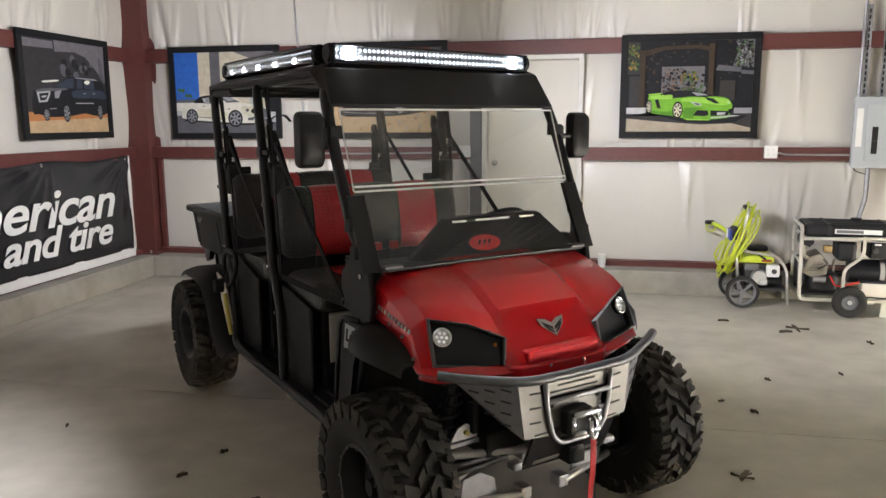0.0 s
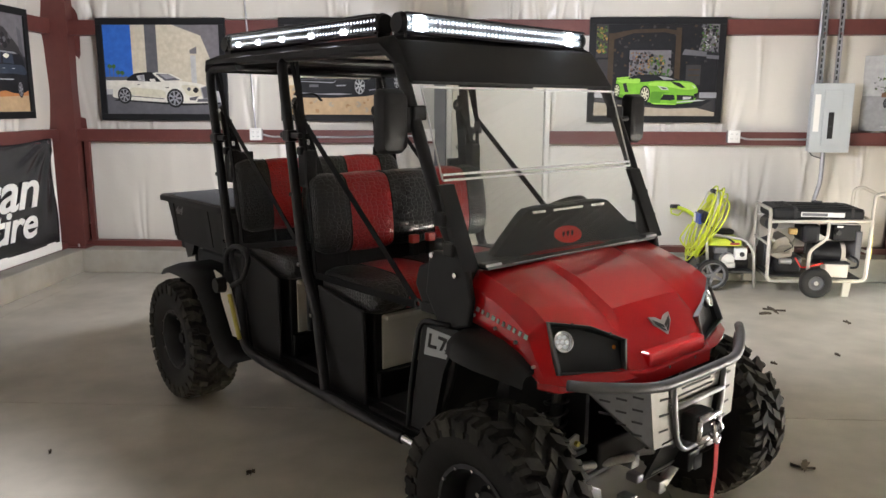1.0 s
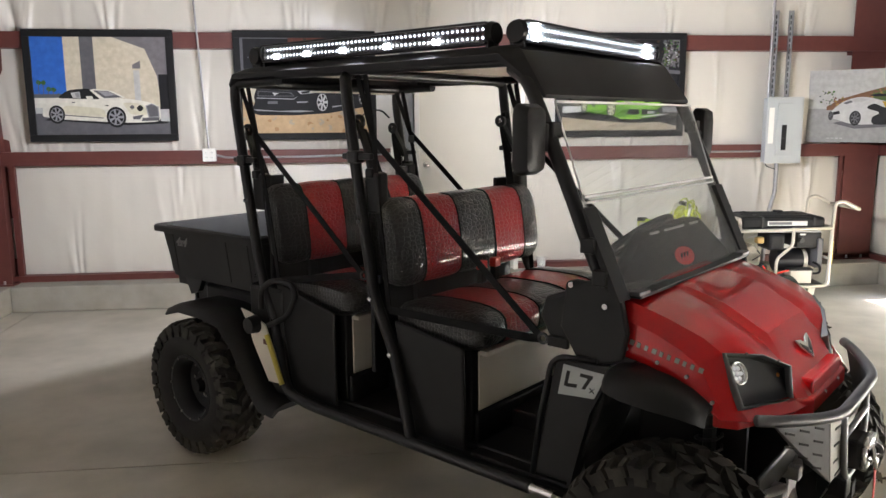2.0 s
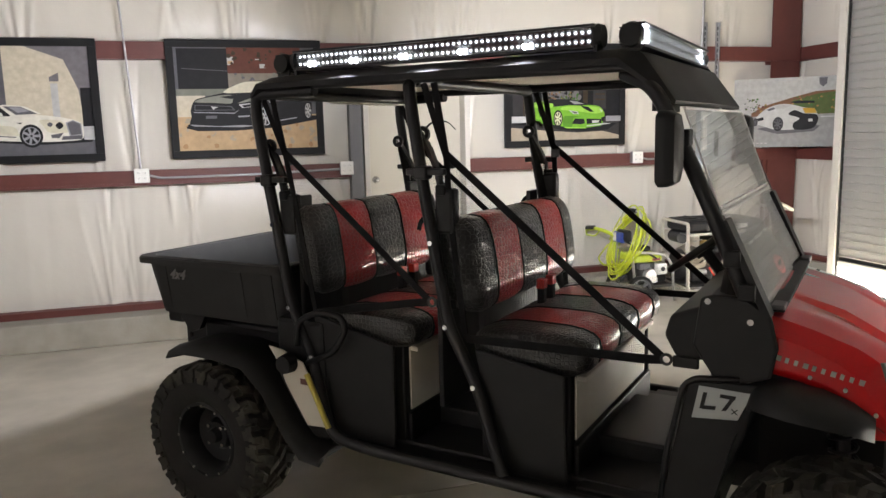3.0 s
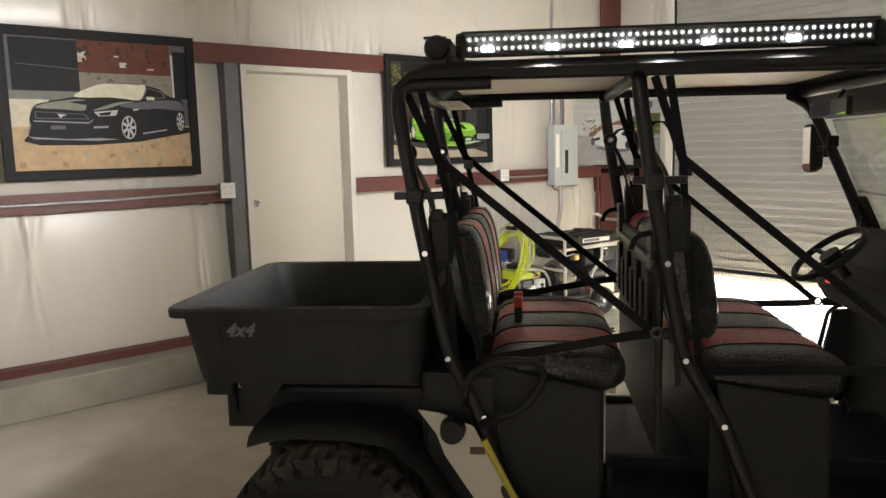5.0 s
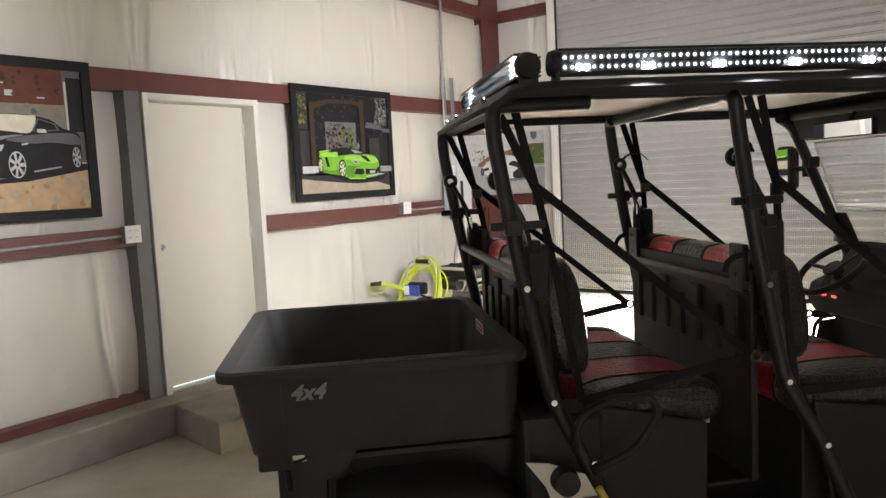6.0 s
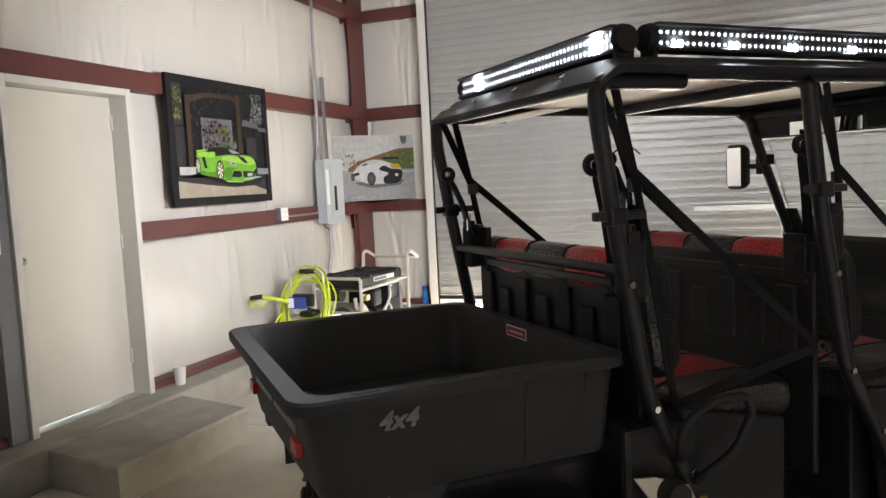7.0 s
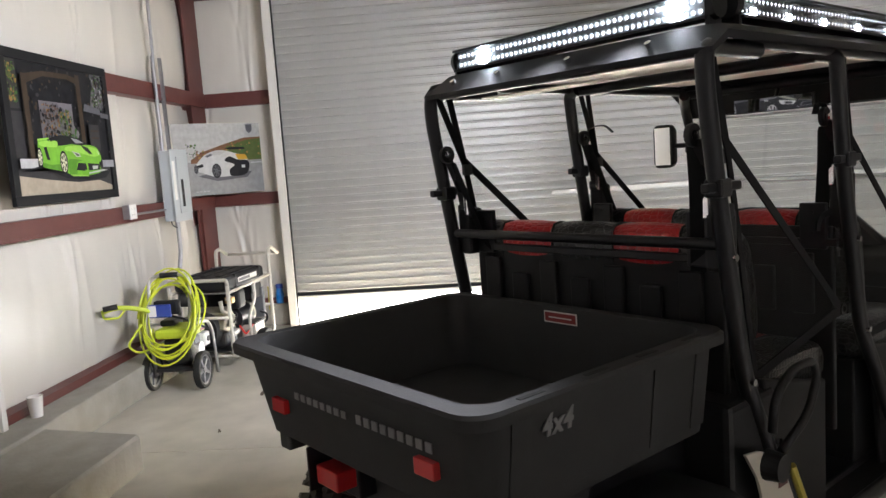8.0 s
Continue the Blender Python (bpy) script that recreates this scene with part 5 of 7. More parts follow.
def lettering(name, body, size, m, material, parent=None, label="", extrude=0.001, shear=0.0, space=1.0, fat=0.0):
    cu = bpy.data.curves.new(name, "FONT")
    cu.body, cu.size, cu.extrude, cu.shear, cu.space_character, cu.offset = body, size, extrude, shear, space, fat
    ob = bpy.data.objects.new(name, cu)
    scene.collection.objects.link(ob)
    bpy.context.view_layer.update()
    me = bpy.data.meshes.new_from_object(ob.evaluated_get(bpy.context.evaluated_depsgraph_get()))
    bpy.data.objects.remove(ob)
    me.transform(m)
    me.materials.clear()
    me.materials.append(material)
    for p in me.polygons:
        p.material_index = 0
    txt = new(name, me)
    if parent:
        txt.parent = parent
    if label:
        tagged(txt, label)
    return txt


for s in (-1, 1):
    m = Matrix.Translation((-0.385 if s < 0 else -0.265, s * (BY - 0.032), 1.012)) @ Matrix.Rotation(0 if s < 0 else math.pi, 4, "Z") @ Matrix.Rotation(radians(90 - 5), 4, "X")
    lettering("bed_lettering", "4x4", 0.062, m, MARK_GREY, bed, "silver 4x4 lettering", 0.002, 0.35, 1.08, 0.0022)

# rear fenders, side plates and grab handles
def rear_side(s):
    path = [(-0.27, 0.715), (-0.16, 0.745), (0.05, 0.745), (0.20, 0.725), (0.31, 0.63), (0.42, 0.46), (0.50, 0.375), (0.60, 0.365)]
    bm = bmesh.new()
    ring_skin(bm, [[(x, s * y, z + dz) for y, dz in ((0.40, 0.0), (0.60, 0.004), (0.665, -0.012), (0.685, -0.04), (0.675, -0.045), (0.64, -0.022), (0.40, -0.018))] for x, z in path])
    part("rear_fender", bm, BLACK_PLASTIC, car, "black plastic rear wheel-arch flare", True, 50)
    part("arch_wall", box((0.30, min(s * 0.38, s * 0.56), 0.38), (0.56, max(s * 0.38, s * 0.56), 0.90), bevel=0.02), BLACK_PLASTIC, car)
    pl = part("side_plate", prism([(0.296, s * 0.598, 0.782), (0.366, s * 0.598, 0.772), (0.478, s * 0.598, 0.728), (0.612, s * 0.598, 0.466), (0.49, s * 0.598, 0.458), (0.381, s * 0.598, 0.628), (0.355, s * 0.598, 0.70)], (0, s * 0.008, 0)), CREAM, car, "pale side plate with a yellow edge strip")
    part("edge_strip", tube([(0.512, s * 0.622, 0.69), (0.620, s * 0.628, 0.475)], 0.012, 8, bend=0), YELLOW, pl, "yellow tape on the tube")
    part("plate_label", box((0.465, s * 0.608 - 0.001, 0.635), (0.515, s * 0.608 + 0.001, 0.66)), BROWN_LABEL, pl)
    part("filler_cap", disc((0.410, s * 0.602, 0.722), (0, s, 0), 0.044, 0.05, 18, r2=0.038), BLACK_PLASTIC, pl, "black round filler cap")
    part("grab_handle", tube([(0.45, s * 0.60, 0.80), (0.46, s * 0.605, 0.90), (0.56, s * 0.605, 0.955), (0.69, s * 0.605, 0.95), (0.715, s * 0.605, 0.90), (0.65, s * 0.605, 0.795), (0.50, s * 0.60, 0.73)], 0.013, bend=0.05), BLACK_PLASTIC, car, "", True)
    soft(part("bench_side", prism([(0.50, s * 0.53, 0.93), (0.90, s * 0.53, 0.835), (0.895, s * 0.53, 0.408), (0.60, s * 0.53, 0.408)], (0, s * 0.02, 0)), BLACK_PLASTIC, car), 0.01)
    soft(part("bench_side", prism([(1.26, s * 0.53, 0.87), (1.615, s * 0.53, 0.815), (1.625, s * 0.53, 0.408), (1.34, s * 0.53, 0.408)], (0, s * 0.02, 0)), BLACK_PLASTIC, car), 0.01)


both(rear_side)
plug = part("wiring_pigtail", tube([(-0.44, -0.40, 0.80), (-0.40, -0.40, 0.775), (-0.355, -0.40, 0.79)], 0.005, 6), BLACK_PLASTIC, car, "", True)
part("wiring_plug", tube([(-0.424, -0.40, 0.79), (-0.414, -0.40, 0.69)], 0.011, 8, bend=0), BLACK_PLASTIC, plug)

# bumper, slotted guard plates and winch
bumper = part("front_bumper", tube([(2.678, -0.515, 0.798), (2.725, -0.455, 0.789), (2.812, -0.300, 0.773), (2.838, -0.215, 0.768), (2.840, 0.0, 0.766), (2.838, 0.215, 0.768), (2.812, 0.300, 0.773), (2.725, 0.475, 0.782), (2.668, 0.566, 0.784)], 0.018, 12, bend=0.06), BUMPER_STEEL, car, "dark grey tubular front bumper", True)
part("winch_hoop", tube([(2.832, -0.160, 0.760), (2.838, -0.150, 0.64), (2.838, -0.125, 0.545), (2.838, -0.085, 0.507), (2.838, 0.085, 0.507), (2.838, 0.125, 0.545), (2.838, 0.150, 0.64), (2.832, 0.160, 0.760)], 0.0095, 10, bend=0.035), GREY_STEEL, bumper, "bright thin hoop round the winch", True)
part("hoop_bar", tube([(2.838, -0.150, 0.675), (2.838, 0.150, 0.675)], 0.0095, bend=0), GREY_STEEL, bumper, "", True)


def slotted(nm, q, slots, parent, metal=GUARD_PLATE):
    g = part(nm, prism(q, (-0.006, 0, 0)), metal, parent, "bare aluminium guard plate with slots")
    for a, b in slots:
        part("slot", prism([(a[0] + 0.0015, a[1], a[2]), (b[0] + 0.0015, b[1], b[2]), (b[0] + 0.0015, b[1], b[2] + 0.007), (a[0] + 0.0015, a[1], a[2] + 0.007)], (-0.002, 0, 0)), CAVITY, g)


slotted("guard_plate", [(2.820, -0.165, 0.760), (2.820, 0.165, 0.760), (2.820, 0.145, 0.682), (2.820, -0.145, 0.682)], [((2.820, -0.05, 0.742), (2.820, 0.07, 0.742)), ((2.820, -0.09, 0.720), (2.820, 0.09, 0.720)), ((2.820, -0.125, 0.698), (2.820, 0.105, 0.698))], bumper)
slotted("winch_plate", [(2.814, -0.140, 0.670), (2.814, 0.140, 0.670), (2.814, 0.105, 0.515), (2.814, -0.105, 0.515)], [], bumper)
for s in (-1, 1):
    part("red_tab", box((2.822, min(s * 0.115, s * 0.15), 0.748), (2.826, max(s * 0.115, s * 0.15), 0.760), bevel=0.001), LOGO_RED, bumper)
    slotted("wing_plate", [(2.824, s * 0.182, 0.752), (2.818, s * 0.272, 0.760), (2.826, s * 0.246, 0.552), (2.828, s * 0.132, 0.542)], [((2.8265, s * 0.172, z), (2.8235, s * 0.222, z + 0.002)) for z in (0.60, 0.655, 0.71)], bumper)
    # same bare plate, but darker steel paints in the side guards' shade
    slotted("side_guard", [(2.816, s * 0.274, 0.762), (2.705, s * 0.470, 0.785), (2.775, s * 0.325, 0.625), (2.824, s * 0.248, 0.552)], [((2.806 - q * 0.028, s * (0.292 + q * 0.050), 0.730 - k * 0.042), (2.788 - q * 0.028, s * (0.323 + q * 0.050), 0.741 - k * 0.042)) for q in range(3) for k in range(4 - q)], bumper, BUMPER_STEEL)
    for z in (0.650, 0.53):
        part("plate_hole", disc((2.8142, s * 0.112 if z > 0.6 else s * 0.088, z), (1, 0, 0), 0.011, 0.002, 14), CAVITY, bumper)
part("skid_plate", prism([(2.83, -0.20, 0.56), (2.83, 0.20, 0.56), (2.76, 0.20, 0.40), (2.76, -0.20, 0.40)], (-0.012, 0, 0)), BLACK_STEEL, bumper)
part("skid_plate", prism([(2.772, -0.16, 0.43), (2.772, 0.16, 0.43), (2.74, 0.16, 0.385), (2.74, -0.16, 0.385)], (0.006, 0, 0)), SILVER, bumper)
part("receiver_tube", box((2.74, -0.035, 0.405), (2.832, 0.035, 0.475), bevel=0.005), BLACK_STEEL, bumper)
part("receiver_mouth", box((2.8452, -0.025, 0.415), (2.847, 0.025, 0.465)), CAVITY, bumper)
winch = part("winch", box((2.812, -0.075, 0.535), (2.872, 0.045, 0.635), bevel=0.012), DARK_METAL, bumper, "winch with roller fairlead")
for z in (0.545, 0.618):
    part("fairlead_roller", tube([(2.878, -0.06, z), (2.878, 0.06, z)], 0.013, bend=0), CHROME, winch, "", True)
for y in (-0.062, 0.062):
    part("fairlead_roller", tube([(2.878, y, 0.548), (2.878, y, 0.615)], 0.010, bend=0), CHROME, winch, "", True)
part("winch_hook", tube([(2.890, 0.012, 0.59), (2.900, 0.004, 0.555), (2.900, 0.012, 0.525), (2.898, 0.030, 0.528), (2.898, 0.032, 0.55)], 0.009, 8, bend=0.02), CHROME, winch, "chrome winch hook", True)
part("winch_shackle", lathe([(0.016, -0.004), (0.026, -0.004), (0.026, 0.004), (0.016, 0.004)], (2.897, 0.012, 0.588), (0, 1, 0), 16, closed=True), CHROME, winch)
part("pull_strap", tube([(2.902, 0.014, 0.528), (2.904, 0.016, 0.42), (2.896, 0.010, 0.30), (2.902, 0.014, 0.22)], flat=(0.026, 0.003), bend=0.05), RED_STRAP, winch, "red webbing pull strap")
part("tow_lug", box((2.72, -0.245, 0.405), (2.77, -0.205, 0.435), bevel=0.008), GREY_STEEL, bumper)
part("tow_lug", box((2.72, 0.20, 0.405), (2.77, 0.26, 0.432), bevel=0.008), GREY_STEEL, bumper)


# ---- things on the walls ----
def flat(name, color, rough=0.6):
    return mat("print_" + name, color, rough, 0, 0.28, 22, spec=0.2, alt=tuple(c * 0.8 for c in color), alt_scale=9, alt_amount=0.35)


INK = {k: flat(k, c) for k, c in dict(sky=(0.03, 0.12, 0.45), wall=(0.50, 0.45, 0.35), shade=(0.10, 0.10, 0.11), dark=(0.012, 0.012, 0.014), asphalt=(0.10, 0.10, 0.11), sand=(0.44, 0.31, 0.18),
                                      white=(0.62, 0.60, 0.53), green=(0.15, 0.36, 0.03), green_low=(0.08, 0.22, 0.02), green_lit=(0.26, 0.50, 0.07), cream=(0.55, 0.52, 0.40), sheen=(0.20, 0.205, 0.17), concrete=(0.20, 0.175, 0.145), ledge=(0.16, 0.165, 0.14), earth=(0.34, 0.21, 0.11), tree=(0.05, 0.12, 0.03), autumn=(0.26, 0.16, 0.05), wood=(0.045, 0.031, 0.020), brick=(0.105, 0.036, 0.025), beige=(0.34, 0.29, 0.22), hill=(0.15, 0.075, 0.04), gold=(0.42, 0.25, 0.03), leaf=(0.075, 0.10, 0.03),
                                      steel=(0.25, 0.25, 0.27), pale=(0.42, 0.42, 0.42), glare=(0.8, 0.78, 0.66), dusk=(0.15, 0.14, 0.15), night=(0.035, 0.033, 0.034), navy=(0.035, 0.045, 0.065), orange=(0.42, 0.17, 0.06), road=(0.24, 0.24, 0.24), fog=(0.36, 0.36, 0.35)).items()}
INKS = list(INK)


def flow(poly, n=4):
    """A closed outline led smoothly through its corners."""
    out, k = [], len(poly)
    for i in range(k):
        p0, p1, p2, p3 = (Vector(poly[(i + d) % k]) for d in (-1, 0, 1, 2))
        for j in range(n):
            t = j / n
            q = 0.5 * (2 * p1 + (p2 - p0) * t + (2 * p0 - 5 * p1 + 4 * p2 - p3) * t * t + (3 * p1 - p0 - 3 * p2 + p3) * t ** 3)
            out.append((min(1, max(0, q.x)), min(1, max(0, q.y))))
    return out


def picture(name, m, w, h, layers, label, border=0.062, framed=True):
    """A framed print: m maps the plane (x across, z up, y out of the wall towards the room) to its place."""
    pic = thing(name, m)
    tagged(pic, label, "framed picture" if framed else "poster")
    d = 0.03
    if framed:
        for a, b in (((-w / 2, 0, h / 2 - border), (w / 2, d, h / 2)), ((-w / 2, 0, -h / 2), (w / 2, d, -h / 2 + border)), ((-w / 2, 0, -h / 2 + border), (-w / 2 + border, d, h / 2 - border)), ((w / 2 - border, 0, -h / 2 + border), (w / 2, d, h / 2 - border))):
            soft(part("frame_bar", box(a, b), BLACK_FRAME, pic), 0.003)
        w2, h2, y0 = w - 2 * border, h - 2 * border, d - 0.016
        part("backing", box((-w / 2 + 0.01, 0.0, -h / 2 + 0.01), (w / 2 - 0.01, y0 - 0.003, h / 2 - 0.01)), BLACK_FRAME, pic)
    else:
        w2, h2, y0 = w, h, 0.006
        part("backing", box((-w / 2, 0.0, -h / 2), (w / 2, y0 - 0.001, h / 2)), WHITE_PAPER, pic)
    bm = bmesh.new()
    for i, (ink, poly) in enumerate(layers):
        if ink[0] == "~":
            ink, poly = ink[1:], flow(poly)
        vs = [bm.verts.new(((u - 0.5) * w2, y0 + i * 0.00004, (v - 0.5) * h2)) for u, v in poly]
        f = bm.faces.new(vs)
        f.material_index = INKS.index(ink)
        f.normal_update()
        if f.normal.y < 0:
            f.normal_flip()
    me = bpy.data.meshes.new("print")
    bmesh.ops.triangulate(bm, faces=bm.faces[:])
    bm.to_mesh(me)
    bm.free()
    for k in INKS:
        me.materials.append(INK[k])
    ob = new("print", me)
    ob.parent = pic
    tagged(ob, "glossy car photograph print")
    return pic


def rect(u0, v0, u1, v1):
    return [(u0, v0), (u1, v0), (u1, v1), (u0, v1)]


def round_(u, v, r, asp, n=18, squeeze=1.0):
    return [(u + r * squeeze * math.cos(2 * math.pi * i / n), v + r * asp * math.sin(2 * math.pi * i / n)) for i in range(n)]


def wheel_flat(u, v, r, asp, squeeze, rim="steel"):
    out = [("dark", round_(u, v, r, asp, 20, squeeze)), (rim, round_(u, v, r * 0.78, asp, 20, squeeze)), ("dark", round_(u, v, r * 0.70, asp, 20, squeeze))]
    for i in range(7):
        a = 2 * math.pi * i / 7
        c, s, w = math.cos(a), math.sin(a), 0.09
        q = [(r * 0.1, -w * r), (r * 0.74, -w * 1.3 * r), (r * 0.74, w * 1.3 * r), (r * 0.1, w * r)]
        out.append((rim, [(u + (x * c - y * s) * squeeze, v + (x * s + y * c) * asp) for x, y in q]))
    return out


def blotch(u, v, r, asp, seed, n=14):
    g = random.Random(seed)
    return [(u + r * g.uniform(0.6, 1.1) * math.cos(2 * math.pi * i / n), v + r * asp * g.uniform(0.6, 1.1) * math.sin(2 * math.pi * i / n)) for i in range(n)]


ASP = 1.35


def foliage(u0, v0, u1, v1, count, inks, seed, size=0.016):
    g = random.Random(seed)
    return [(g.choice(inks), blotch(g.uniform(u0, u1), g.uniform(v0, v1), size * g.uniform(0.5, 1.3), ASP, seed * 97 + k, 7)) for k in range(count)]


# white convertible before a pale building
P_WHITE = [("asphalt", rect(0, 0, 1, 0.3)), ("pale", rect(0, 0.22, 1, 0.3)), ("sky", rect(0, 0.3, 0.24, 1)), ("wall", rect(0.24, 0.28, 1, 1)), ("shade", [(0.36, 0.28), (0.46, 0.28), (0.46, 1), (0.36, 1)]),
           ("dusk", [(0.6, 1), (0.84, 0.88), (0.92, 0.6), (0.94, 0.28), (1, 0.28), (1, 1)]), ("dark", [(0.93, 0.26), (1, 0.26), (1, 0.62), (0.93, 0.62)]), ("dusk", [(0.74, 0.72), (0.80, 0.76), (0.80, 0.68), (0.74, 0.68)]), ("wall", rect(0.74, 0.34, 0.80, 0.68)), ("pale", rect(0.745, 0.34, 0.79, 0.66))]
P_WHITE += [("tree", blotch(0.04 + 0.035 * i, 0.54 - 0.035 * i + 0.03 * (i % 2), 0.02, ASP, i * 5 + q, 9)) for i in range(5) for q in range(3)] + [("shade", rect(0.035 + 0.035 * i, 0.4, 0.040 + 0.035 * i, 0.55 - 0.03 * i)) for i in range(5)] + [("shade", rect(0, 0.36, 0.24, 0.42)), ("white", rect(0, 0.28, 0.3, 0.38)), ]
P_WHITE += [
    ("dark", [(0.062, 0.151), (0.212, 0.141), (0.496, 0.112), (0.676, 0.097), (0.978, 0.112), (0.994, 0.151), (0.171, 0.209)]),
    ("~white", [(0.053, 0.238), (0.062, 0.335), (0.098, 0.364), (0.182, 0.384), (0.375, 0.368), (0.480, 0.374), (0.630, 0.374), (0.763, 0.355), (0.852, 0.329), (0.911, 0.297), (0.928, 0.248), (0.922, 0.151), (0.858, 0.128), (0.677, 0.122), (0.512, 0.132), (0.213, 0.157), (0.094, 0.180), (0.053, 0.194)]),
    ("~cream", [(0.221, 0.297), (0.356, 0.287), (0.489, 0.267), (0.516, 0.209), (0.500, 0.182), (0.217, 0.217)]),
    ("~cream", [(0.657, 0.326), (0.762, 0.322), (0.813, 0.287), (0.832, 0.209), (0.712, 0.209), (0.677, 0.267)]),
    ("~dark", [(0.179, 0.382), (0.245, 0.452), (0.336, 0.471), (0.411, 0.469), (0.452, 0.413), (0.480, 0.368), (0.375, 0.368), (0.271, 0.374)]),
    ("pale", [(0.268, 0.432), (0.335, 0.444), (0.340, 0.374), (0.283, 0.380)]),
    ("steel", [(0.297, 0.430), (0.331, 0.438), (0.334, 0.384), (0.309, 0.384)]),
    ("white", [(0.410, 0.461), (0.441, 0.471), (0.574, 0.452), (0.672, 0.382), (0.480, 0.370)]),
    ("shade", [(0.434, 0.457), (0.544, 0.452), (0.648, 0.384), (0.513, 0.376)]),
    ("steel", [(0.469, 0.450), (0.544, 0.446), (0.602, 0.411), (0.526, 0.395)]),
    ("white", [(0.377, 0.395), (0.425, 0.399), (0.435, 0.368), (0.390, 0.364)]),
    ("steel", [(0.818, 0.297), (0.867, 0.322), (0.918, 0.287), (0.920, 0.180), (0.837, 0.171)]),
    ("shade", [(0.828, 0.291), (0.866, 0.312), (0.910, 0.281), (0.913, 0.190), (0.845, 0.180)]),
    ("shade", [(0.718, 0.186), (0.801, 0.205), (0.769, 0.155), (0.721, 0.157)]),
    ("shade", [(0.792, 0.171), (0.920, 0.178), (0.916, 0.141), (0.783, 0.138)]),
    ("shade", [(0.209, 0.209), (0.500, 0.176), (0.499, 0.167), (0.208, 0.198)]),
    ("dark", [(0.509, 0.302), (0.548, 0.306), (0.536, 0.291)]),
    ("shade", [(0.272, 0.339), (0.296, 0.339), (0.295, 0.329), (0.271, 0.329)]),
    ("~shade", [(0.700, 0.283), (0.719, 0.304), (0.736, 0.283), (0.717, 0.260)]),
    ("~dark", [(0.752, 0.271), (0.779, 0.304), (0.803, 0.271), (0.776, 0.238)]),
    ("pale", [(0.931, 0.248), (1.000, 0.252), (1.000, 0.132), (0.928, 0.136)]),
]
P_WHITE += wheel_flat(0.155, 0.210, 0.070, ASP, 0.86) + wheel_flat(0.595, 0.180, 0.080, ASP, 0.92)
# black coupe on sandy ground before a rusty shed
P_COUPE = [("sand", rect(0, 0, 1, 0.36)), ("shade", rect(0, 0.34, 1, 1)), ("dark", rect(0.02, 0.60, 0.37, 0.99)), ("shade", [(0.05, 0.795), (0.37, 0.77), (0.37, 0.775), (0.05, 0.80)]), ("brick", rect(0.37, 0.74, 0.90, 1)), ("concrete", rect(0.37, 0.5, 0.90, 0.75)), ("ledge", rect(0, 0.535, 0.37, 0.60)), ("wall", rect(0, 0.33, 0.2, 0.535)), ("shade", rect(0.1, 0.33, 0.25, 0.40)),
           ("pale", rect(0.37, 0.83, 0.415, 0.91)), ("sand", rect(0.375, 0.84, 0.41, 0.87)), ("pale", rect(0.60, 0.80, 0.64, 0.84)), ("pale", rect(0.57, 0.88, 0.64, 0.89)), ("pale", rect(0.76, 0.79, 0.80, 0.80)), ("pale", rect(0.905, 0.55, 0.918, 0.92)), ("dark", rect(0.918, 0.56, 1, 0.95))]
P_COUPE += foliage(0.38, 0.76, 0.89, 0.99, 60, ("brick", "brick", "wood"), 21, 0.016) + foliage(0.38, 0.5, 0.89, 0.74, 60, ("concrete", "ledge", "concrete", "shade"), 22, 0.016) + foliage(0.0, 0.01, 1.0, 0.30, 90, ("sand", "earth", "sand", "beige"), 23, 0.022)
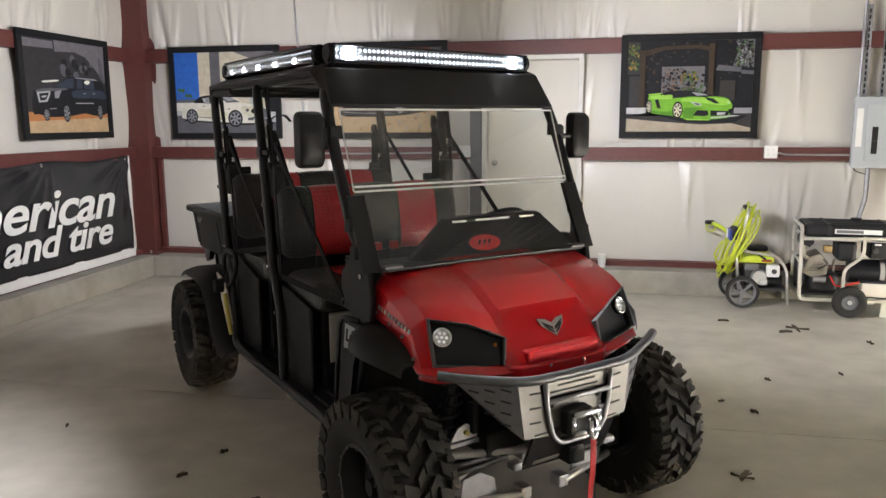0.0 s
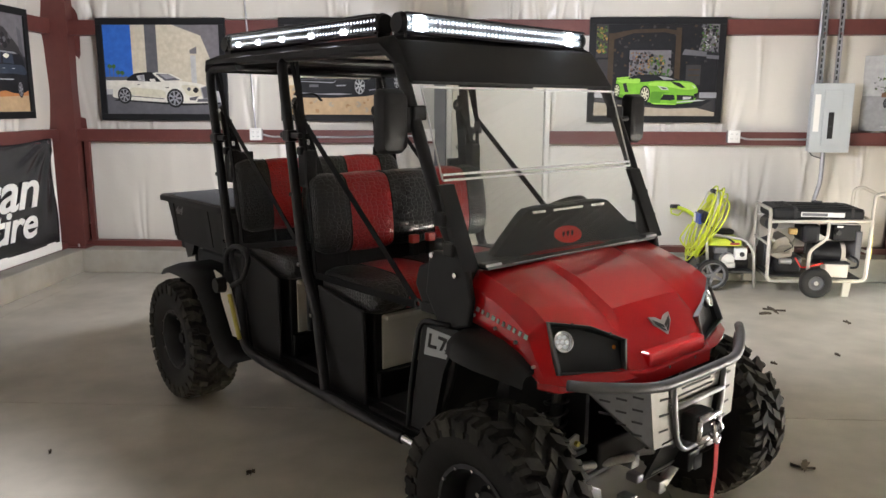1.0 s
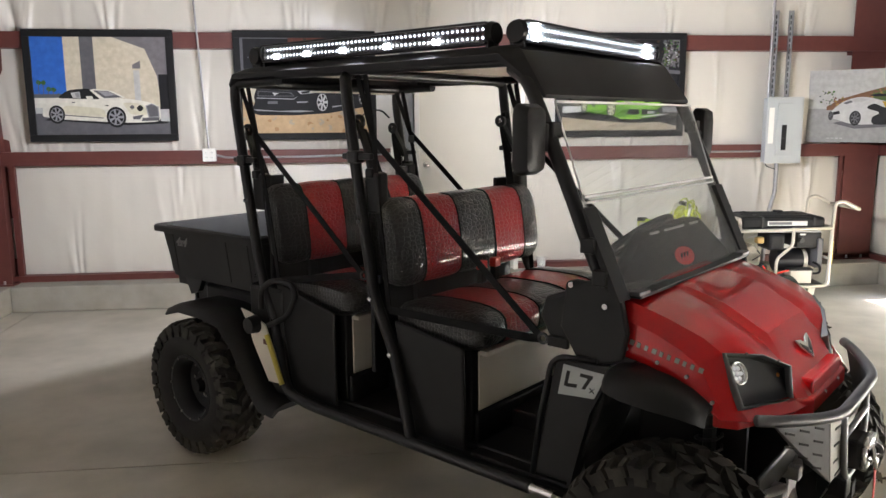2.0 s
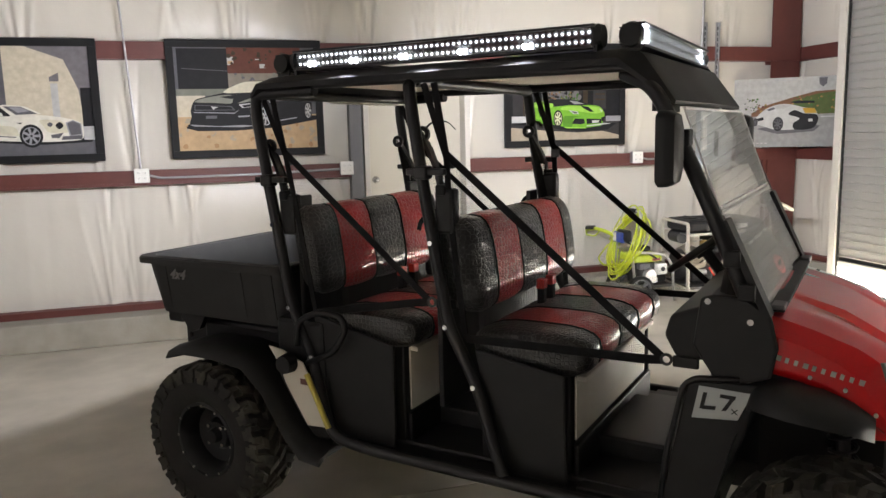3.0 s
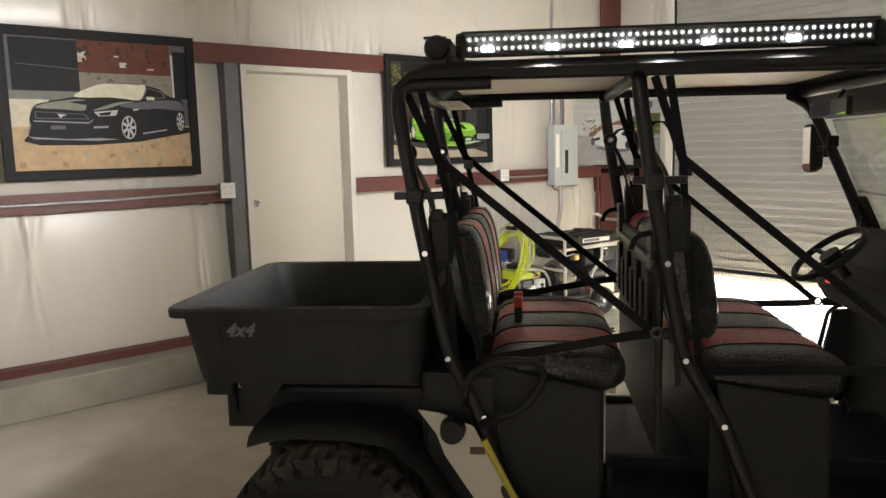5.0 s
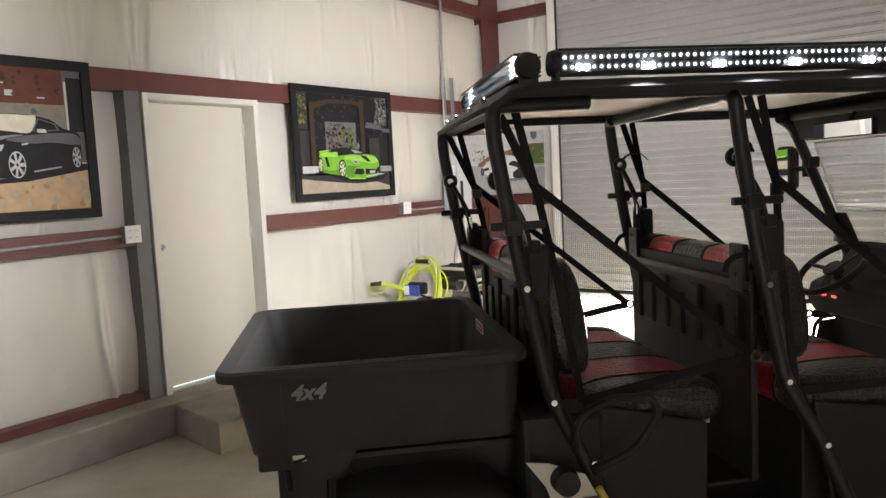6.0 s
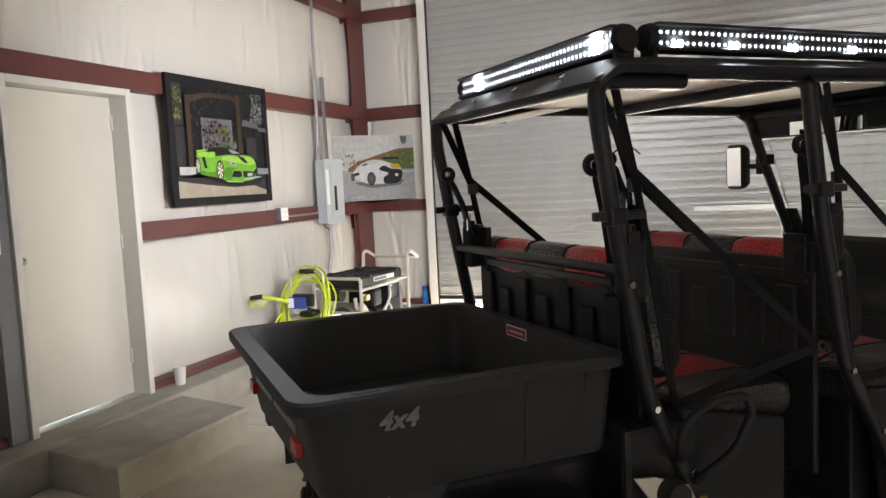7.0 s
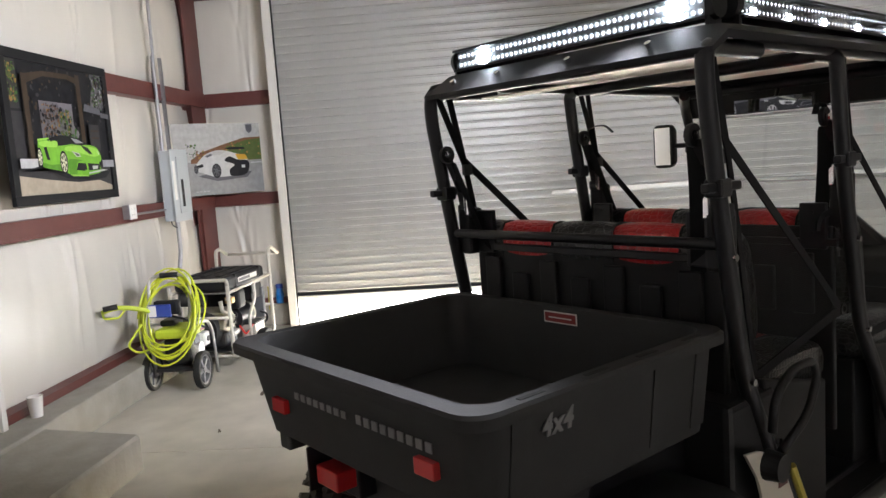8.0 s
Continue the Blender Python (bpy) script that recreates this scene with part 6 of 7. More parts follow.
P_COUPE += [
    ("dark", [(0.055, 0.221), (0.134, 0.190), (0.404, 0.187), (0.674, 0.208), (0.999, 0.282), (1.000, 0.325), (0.384, 0.343), (0.071, 0.256)]),
    ("~dark", [(0.093, 0.394), (0.126, 0.490), (0.207, 0.524), (0.329, 0.559), (0.369, 0.567), (0.438, 0.642), (0.532, 0.670), (0.664, 0.675), (0.743, 0.664), (0.821, 0.637), (0.873, 0.585), (0.958, 0.550), (0.969, 0.464), (0.962, 0.325), (0.932, 0.277), (0.865, 0.304), (0.703, 0.265), (0.648, 0.230), (0.567, 0.213), (0.283, 0.208), (0.130, 0.230), (0.082, 0.256), (0.096, 0.334)]),
    ("~cream", [(0.329, 0.562), (0.452, 0.652), (0.558, 0.670), (0.697, 0.668), (0.740, 0.657), (0.706, 0.550), (0.607, 0.554), (0.528, 0.562)]),
    ("~sheen", [(0.131, 0.471), (0.166, 0.503), (0.328, 0.540), (0.420, 0.529), (0.395, 0.498), (0.377, 0.455), (0.257, 0.464)]),
    ("~sheen", [(0.430, 0.460), (0.566, 0.522), (0.672, 0.531), (0.589, 0.509), (0.500, 0.469)]),
    ("~shade", [(0.578, 0.498), (0.712, 0.533), (0.872, 0.550), (0.951, 0.533), (0.963, 0.464), (0.817, 0.481), (0.710, 0.472)]),
    ("dark", [(0.313, 0.521), (0.420, 0.533), (0.567, 0.559), (0.399, 0.510)]),
    ("shade", [(0.713, 0.559), (0.748, 0.651), (0.840, 0.614), (0.859, 0.567), (0.779, 0.559)]),
    ("dark", [(0.724, 0.564), (0.753, 0.642), (0.831, 0.609), (0.846, 0.571)]),
    ("cream", [(0.740, 0.574), (0.784, 0.574), (0.790, 0.550), (0.742, 0.548)]),
    ("steel", [(0.112, 0.377), (0.399, 0.365), (0.435, 0.394), (0.419, 0.374), (0.398, 0.355), (0.112, 0.369)]),
    ("shade", [(0.123, 0.446), (0.382, 0.429), (0.407, 0.389), (0.120, 0.391)]),
    ("dark", [(0.128, 0.441), (0.375, 0.424), (0.398, 0.394), (0.125, 0.398)]),
    ("pale", [(0.432, 0.446), (0.570, 0.464), (0.555, 0.420), (0.457, 0.412)]),
    ("dark", [(0.456, 0.436), (0.529, 0.450), (0.522, 0.422), (0.468, 0.417)]),
    ("pale", [(0.235, 0.429), (0.288, 0.422), (0.261, 0.408), (0.253, 0.394), (0.244, 0.412)]),
    ("shade", [(0.195, 0.310), (0.273, 0.310), (0.274, 0.339), (0.197, 0.339)]),
    ("steel", [(0.424, 0.334), (0.511, 0.337), (0.504, 0.322), (0.426, 0.318)]),
    ("steel", [(0.078, 0.256), (0.285, 0.235), (0.447, 0.242), (0.567, 0.232), (0.446, 0.220), (0.110, 0.237)]),
    ("pale", [(0.655, 0.470), (0.690, 0.478), (0.688, 0.466), (0.657, 0.460)]),
    ("dark", [(0.300, 0.520), (0.420, 0.540), (0.490, 0.515), (0.380, 0.500)]),
    ("steel", [(0.704, 0.282), (0.852, 0.311), (0.854, 0.301), (0.706, 0.270)]),
]
P_COUPE += wheel_flat(0.625, 0.325, 0.088, ASP, 0.62, "pale") + wheel_flat(0.940, 0.375, 0.070, ASP, 0.42, "pale")
# green sports car under a timber gate
P_GREEN = [("beige", rect(0, 0, 1, 0.22)), ("night", [(0, 0.15), (0.3, 0.11), (0.6, 0.08), (0.85, 0.09), (1, 0.04), (1, 0.3), (0, 0.3)]), ("dark", rect(0, 0.24, 1, 1)), ("night", rect(0.02, 0.28, 0.14, 0.62)), ("dusk", rect(0.28, 0.36, 0.62, 0.72))]
P_GREEN += [("night", rect(0, 0.64, 0.10, 1.0)), ("dusk", [(0.84, 0.72), (0.9, 1), (1, 1), (1, 0.70)])]
P_GREEN += foliage(0.01, 0.68, 0.09, 0.97, 110, ("tree", "leaf", "leaf", "dark", "autumn"), 3, 0.010) + foliage(0.86, 0.70, 0.99, 0.99, 150, ("tree", "leaf", "dark", "pale", "shade", "night"), 4, 0.010)
P_GREEN += foliage(0.29, 0.44, 0.45, 0.70, 150, ("dusk", "hill", "autumn", "shade", "wood", "night"), 5, 0.010) + foliage(0.44, 0.42, 0.57, 0.66, 150, ("tree", "leaf", "leaf", "autumn", "dark", "shade"), 6, 0.011) + foliage(0.56, 0.42, 0.63, 0.55, 14, ("tree", "dusk"), 7)
P_GREEN += foliage(0.12, 0.26, 0.99, 0.98, 190, ("dark", "dark", "night", "dark", "wood"), 51, 0.013)
P_GREEN += [("wood", rect(0.10, 0.25, 0.145, 0.90)), ("wood", rect(0.645, 0.36, 0.69, 0.96)), ("wood", [(0.14, 0.83), (0.30, 0.90), (0.55, 0.91), (0.66, 0.88), (0.66, 0.93), (0.55, 0.95), (0.30, 0.94), (0.14, 0.90)]), ("shade", [(0.70, 0.67), (0.9, 0.65), (0.9, 0.70), (0.72, 0.73)]), ("shade", [(0.9, 0.63), (1, 0.62), (1, 0.66), (0.9, 0.67)]), ("night", rect(0.74, 0.34, 0.86, 0.56)), ("wood", rect(0.76, 0.5, 0.85, 0.515)), ("wood", rect(0.76, 0.44, 0.85, 0.455)), ("pale", rect(0, 0.20, 0.16, 0.27)), ("steel", rect(0.86, 0.2, 1, 0.26))]
P_GREEN += [
    ("dark", [(0.004, 0.178), (0.171, 0.214), (0.424, 0.117), (0.674, 0.093), (0.879, 0.107), (0.964, 0.178), (0.759, 0.178), (0.376, 0.218)]),
    ("~green", [(0.175, 0.319), (0.182, 0.404), (0.230, 0.416), (0.289, 0.420), (0.371, 0.376), (0.437, 0.376), (0.517, 0.388), (0.620, 0.384), (0.723, 0.384), (0.796, 0.368), (0.835, 0.319), (0.847, 0.269), (0.834, 0.208), (0.819, 0.158), (0.760, 0.143), (0.673, 0.133), (0.555, 0.137), (0.467, 0.149), (0.378, 0.174), (0.275, 0.194), (0.208, 0.208), (0.177, 0.259)]),
    ("~green_low", [(0.213, 0.206), (0.378, 0.178), (0.373, 0.226), (0.288, 0.224), (0.214, 0.238)]),
    ("~green_low", [(0.467, 0.149), (0.540, 0.141), (0.559, 0.238), (0.624, 0.255), (0.521, 0.269), (0.466, 0.255)]),
    ("~green_lit", [(0.445, 0.360), (0.518, 0.376), (0.620, 0.376), (0.789, 0.360), (0.831, 0.309), (0.755, 0.289), (0.593, 0.319), (0.519, 0.327), (0.449, 0.335)]),
    ("~green_lit", [(0.194, 0.396), (0.289, 0.408), (0.366, 0.364), (0.284, 0.360), (0.203, 0.368)]),
    ("dark", [(0.289, 0.416), (0.317, 0.440), (0.412, 0.457), (0.515, 0.451), (0.618, 0.430), (0.693, 0.396), (0.635, 0.380), (0.517, 0.388), (0.437, 0.376), (0.371, 0.372)]),
    ("steel", [(0.518, 0.438), (0.589, 0.428), (0.656, 0.400), (0.564, 0.396)]),
    ("dark", [(0.620, 0.382), (0.697, 0.364), (0.747, 0.309), (0.711, 0.309), (0.651, 0.347)]),
    ("dark", [(0.229, 0.356), (0.257, 0.364), (0.281, 0.259), (0.250, 0.263)]),
    ("~green_lit", [(0.314, 0.406), (0.367, 0.406), (0.365, 0.368), (0.324, 0.372)]),
    ("pale", [(0.512, 0.333), (0.593, 0.315), (0.606, 0.287), (0.557, 0.287)]),
    ("shade", [(0.534, 0.323), (0.587, 0.309), (0.594, 0.293), (0.562, 0.293)]),
    ("pale", [(0.797, 0.343), (0.825, 0.319), (0.821, 0.303)]),
    ("dark", [(0.542, 0.178), (0.569, 0.238), (0.655, 0.232), (0.664, 0.182), (0.627, 0.170)]),
    ("dark", [(0.677, 0.234), (0.816, 0.226), (0.818, 0.178), (0.679, 0.172)]),
    ("pale", [(0.729, 0.212), (0.799, 0.212), (0.788, 0.186), (0.730, 0.182)]),
    ("dark", [(0.816, 0.242), (0.844, 0.255), (0.839, 0.208), (0.820, 0.194)]),
    ("green_lit", [(0.467, 0.145), (0.673, 0.133), (0.673, 0.123), (0.497, 0.129)]),
    ("pale", [(0.679, 0.156), (0.847, 0.180), (0.913, 0.174), (0.848, 0.164), (0.680, 0.145)]),
    ("green_lit", [(0.176, 0.418), (0.281, 0.432), (0.296, 0.420), (0.179, 0.406)]),
    ("dark", [(0.270, 0.416), (0.313, 0.436), (0.282, 0.404)]),
]
P_GREEN += wheel_flat(0.184, 0.280, 0.056, ASP, 0.45, "cream") + wheel_flat(0.415, 0.240, 0.070, ASP, 0.60, "cream")
# black off-road car at dusk
P_SUV = [("sand", rect(0, 0, 1, 0.24)), ("orange", rect(0, 0.12, 1, 0.23)), ("sand", [(0, 0.04), (1, 0.08), (1, 0.17), (0, 0.12)]), ("night", rect(0, 0.22, 1, 1))]
P_SUV += foliage(0.45, 0.50, 0.85, 0.80, 40, ("night", "shade", "dark"), 41, 0.04)
P_SUV += [
    ("dusk", [(0.365, 1.000), (1.000, 1.000), (0.994, 0.565), (0.892, 0.701), (0.748, 0.852), (0.611, 0.896), (0.368, 0.876)]),
    ("shade", [(0.912, 0.879), (0.957, 0.842), (0.978, 0.563), (0.924, 0.644)]),
    ("dusk", [(0.000, 0.986), (0.348, 0.983), (0.351, 0.905), (0.000, 0.896)]),
    ("~dark", [(0.064, 0.214), (0.079, 0.417), (0.124, 0.461), (0.323, 0.489), (0.479, 0.599), (0.597, 0.624), (0.853, 0.620), (0.944, 0.582), (0.974, 0.498), (1.000, 0.370), (1.000, 0.239), (0.924, 0.194), (0.807, 0.191), (0.692, 0.214), (0.528, 0.186), (0.388, 0.173), (0.248, 0.171), (0.133, 0.197)]),
    ("~shade", [(0.123, 0.457), (0.329, 0.484), (0.497, 0.485), (0.407, 0.459), (0.239, 0.445), (0.134, 0.428)]),
    ("~navy", [(0.566, 0.469), (0.846, 0.484), (0.962, 0.475), (0.985, 0.390), (0.818, 0.392), (0.562, 0.388)]),
    ("navy", [(0.339, 0.498), (0.484, 0.592), (0.573, 0.605), (0.572, 0.494), (0.427, 0.488)]),
    ("navy", [(0.602, 0.492), (0.614, 0.595), (0.689, 0.599), (0.679, 0.493)]),
    ("navy", [(0.702, 0.495), (0.707, 0.601), (0.828, 0.601), (0.839, 0.492)]),
    ("steel", [(0.597, 0.618), (0.852, 0.616), (0.898, 0.595), (0.596, 0.605)]),
    ("~glare", [(0.706, 0.566), (0.747, 0.594), (0.785, 0.576), (0.751, 0.544)]),
    ("~glare", [(0.198, 0.553), (0.362, 0.574), (0.375, 0.559), (0.220, 0.536)]),
    ("pale", [(0.122, 0.431), (0.277, 0.451), (0.275, 0.416), (0.233, 0.333), (0.140, 0.320)]),
    ("dark", [(0.145, 0.417), (0.257, 0.431), (0.251, 0.407), (0.220, 0.352), (0.155, 0.342)]),
    ("pale", [(0.167, 0.391), (0.237, 0.403), (0.212, 0.378), (0.180, 0.373)]),
    ("steel", [(0.327, 0.446), (0.412, 0.467), (0.371, 0.378), (0.324, 0.372)]),
    ("pale", [(0.577, 0.332), (0.815, 0.339), (0.814, 0.328), (0.577, 0.322)]),
    ("steel", [(0.253, 0.261), (0.337, 0.268), (0.336, 0.258), (0.252, 0.252)]),
    ("pale", [(0.686, 0.444), (0.718, 0.444), (0.718, 0.438), (0.685, 0.438)]),
    ("pale", [(0.811, 0.448), (0.844, 0.448), (0.844, 0.442), (0.811, 0.442)]),
]
P_SUV += wheel_flat(0.215, 0.195, 0.050, ASP, 0.75) + wheel_flat(0.455, 0.215, 0.075, ASP, 0.60) + wheel_flat(0.895, 0.235, 0.068, ASP, 0.52)
# pale sports car on a road
P_PALE = [("fog", rect(0, 0.42, 1, 1)), ("road", rect(0, 0, 1, 0.47)), ("hill", [(0.18, 0.50), (0.30, 0.60), (0.55, 0.70), (0.80, 0.79), (1, 0.80), (1, 0.47), (0.18, 0.45)]), ("leaf", [(0.58, 0.66), (0.82, 0.755), (1, 0.78), (1, 0.47), (0.62, 0.47)])]
P_PALE += foliage(0.24, 0.50, 0.60, 0.62, 60, ("hill", "brick", "autumn", "leaf"), 31, 0.012) + foliage(0.60, 0.50, 0.99, 0.72, 90, ("leaf", "tree", "leaf", "autumn"), 32, 0.012) + foliage(0.10, 0.52, 0.24, 0.72, 24, ("tree", "leaf", "shade"), 33, 0.010)
P_PALE += [("pale", rect(0.86, 0.42, 1, 0.435)), ("shade", [(0.24, 0.27), (0.45, 0.19), (0.80, 0.22), (0.86, 0.30), (0.5, 0.34)]),
           ("~pale", [(0.21, 0.36), (0.24, 0.45), (0.33, 0.56), (0.46, 0.62), (0.58, 0.61), (0.68, 0.57), (0.80, 0.53), (0.83, 0.44), (0.82, 0.31), (0.70, 0.26), (0.45, 0.25), (0.30, 0.31)]),
           ("fog", [(0.36, 0.57), (0.46, 0.61), (0.57, 0.60), (0.50, 0.55)]), ("shade", [(0.33, 0.545), (0.40, 0.580), (0.42, 0.555), (0.36, 0.525)]),
           ("~dark", [(0.55, 0.47), (0.61, 0.53), (0.70, 0.48), (0.82, 0.46), (0.835, 0.36), (0.78, 0.26), (0.62, 0.25), (0.60, 0.34), (0.66, 0.41)]), ("gold", [(0.68, 0.56), (0.80, 0.55), (0.825, 0.48), (0.71, 0.48)]), ("dark", [(0.56, 0.645), (0.64, 0.665), (0.79, 0.655), (0.80, 0.625), (0.62, 0.625)]),
           ("dark", [(0.24, 0.42), (0.30, 0.44), (0.31, 0.40), (0.25, 0.38)]), ("pale", rect(0.745, 0.36, 0.785, 0.40)), ("shade", [(0.83, 0.98), (0.91, 0.98), (0.905, 0.89), (0.87, 0.85), (0.835, 0.89)])]
P_PALE += wheel_flat(0.45, 0.335, 0.075, ASP, 0.7, "shade") + wheel_flat(0.225, 0.37, 0.045, ASP, 0.5, "shade") + [("fog", rect(0.20 + 0.04 * i, 0.05, 0.228 + 0.04 * i, 0.065)) for i in range(4)]


W = 1.272
def back_picture(x0, layers, label):
    m = Matrix.Translation((x0 + W / 2, 7.645, 1.9945)) @ Matrix.Rotation(math.pi, 4, "Z")
    # the print is drawn from the viewer's left to right, so its plane is turned round
    return picture("framed_picture", m, W, 0.973, [(k, [(1 - u, v) for u, v in p]) for k, p in layers], label)


back_picture(-4.42, P_WHITE, "black-framed photo print of a white convertible on the wall")
back_picture(-2.627, P_COUPE, "black-framed photo print of a black coupe on sand")
back_picture(0.347, P_GREEN, "black-framed photo print of a green sports car")
m = Matrix.Translation((-4.815, 6.478, 2.015)) @ Matrix.Rotation(radians(-90), 4, "Z")
picture("framed_picture", m, 1.262, 0.967, [(k, [(1 - u, v) for u, v in p]) for k, p in P_SUV], "black-framed photo print of a black off-road car")
p0, p1 = Vector((2.972, 7.735, 0)), Vector((3.69, 7.105, 0))
ang = math.atan2(p1.y - p0.y, p1.x - p0.x) + math.pi
picture("poster", Matrix.Translation(((p0.x + p1.x) / 2, (p0.y + p1.y) / 2, 1.785)) @ Matrix.Rotation(ang, 4, "Z"), (p1 - p0).length, 0.70, [(k, [(1 - u, v) for u, v in p]) for k, p in P_PALE], "unframed poster of a pale sports car set across the corner", framed=False)

# banner on the left wall, hung with slack folds
ban = thing("banner")
tagged(ban, "black vinyl banner with slanted white lettering, pinned to the wall", "banner")
BY0, BY1, BZ0, BZ1 = 3.60, 7.33, 0.33, 1.335


def fan_folds(u, v):
    """Slack creases that fan out from the pinned upper corners."""
    d = 0.0
    for cu in (1.0, 0.66):
        du, dv = cu - u, 1.03 - v
        r = math.hypot(du * 3.7, dv)
        if 0.02 < r < 1.1 and du > -0.02:
            d += 0.016 * (1 - r / 1.1) * min(1.0, r * 4) * math.sin(17 * math.atan2(dv, du * 3.7 + 0.05))
    return d


def banner_place(y, z):
    u, v = (y - BY0) / (BY1 - BY0), (z - BZ0) / (BZ1 - BZ0)
    return -4.80 + 0.012 * math.sin(u * 9 + v * 3) * v + 0.014 * max(0, v - 0.55) * math.sin(u * 46 + 5 * v) + 0.006 * math.sin(u * 31 + v * 9) + fan_folds(u, v)


bm = bmesh.new()
ny, nz = 120, 30
rows = []
for j in range(nz + 1):
    v = j / nz
    rows.append([(banner_place(BY0 + (BY1 - BY0) * i / ny, BZ0 + (BZ1 - BZ0) * v), BY0 + (BY1 - BY0) * i / ny, BZ0 + (BZ1 - BZ0) * v - 0.03 * math.sin(math.pi * i / ny * 3) ** 2 * v) for i in range(ny + 1)])
ring_skin(bm, rows, closed=False)
cloth = part("banner_cloth", bm, BLACK_VINYL, ban, smooth=True)
cloth.modifiers.new("thickness", "SOLIDIFY").thickness = 0.002
part("banner_margin", box((-4.806, BY0, BZ0 - 0.085), (-4.803, BY1 + 0.03, BZ0 + 0.01)), BANNER_WHITE, ban)
part("banner_margin", box((-4.8065, BY1 - 0.005, BZ0 - 0.085), (-4.8035, BY1 + 0.035, BZ1)), BANNER_WHITE, ban)
face_room = Matrix(((0, 0, 1, 0), (1, 0, 0, 0), (0, 1, 0, 0), (0, 0, 0, 1)))
for body, size, y, z, stretch in (("American", 0.50, 4.50, 0.735, 1.33), ("l and tire", 0.39, 5.20, 0.465, 1.28)):
    t = lettering("banner_lettering", body, size, Matrix.Translation((-4.782, y, z)) @ face_room @ Matrix.Diagonal((stretch, 1, 1, 1)), BANNER_WHITE, ban, "slanted white lettering", 0.002, 0.30, 0.96, 0.008)
for y in (BY0 + 0.05, 4.8, 6.0, BY1 - 0.05):
    part("grommet", lathe([(0.008, -0.002), (0.016, -0.002), (0.016, 0.003), (0.008, 0.003)], (banner_place(y, BZ1 - 0.03) + 0.003, y, BZ1 - 0.03), (1, 0, 0), 14, closed=True), CHROME, ban)

# electrical boxes, conduit and the breaker panel
def outlet(x, z=1.378):
    o = thing("outlet_box")
    tagged(o, "white surface socket box on the red rail", "socket")
    o.location = (x, 7.645, z)
    part("box_body", box((-0.056, -0.058, -0.056), (0.056, 0.0, 0.056), bevel=0.005), GREY_STEEL, o)
    part("face_plate", box((-0.058, -0.064, -0.058), (0.058, -0.058, 0.058), bevel=0.003), WHITE_PLASTIC, o)
    for u in (-0.024, 0.024):
        for v in (-0.022, 0.022):
            s = part("socket", box((u - 0.017, -0.067, v - 0.015), (u + 0.017, -0.064, v + 0.015), bevel=0.002), WHITE_PLASTIC, o)
            for q in (-0.006, 0.006):
                part("socket_slot", box((u + q - 0.0012, -0.0675, v - 0.004), (u + q + 0.0012, -0.067, v + 0.006)), CAVITY, s)
    return o


outlet(-2.878)
outlet(-1.173)
outlet(1.747)


def conduit(pts, r, label):
    c = tagged(part("conduit", tube(pts, r, 10, bend=0.05), GREY_STEEL, None, "", True, 40), label, "conduit")
    return c


conduit([(-2.885, 7.618, 1.43), (-2.93, 7.618, 2.40), (-2.99, 7.60, 3.6), (-2.99, 7.60, ZC)], 0.009, "thin galvanised conduit rising from a socket box")
conduit([(-2.82, 7.628, 1.375), (-2.74, 7.632, 1.352), (-2.0, 7.632, 1.352), (-1.23, 7.628, 1.37)], 0.010, "thin galvanised conduit along the red rail")
conduit([(1.803, 7.628, 1.375), (1.88, 7.632, 1.352), (2.30, 7.632, 1.352), (2.45, 7.63, 1.352)], 0.010, "thin galvanised conduit along the red rail")
panel = thing("breaker_panel")
tagged(panel, "grey steel electrical breaker panel with a closed door", "electrical panel")
soft(part("panel_body", box((2.45, 7.545, 1.245), (2.79, 7.645, 1.868)), PANEL_GREY, panel), 0.004)
soft(part("panel_cover", box((2.430, 7.532, 1.235), (2.805, 7.545, 1.878)), PANEL_GREY, panel), 0.003)
pd = soft(part("panel_door", box((2.535, 7.522, 1.305), (2.705, 7.5315, 1.815)), PANEL_GREY, panel), 0.003)
part("breaker_window", box((2.585, 7.5195, 1.365), (2.635, 7.5222, 1.61)), CAVITY, pd)
part("door_latch", box((2.585, 7.518, 1.475), (2.635, 7.5195, 1.485)), DARK_METAL, pd)
part("panel_label", box((2.452, 7.5295, 1.43), (2.505, 7.5318, 1.775)), WHITE_PAPER, panel)
for x in (2.505, 2.655):
    st = thing("strut_channel")
    tagged(st, "slotted galvanised strut channel above the panel", "strut")
    bm = box((x, 7.625, 1.87), (x + 0.006, 7.648, 2.70))
    box((x + 0.034, 7.625, 1.87), (x + 0.040, 7.648, 2.70), bm)
    box((x + 0.0061, 7.641, 1.87), (x + 0.0339, 7.648, 2.70), bm)
    part("channel", bm, GREY_STEEL, st)
    for i in range(14):
        part("slot", box((x + 0.013, 7.6395, 1.91 + i * 0.055), (x + 0.027, 7.6412, 1.945 + i * 0.055)), CAVITY, st)
conduit([(2.475, 7.61, 1.868), (2.475, 7.61, 2.5), (2.49, 7.60, 3.4), (2.49, 7.60, ZC)], 0.014, "galvanised conduit above the breaker panel")
conduit([(2.60, 7.60, 1.245), (2.60, 7.60, 0.95), (2.56, 7.62, 0.75), (2.55, 7.66, 0.24)], 0.020, "grey conduit below the breaker panel")
tagged(part("cable", tube([(2.47, 7.60, 1.245), (2.49, 7.60, 1.205), (2.55, 7.60, 1.185), (2.60, 7.60, 1.17)], 0.005, 6, bend=0.03), BLACK_PLASTIC, None, "", True), "thin black cable under the panel", "cable")

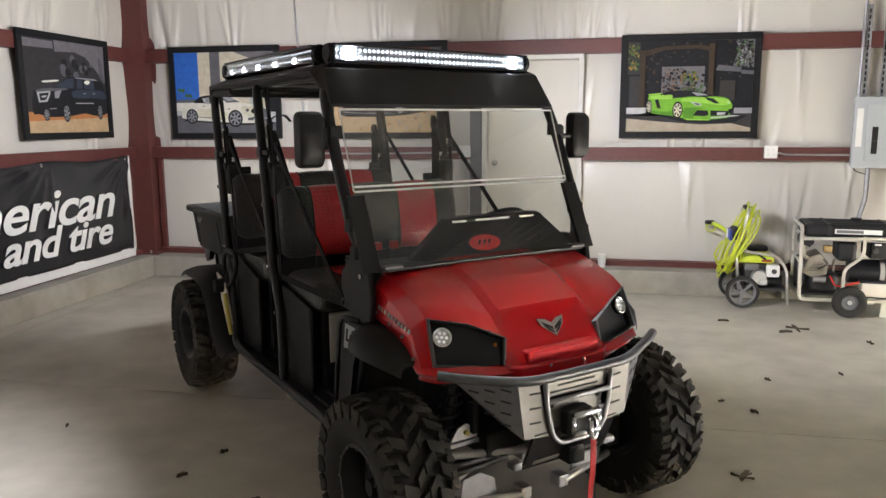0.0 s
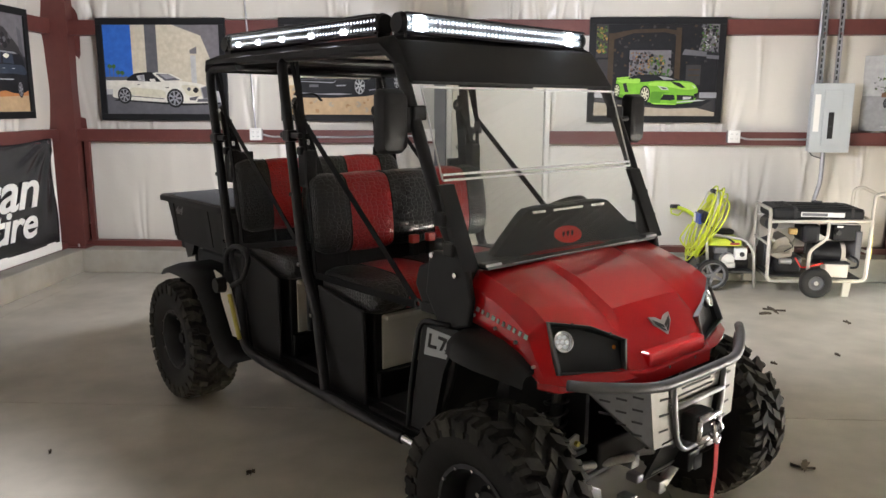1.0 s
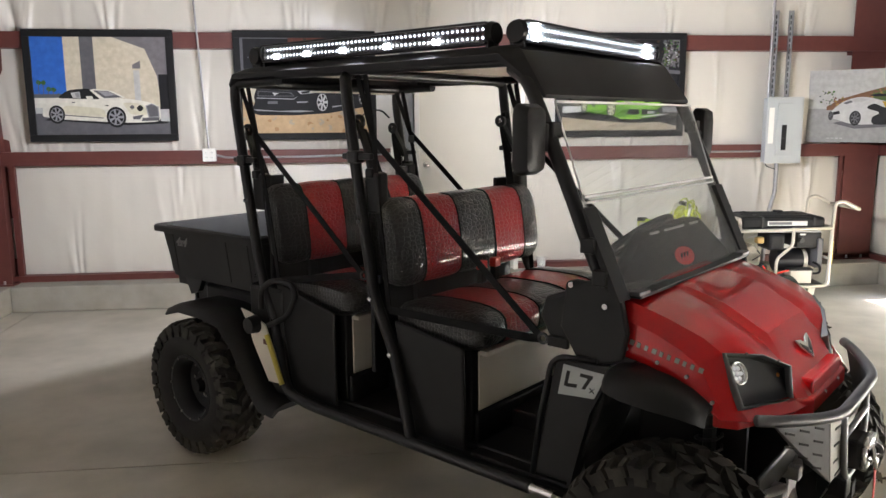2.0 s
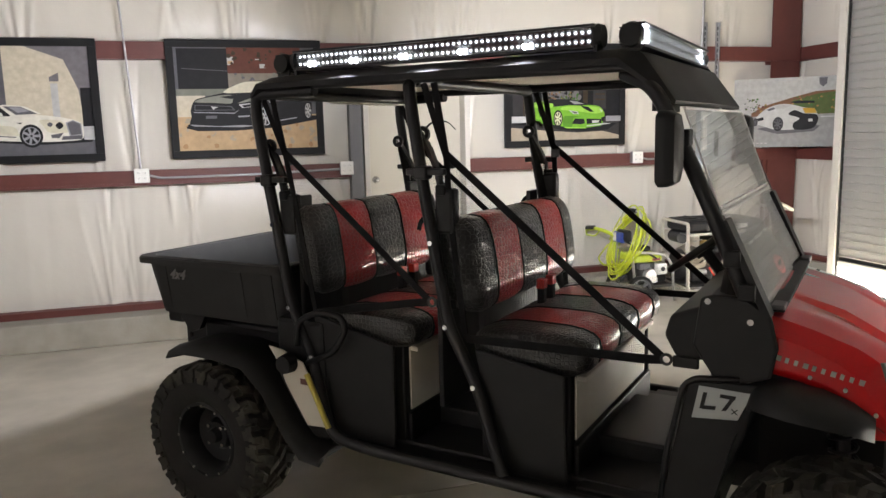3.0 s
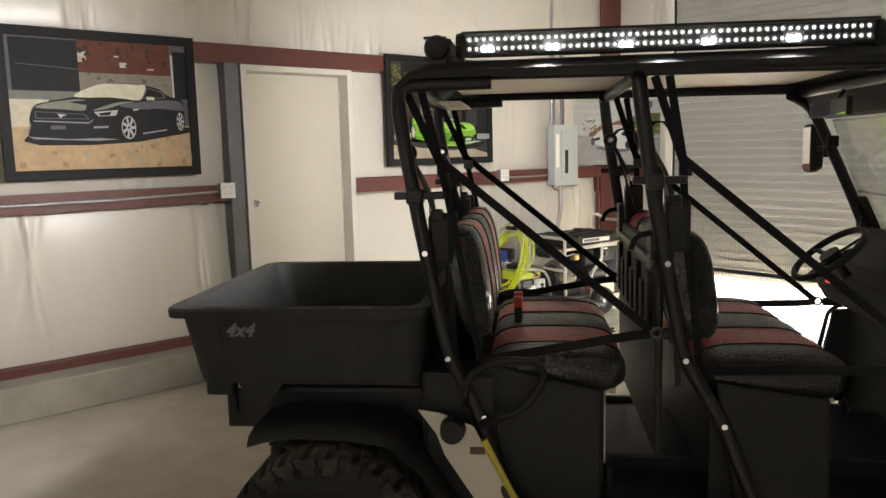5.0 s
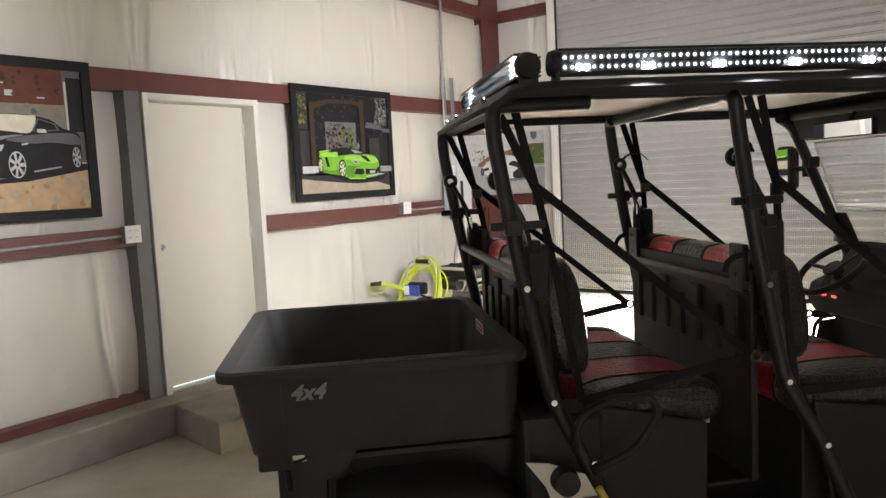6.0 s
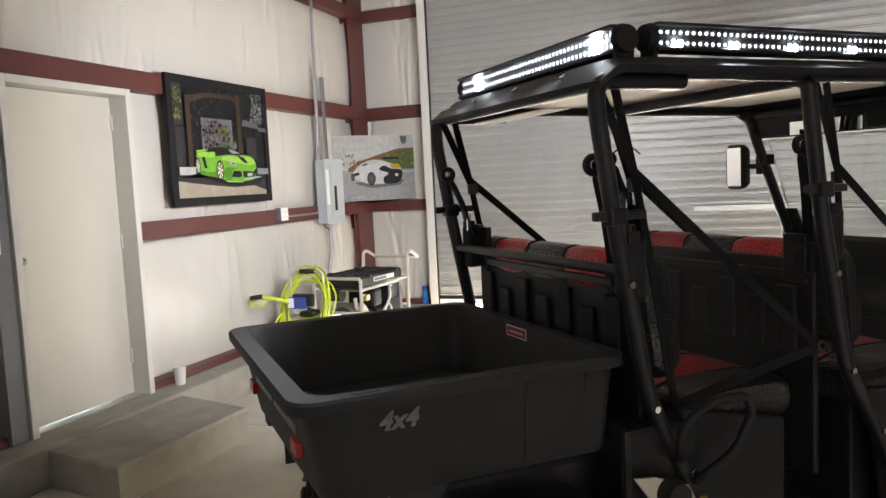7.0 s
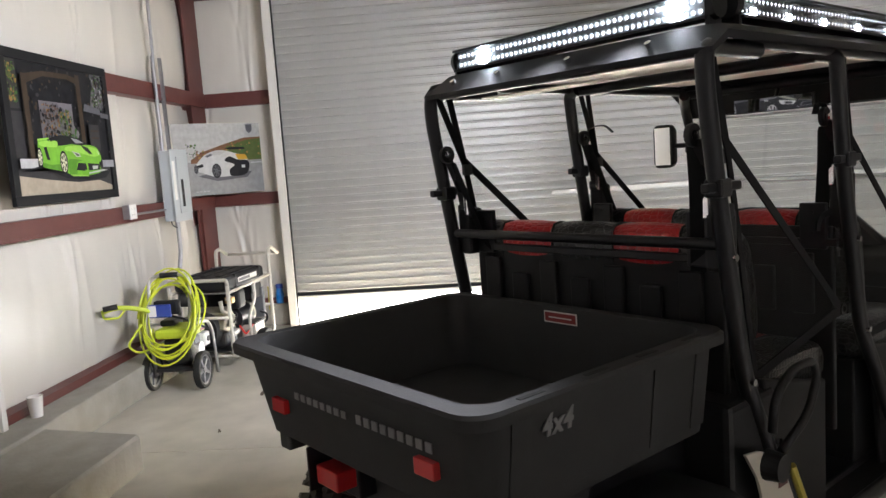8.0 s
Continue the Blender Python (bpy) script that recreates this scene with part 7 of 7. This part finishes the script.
# cup and bottle
cup = tagged(part("cup", lathe([(0.0, 0.0), (0.034, 0.0), (0.046, 0.125), (0.048, 0.128), (0.044, 0.128), (0.032, 0.006), (0.0, 0.006)], (0.22, 7.585, 0.232), (0, 0, 1), 24), CUP_CLEAR, None, "", True, 40), "cloudy plastic cup on the curb", "cup")
bottle = thing("bottle")
tagged(bottle, "small blue plastic bottle on the curb by the roll-up door", "bottle")
part("bottle_body", lathe([(0.0, 0.0), (0.040, 0.0), (0.044, 0.01), (0.044, 0.10), (0.034, 0.13), (0.036, 0.16), (0.0, 0.16)], (3.735, 7.06, 0.231), (0, 0, 1), 20), BLUE_CAN, bottle, "", True, 40)
part("bottle_cap", lathe([(0.0, 0.16), (0.038, 0.16), (0.038, 0.20), (0.030, 0.205), (0.0, 0.205)], (3.735, 7.06, 0.231), (0, 0, 1), 20), BLUE_PLASTIC, bottle, "", True, 40)

# ---- pressure washer ----
def spoked(parent, c, out, r, w, material, spokes=5):
    t = part("wheel", lathe([(r * 0.80, -w / 2), (r * 0.96, -w / 2), (r, -w / 4), (r, w / 4), (r * 0.96, w / 2), (r * 0.80, w / 2)], c, out, 32, closed=True), RUBBER, parent, "black rubber tyre", True, 50)
    bm = lathe([(r * 0.70, -w * 0.3), (r * 0.80, -w * 0.4), (r * 0.80, w * 0.4), (r * 0.70, w * 0.3)], c, out, 32, closed=True)
    o = Vector(out).normalized()
    u = o.orthogonal().normalized()
    v = o.cross(u)
    for i in range(spokes):
        a = 2 * math.pi * i / spokes
        d = u * math.cos(a) + v * math.sin(a)
        tube([Vector(c) + d * r * 0.12, Vector(c) + d * r * 0.76], flat=(w * 0.5, r * 0.16), bm=bm, bend=0)
    disc(Vector(c) - o * w * 0.4, o, r * 0.18, w * 0.8, 14, bm)
    part("rim", bm, material, t)
    return t


pw = thing("pressure_washer", Matrix.Translation((1.63, 7.235, 0)) @ Matrix.Rotation(radians(0), 4, "Z"))
tagged(pw, "lime and black pressure washer with a coiled yellow hose", "pressure washer")
# x along the wall to the right, y towards the wall, z up
for y in (-0.20, 0.20):
    spoked(pw, (-0.17, y, 0.145), (0, 1, 0), 0.145, 0.05, STUD_GREY)
part("frame", tube([(-0.19, -0.16, 0.12), (-0.24, -0.16, 0.52), (0.12, -0.16, 0.47), (0.20, -0.16, 0.36), (0.23, -0.16, 0.015)], 0.013, bend=0.06), SILVER, pw, "silver tube frame", True)
part("frame", tube([(-0.19, 0.16, 0.12), (-0.24, 0.16, 0.52), (0.12, 0.16, 0.47), (0.20, 0.16, 0.36), (0.23, 0.16, 0.015)], 0.013, bend=0.06), SILVER, pw, "silver tube frame", True)
part("deck", box((-0.22, -0.15, 0.15), (0.22, 0.15, 0.175), bevel=0.005), DARK_METAL, pw)
part("handle", tube([(-0.235, -0.16, 0.48), (-0.15, -0.16, 0.86), (-0.14, -0.10, 0.89), (-0.14, 0.10, 0.89), (-0.15, 0.16, 0.86), (-0.235, 0.16, 0.48)], 0.013, bend=0.05), SILVER, pw, "silver push handle", True)
part("handle_grip", tube([(-0.14, -0.07, 0.89), (-0.14, 0.07, 0.89)], 0.020, bend=0), BLACK_PLASTIC, pw, "", True)
part("shroud", box((-0.20, -0.145, 0.40), (0.10, 0.145, 0.475), bevel=0.02), LIME, pw, "lime top shroud")
part("shroud_stripe", box((-0.01, -0.147, 0.415), (0.075, -0.144, 0.437)), RED_LABEL, pw)
part("engine", box((-0.14, -0.11, 0.175), (0.06, 0.11, 0.395), bevel=0.03), DARK_METAL, pw)
part("crankcase", disc((-0.02, -0.10, 0.27), (0, -1, 0), 0.075, 0.045, 18, r2=0.06), SILVER, pw, "bare metal crankcase")
part("exhaust_guard", box((-0.15, -0.15, 0.335), (-0.03, -0.09, 0.395), bevel=0.012), STUD_GREY, pw)
part("carburettor", box((-0.02, -0.15, 0.20), (0.05, -0.10, 0.25), bevel=0.008), SILVER, pw)
part("tool_bag", box((-0.26, -0.10, 0.60), (-0.20, 0.10, 0.71), bevel=0.02), BLACK_PLASTIC, pw, "black bag on the handle")
part("air_filter", box((0.04, -0.155, 0.275), (0.15, -0.03, 0.385), bevel=0.015), WHITE_PLASTIC, pw, "pale filter box")
part("filter_cap", disc((0.10, -0.155, 0.33), (0, -1, 0), 0.022, 0.008), DARK_METAL, pw)
part("pump", tube([(0.05, 0.0, 0.22), (0.20, 0.0, 0.22)], 0.05, 14, bend=0), DARK_METAL, pw, "", True, 40)
part("fuel_tank", box((-0.10, 0.02, 0.48), (0.08, 0.14, 0.53), bevel=0.02), BLACK_PLASTIC, pw)
part("tool_panel", box((-0.275, -0.04, 0.585), (-0.245, 0.13, 0.685), bevel=0.008), BLUE_PLASTIC, pw, "blue tool panel on the handle")
part("panel_tag", box((-0.279, 0.07, 0.595), (-0.274, 0.128, 0.678)), WHITE_PAPER, pw)
rng = random.Random(5)
coil = []
TURNS, NN = 11, 26
for i in range(TURNS * NN):
    a = 2 * math.pi * i / NN
    k = i / NN
    ry, rz = 0.205 + 0.035 * math.sin(k * 2.1), 0.285 + 0.05 * math.sin(k * 1.7 + 1)
    coil.append((-0.26 + 0.010 * k + 0.03 * math.sin(a + 1.9 * k) + 0.115 * math.sin(a), 0.02 * math.cos(k * 3) + ry * math.cos(a), 0.585 + 0.03 * math.sin(k * 2.7) + rz * math.sin(a)))
part("hose", tube(coil, 0.0068, 7, bend=0), HOSE, pw, "coiled yellow pressure hose", True)
part("hose_tail", tube([(-0.30, 0.18, 0.55), (-0.36, 0.28, 0.40), (-0.32, 0.22, 0.33), (-0.25, 0.05, 0.38)], 0.0085, 7, bend=0.08), HOSE, pw, "", True)
gun = part("spray_gun", tube([(-0.24, 0.08, 0.62), (-0.32, 0.22, 0.68), (-0.38, 0.32, 0.70), (-0.42, 0.40, 0.68)], 0.018, 10, bend=0.04), LIME, pw, "lime and black spray gun", True)
part("gun_grip", tube([(-0.375, 0.31, 0.705), (-0.42, 0.40, 0.695)], 0.023, 10, bend=0), BLACK_PLASTIC, gun, "", True)
part("gun_guard", tube([(-0.42, 0.41, 0.69), (-0.42, 0.40, 0.625), (-0.37, 0.31, 0.62), (-0.34, 0.27, 0.68)], 0.008, 8, bend=0.02), LIME, gun, "", True)
part("gun_lance", tube([(-0.24, 0.08, 0.62), (-0.15, -0.08, 0.55), (0.02, -0.17, 0.44)], 0.009, 8, bend=0.03), BLACK_PLASTIC, gun, "", True)

# ---- portable generator ----
gen = thing("generator", Matrix.Translation((2.385, 7.15, 0)) @ Matrix.Rotation(radians(-7), 4, "Z"))
tagged(gen, "portable generator in a beige tube frame on two wheels", "generator")
GX0, GX1, GY = -0.46, 0.37, 0.26
for s in (-1, 1):
    y = s * GY
    part("frame", tube([(GX0 + 0.01, y, 0.735), (GX0 + 0.02, y, 0.115), (GX1 + 0.01, y, 0.145), (GX1 + 0.02, y, 0.70), (GX1 + 0.03, y, 0.91), (GX1 + 0.10, y, 0.93), (GX1 + 0.25, y, 0.855)], 0.016, bend=0.055), BEIGE_STEEL, gen, "beige tube frame", True)
    part("frame_bar", tube([(GX0 + 0.01, y, 0.655), (GX1 + 0.02, y, 0.685)], 0.014, bend=0), BEIGE_STEEL, gen, "", True)
    part("frame_strut", tube([(0.04, y, 0.69), (0.04, y, 0.52), (-0.10, y, 0.40), (-0.10, y, 0.13)], 0.014, bend=0.05), BEIGE_STEEL, gen, "", True)
    wh = part("wheel", lathe([(0.062, -0.030), (0.105, -0.045), (0.128, -0.036), (0.138, 0.0), (0.128, 0.036), (0.105, 0.045), (0.062, 0.030)], (-0.06, s * 0.365, 0.138), (0, 1, 0), 32, closed=True), RUBBER, gen, "fat black rubber tyre", True, 50)
    part("rim", lathe([(0.020, s * 0.030), (0.040, s * 0.010), (0.060, s * 0.016), (0.066, s * 0.034), (0.064, s * -0.02), (0.02, s * -0.02)], (-0.06, s * 0.365, 0.138), (0, 1, 0), 24, closed=True), STUD_GREY, wh, "dark grey dished rim", True, 40)
    part("hub_cap", disc((-0.06, s * 0.385, 0.138), (0, s, 0), 0.017, 0.016, 14), SILVER, wh)
    part("foot", prism([(0.21, y, 0.145), (0.275, y, 0.145), (0.255, y, 0.0), (0.20, y, 0.0)], (0, -s * 0.03, 0)), BEIGE_STEEL, gen)
part("end_hoop", tube([(GX0 + 0.01, -GY, 0.72), (GX0 + 0.005, -GY, 0.765), (GX0 + 0.005, GY, 0.765), (GX0 + 0.01, GY, 0.72)], 0.016, bend=0.06), BEIGE_STEEL, gen, "", True)
part("push_bar", tube([(GX1 + 0.25, -GY, 0.855), (GX1 + 0.25, GY, 0.855)], 0.015, bend=0), BEIGE_STEEL, gen, "", True)
part("axle", tube([(-0.06, -0.36, 0.138), (-0.06, 0.36, 0.138)], 0.010, 8, bend=0), DARK_METAL, gen)
for x, z in ((GX0 + 0.012, 0.45), (GX1 + 0.02, 0.69), (GX1 + 0.015, 0.40), (GX0 + 0.06, 0.118), (0.24, 0.135)):
    part("cross_tube", tube([(x, -GY, z), (x, GY, z)], 0.013, bend=0), BEIGE_STEEL, gen, "", True)
part("deck", box((GX0 + 0.03, -0.22, 0.15), (GX1 - 0.02, 0.22, 0.165), bevel=0.004), DARK_METAL, gen)
tank = part("fuel_tank", box((GX0 + 0.03, -0.235, 0.668), (GX1 - 0.03, 0.235, 0.782), bevel=0.03), BLACK_PLASTIC, gen, "black fuel tank with a pale label")
for x in (-0.25, 0.22):
    part("tank_strap", box((x, -0.238, 0.67), (x + 0.028, 0.238, 0.787), bevel=0.006), BLACK_STEEL, tank)
for y in (-0.14, 0.0, 0.14):
    part("tank_rib", box((GX0 + 0.10, y - 0.025, 0.780), (GX1 - 0.10, y + 0.025, 0.790), bevel=0.006), BLACK_PLASTIC, tank)
part("fuel_cap", disc((0.02, 0.06, 0.790), (0, 0, 1), 0.045, 0.022, 18), BLACK_PLASTIC, tank)
part("tank_label", box((-0.19, -0.2375, 0.705), (0.17, -0.2352, 0.745)), WHITE_PAPER, tank)
part("tank_label_mark", box((-0.18, -0.2385, 0.712), (0.03, -0.2377, 0.738)), STUD_GREY, tank)
part("heat_shield", box((-0.40, -0.23, 0.640), (0.30, 0.20, 0.652), bevel=0.003), GREY_STEEL, gen)
part("muffler", tube([(GX0 + 0.09, 0.00, 0.60), (GX0 + 0.09, 0.20, 0.60)], 0.06, 16, bend=0), DARK_METAL, gen, "", True, 40)
part("flywheel_cover", disc((GX0 + 0.07, 0.0, 0.34), (-1, 0, 0), 0.15, 0.06, 26, r2=0.13), DARK_METAL, gen, "black flywheel cover")
eng = part("engine", prism([(-0.42, -0.18, 0.34), (-0.38, -0.18, 0.48), (-0.28, -0.18, 0.52), (-0.21, -0.18, 0.44), (-0.22, -0.18, 0.33), (-0.34, -0.18, 0.30)], (0, 0.30, 0)), ENGINE, gen, "beige cast metal engine")
soft(eng, 0.012, 3)
part("crankcase", box((-0.36, -0.15, 0.17), (-0.12, 0.14, 0.33), bevel=0.03), DARK_METAL, eng)
for i in range(6):
    part("cooling_fin", box((-0.39 + i * 0.012, -0.205, 0.36 + i * 0.014), (-0.24, -0.175, 0.365 + i * 0.014)), ENGINE, eng)
part("carburettor", box((-0.26, -0.19, 0.53), (-0.19, -0.12, 0.59), bevel=0.012), mat("brass", (0.42, 0.29, 0.12), 0.4, 0.7, 0.2, 30), eng, "brass-coloured carburettor")
part("choke_lever", tube([(-0.36, -0.19, 0.585), (-0.27, -0.19, 0.60)], 0.007, 6, bend=0), SILVER, eng)
part("oil_filter", tube([(-0.33, -0.20, 0.29), (-0.23, -0.20, 0.29)], 0.026, 12, bend=0), SILVER, eng, "", True, 40)
part("intake_hose", tube([(-0.40, -0.16, 0.58), (-0.42, -0.18, 0.50), (-0.38, -0.19, 0.47)], 0.018, 8), BEIGE_STEEL, eng, "", True)
part("spark_lead", tube([(-0.26, -0.20, 0.47), (-0.22, -0.215, 0.43), (-0.30, -0.21, 0.38)], 0.005, 6, bend=0.03), BLACK_PLASTIC, eng, "", True)
part("battery_lead", tube([(-0.20, -0.21, 0.33), (-0.15, -0.235, 0.24), (-0.05, -0.235, 0.265), (0.04, -0.22, 0.29)], 0.007, 6, bend=0.03), LOGO_RED, eng, "red battery lead", True)
part("air_cleaner", box((-0.15, -0.20, 0.46), (0.00, 0.10, 0.63), bevel=0.03), BLACK_PLASTIC, gen)
part("alternator", tube([(-0.04, -0.06, 0.36), (0.22, -0.06, 0.36)], 0.105, 22, bend=0), BLACK_STEEL, gen, "", True, 40)
part("end_bell", disc((0.20, -0.06, 0.36), (1, 0, 0), 0.108, 0.035, 22), BEIGE_STEEL, gen)
part("control_box", box((0.10, -0.20, 0.49), (0.33, 0.18, 0.635), bevel=0.012), BLACK_PLASTIC, gen)
part("control_label", box((0.13, -0.2025, 0.61), (0.18, -0.20, 0.625)), WHITE_PAPER, gen)
part("capacitor", disc((0.14, -0.20, 0.565), (0, -1, 0), 0.022, 0.03, 14), DARK_METAL, gen)
part("receptacle_panel", box((0.29, -0.22, 0.30), (0.34, 0.20, 0.58), bevel=0.008), STUD_GREY, gen)
bat = part("battery", box((0.05, -0.235, 0.165), (0.245, -0.10, 0.285), bevel=0.008), CREAM, gen, "pale battery under a dark lid")
part("battery_lid", box((0.035, -0.242, 0.285), (0.255, -0.095, 0.300), bevel=0.004), DARK_METAL, bat)
part("warning_strip", box((GX1 + 0.045, -GY + 0.02, 0.34), (GX1 + 0.051, -GY + 0.045, 0.56)), YELLOW, gen)
part("power_lead", tube([(0.26, -0.20, 0.36), (0.32, -0.235, 0.33), (0.32, -0.23, 0.26), (0.27, -0.20, 0.25)], 0.010, 8, bend=0.05), BLACK_PLASTIC, gen, "", True)

# ---- litter on the floor ----
def litter(x, y, size, seed, kind="leaf"):
    g = random.Random(seed)
    bm = bmesh.new()
    a0 = g.uniform(0, 6.28)
    for k in range(3):
        a = a0 + g.uniform(-0.7, 0.7) + (k == 2) * 1.2
        n = 6
        rings = []
        for i in range(n + 1):
            t = i / n
            w = size * 0.13 * math.sin(math.pi * min(1, t * 0.9 + 0.08)) * g.uniform(0.5, 1.1)
            d = size * (t - 0.4)
            px, py = math.cos(a) * d, math.sin(a) * d + size * 0.12 * math.sin(3 * t + k)
            z = 0.003 + 0.010 * abs(math.sin(2.5 * t + k))
            nx, ny = -math.sin(a) * w, math.cos(a) * w
            rings.append([(x + px - nx, y + py - ny, z), (x + px + nx, y + py + ny, z + 0.004), (x + px, y + py, 0.0005)])
        ring_skin(bm, rings)
    return tagged(part("dry_leaf", bm, DRY_LEAF), "curled dry leaf scrap on the concrete", "leaf", "leaf scraps")


SPOTS = [(-1.80, 3.06, 0.07), (-1.72, 3.35, 0.05), (0.84, 3.53, 0.20), (1.21, 6.50, 0.15), (1.64, 6.22, 0.18), (1.25, 5.0, 0.05), (1.75, 5.2, 0.05), (0.9, 4.55, 0.05), (2.2, 6.0, 0.16), (-2.75, 3.5, 0.04), (1.05, 4.4, 0.06), (1.75, 6.35, 0.28), (0.45, 6.55, 0.04), (-1.35, 2.9, 0.06)]
for i, (x, y, sz) in enumerate(SPOTS):
    litter(x, y, sz * (0.8 if sz < 0.1 else 0.6), 100 + i)
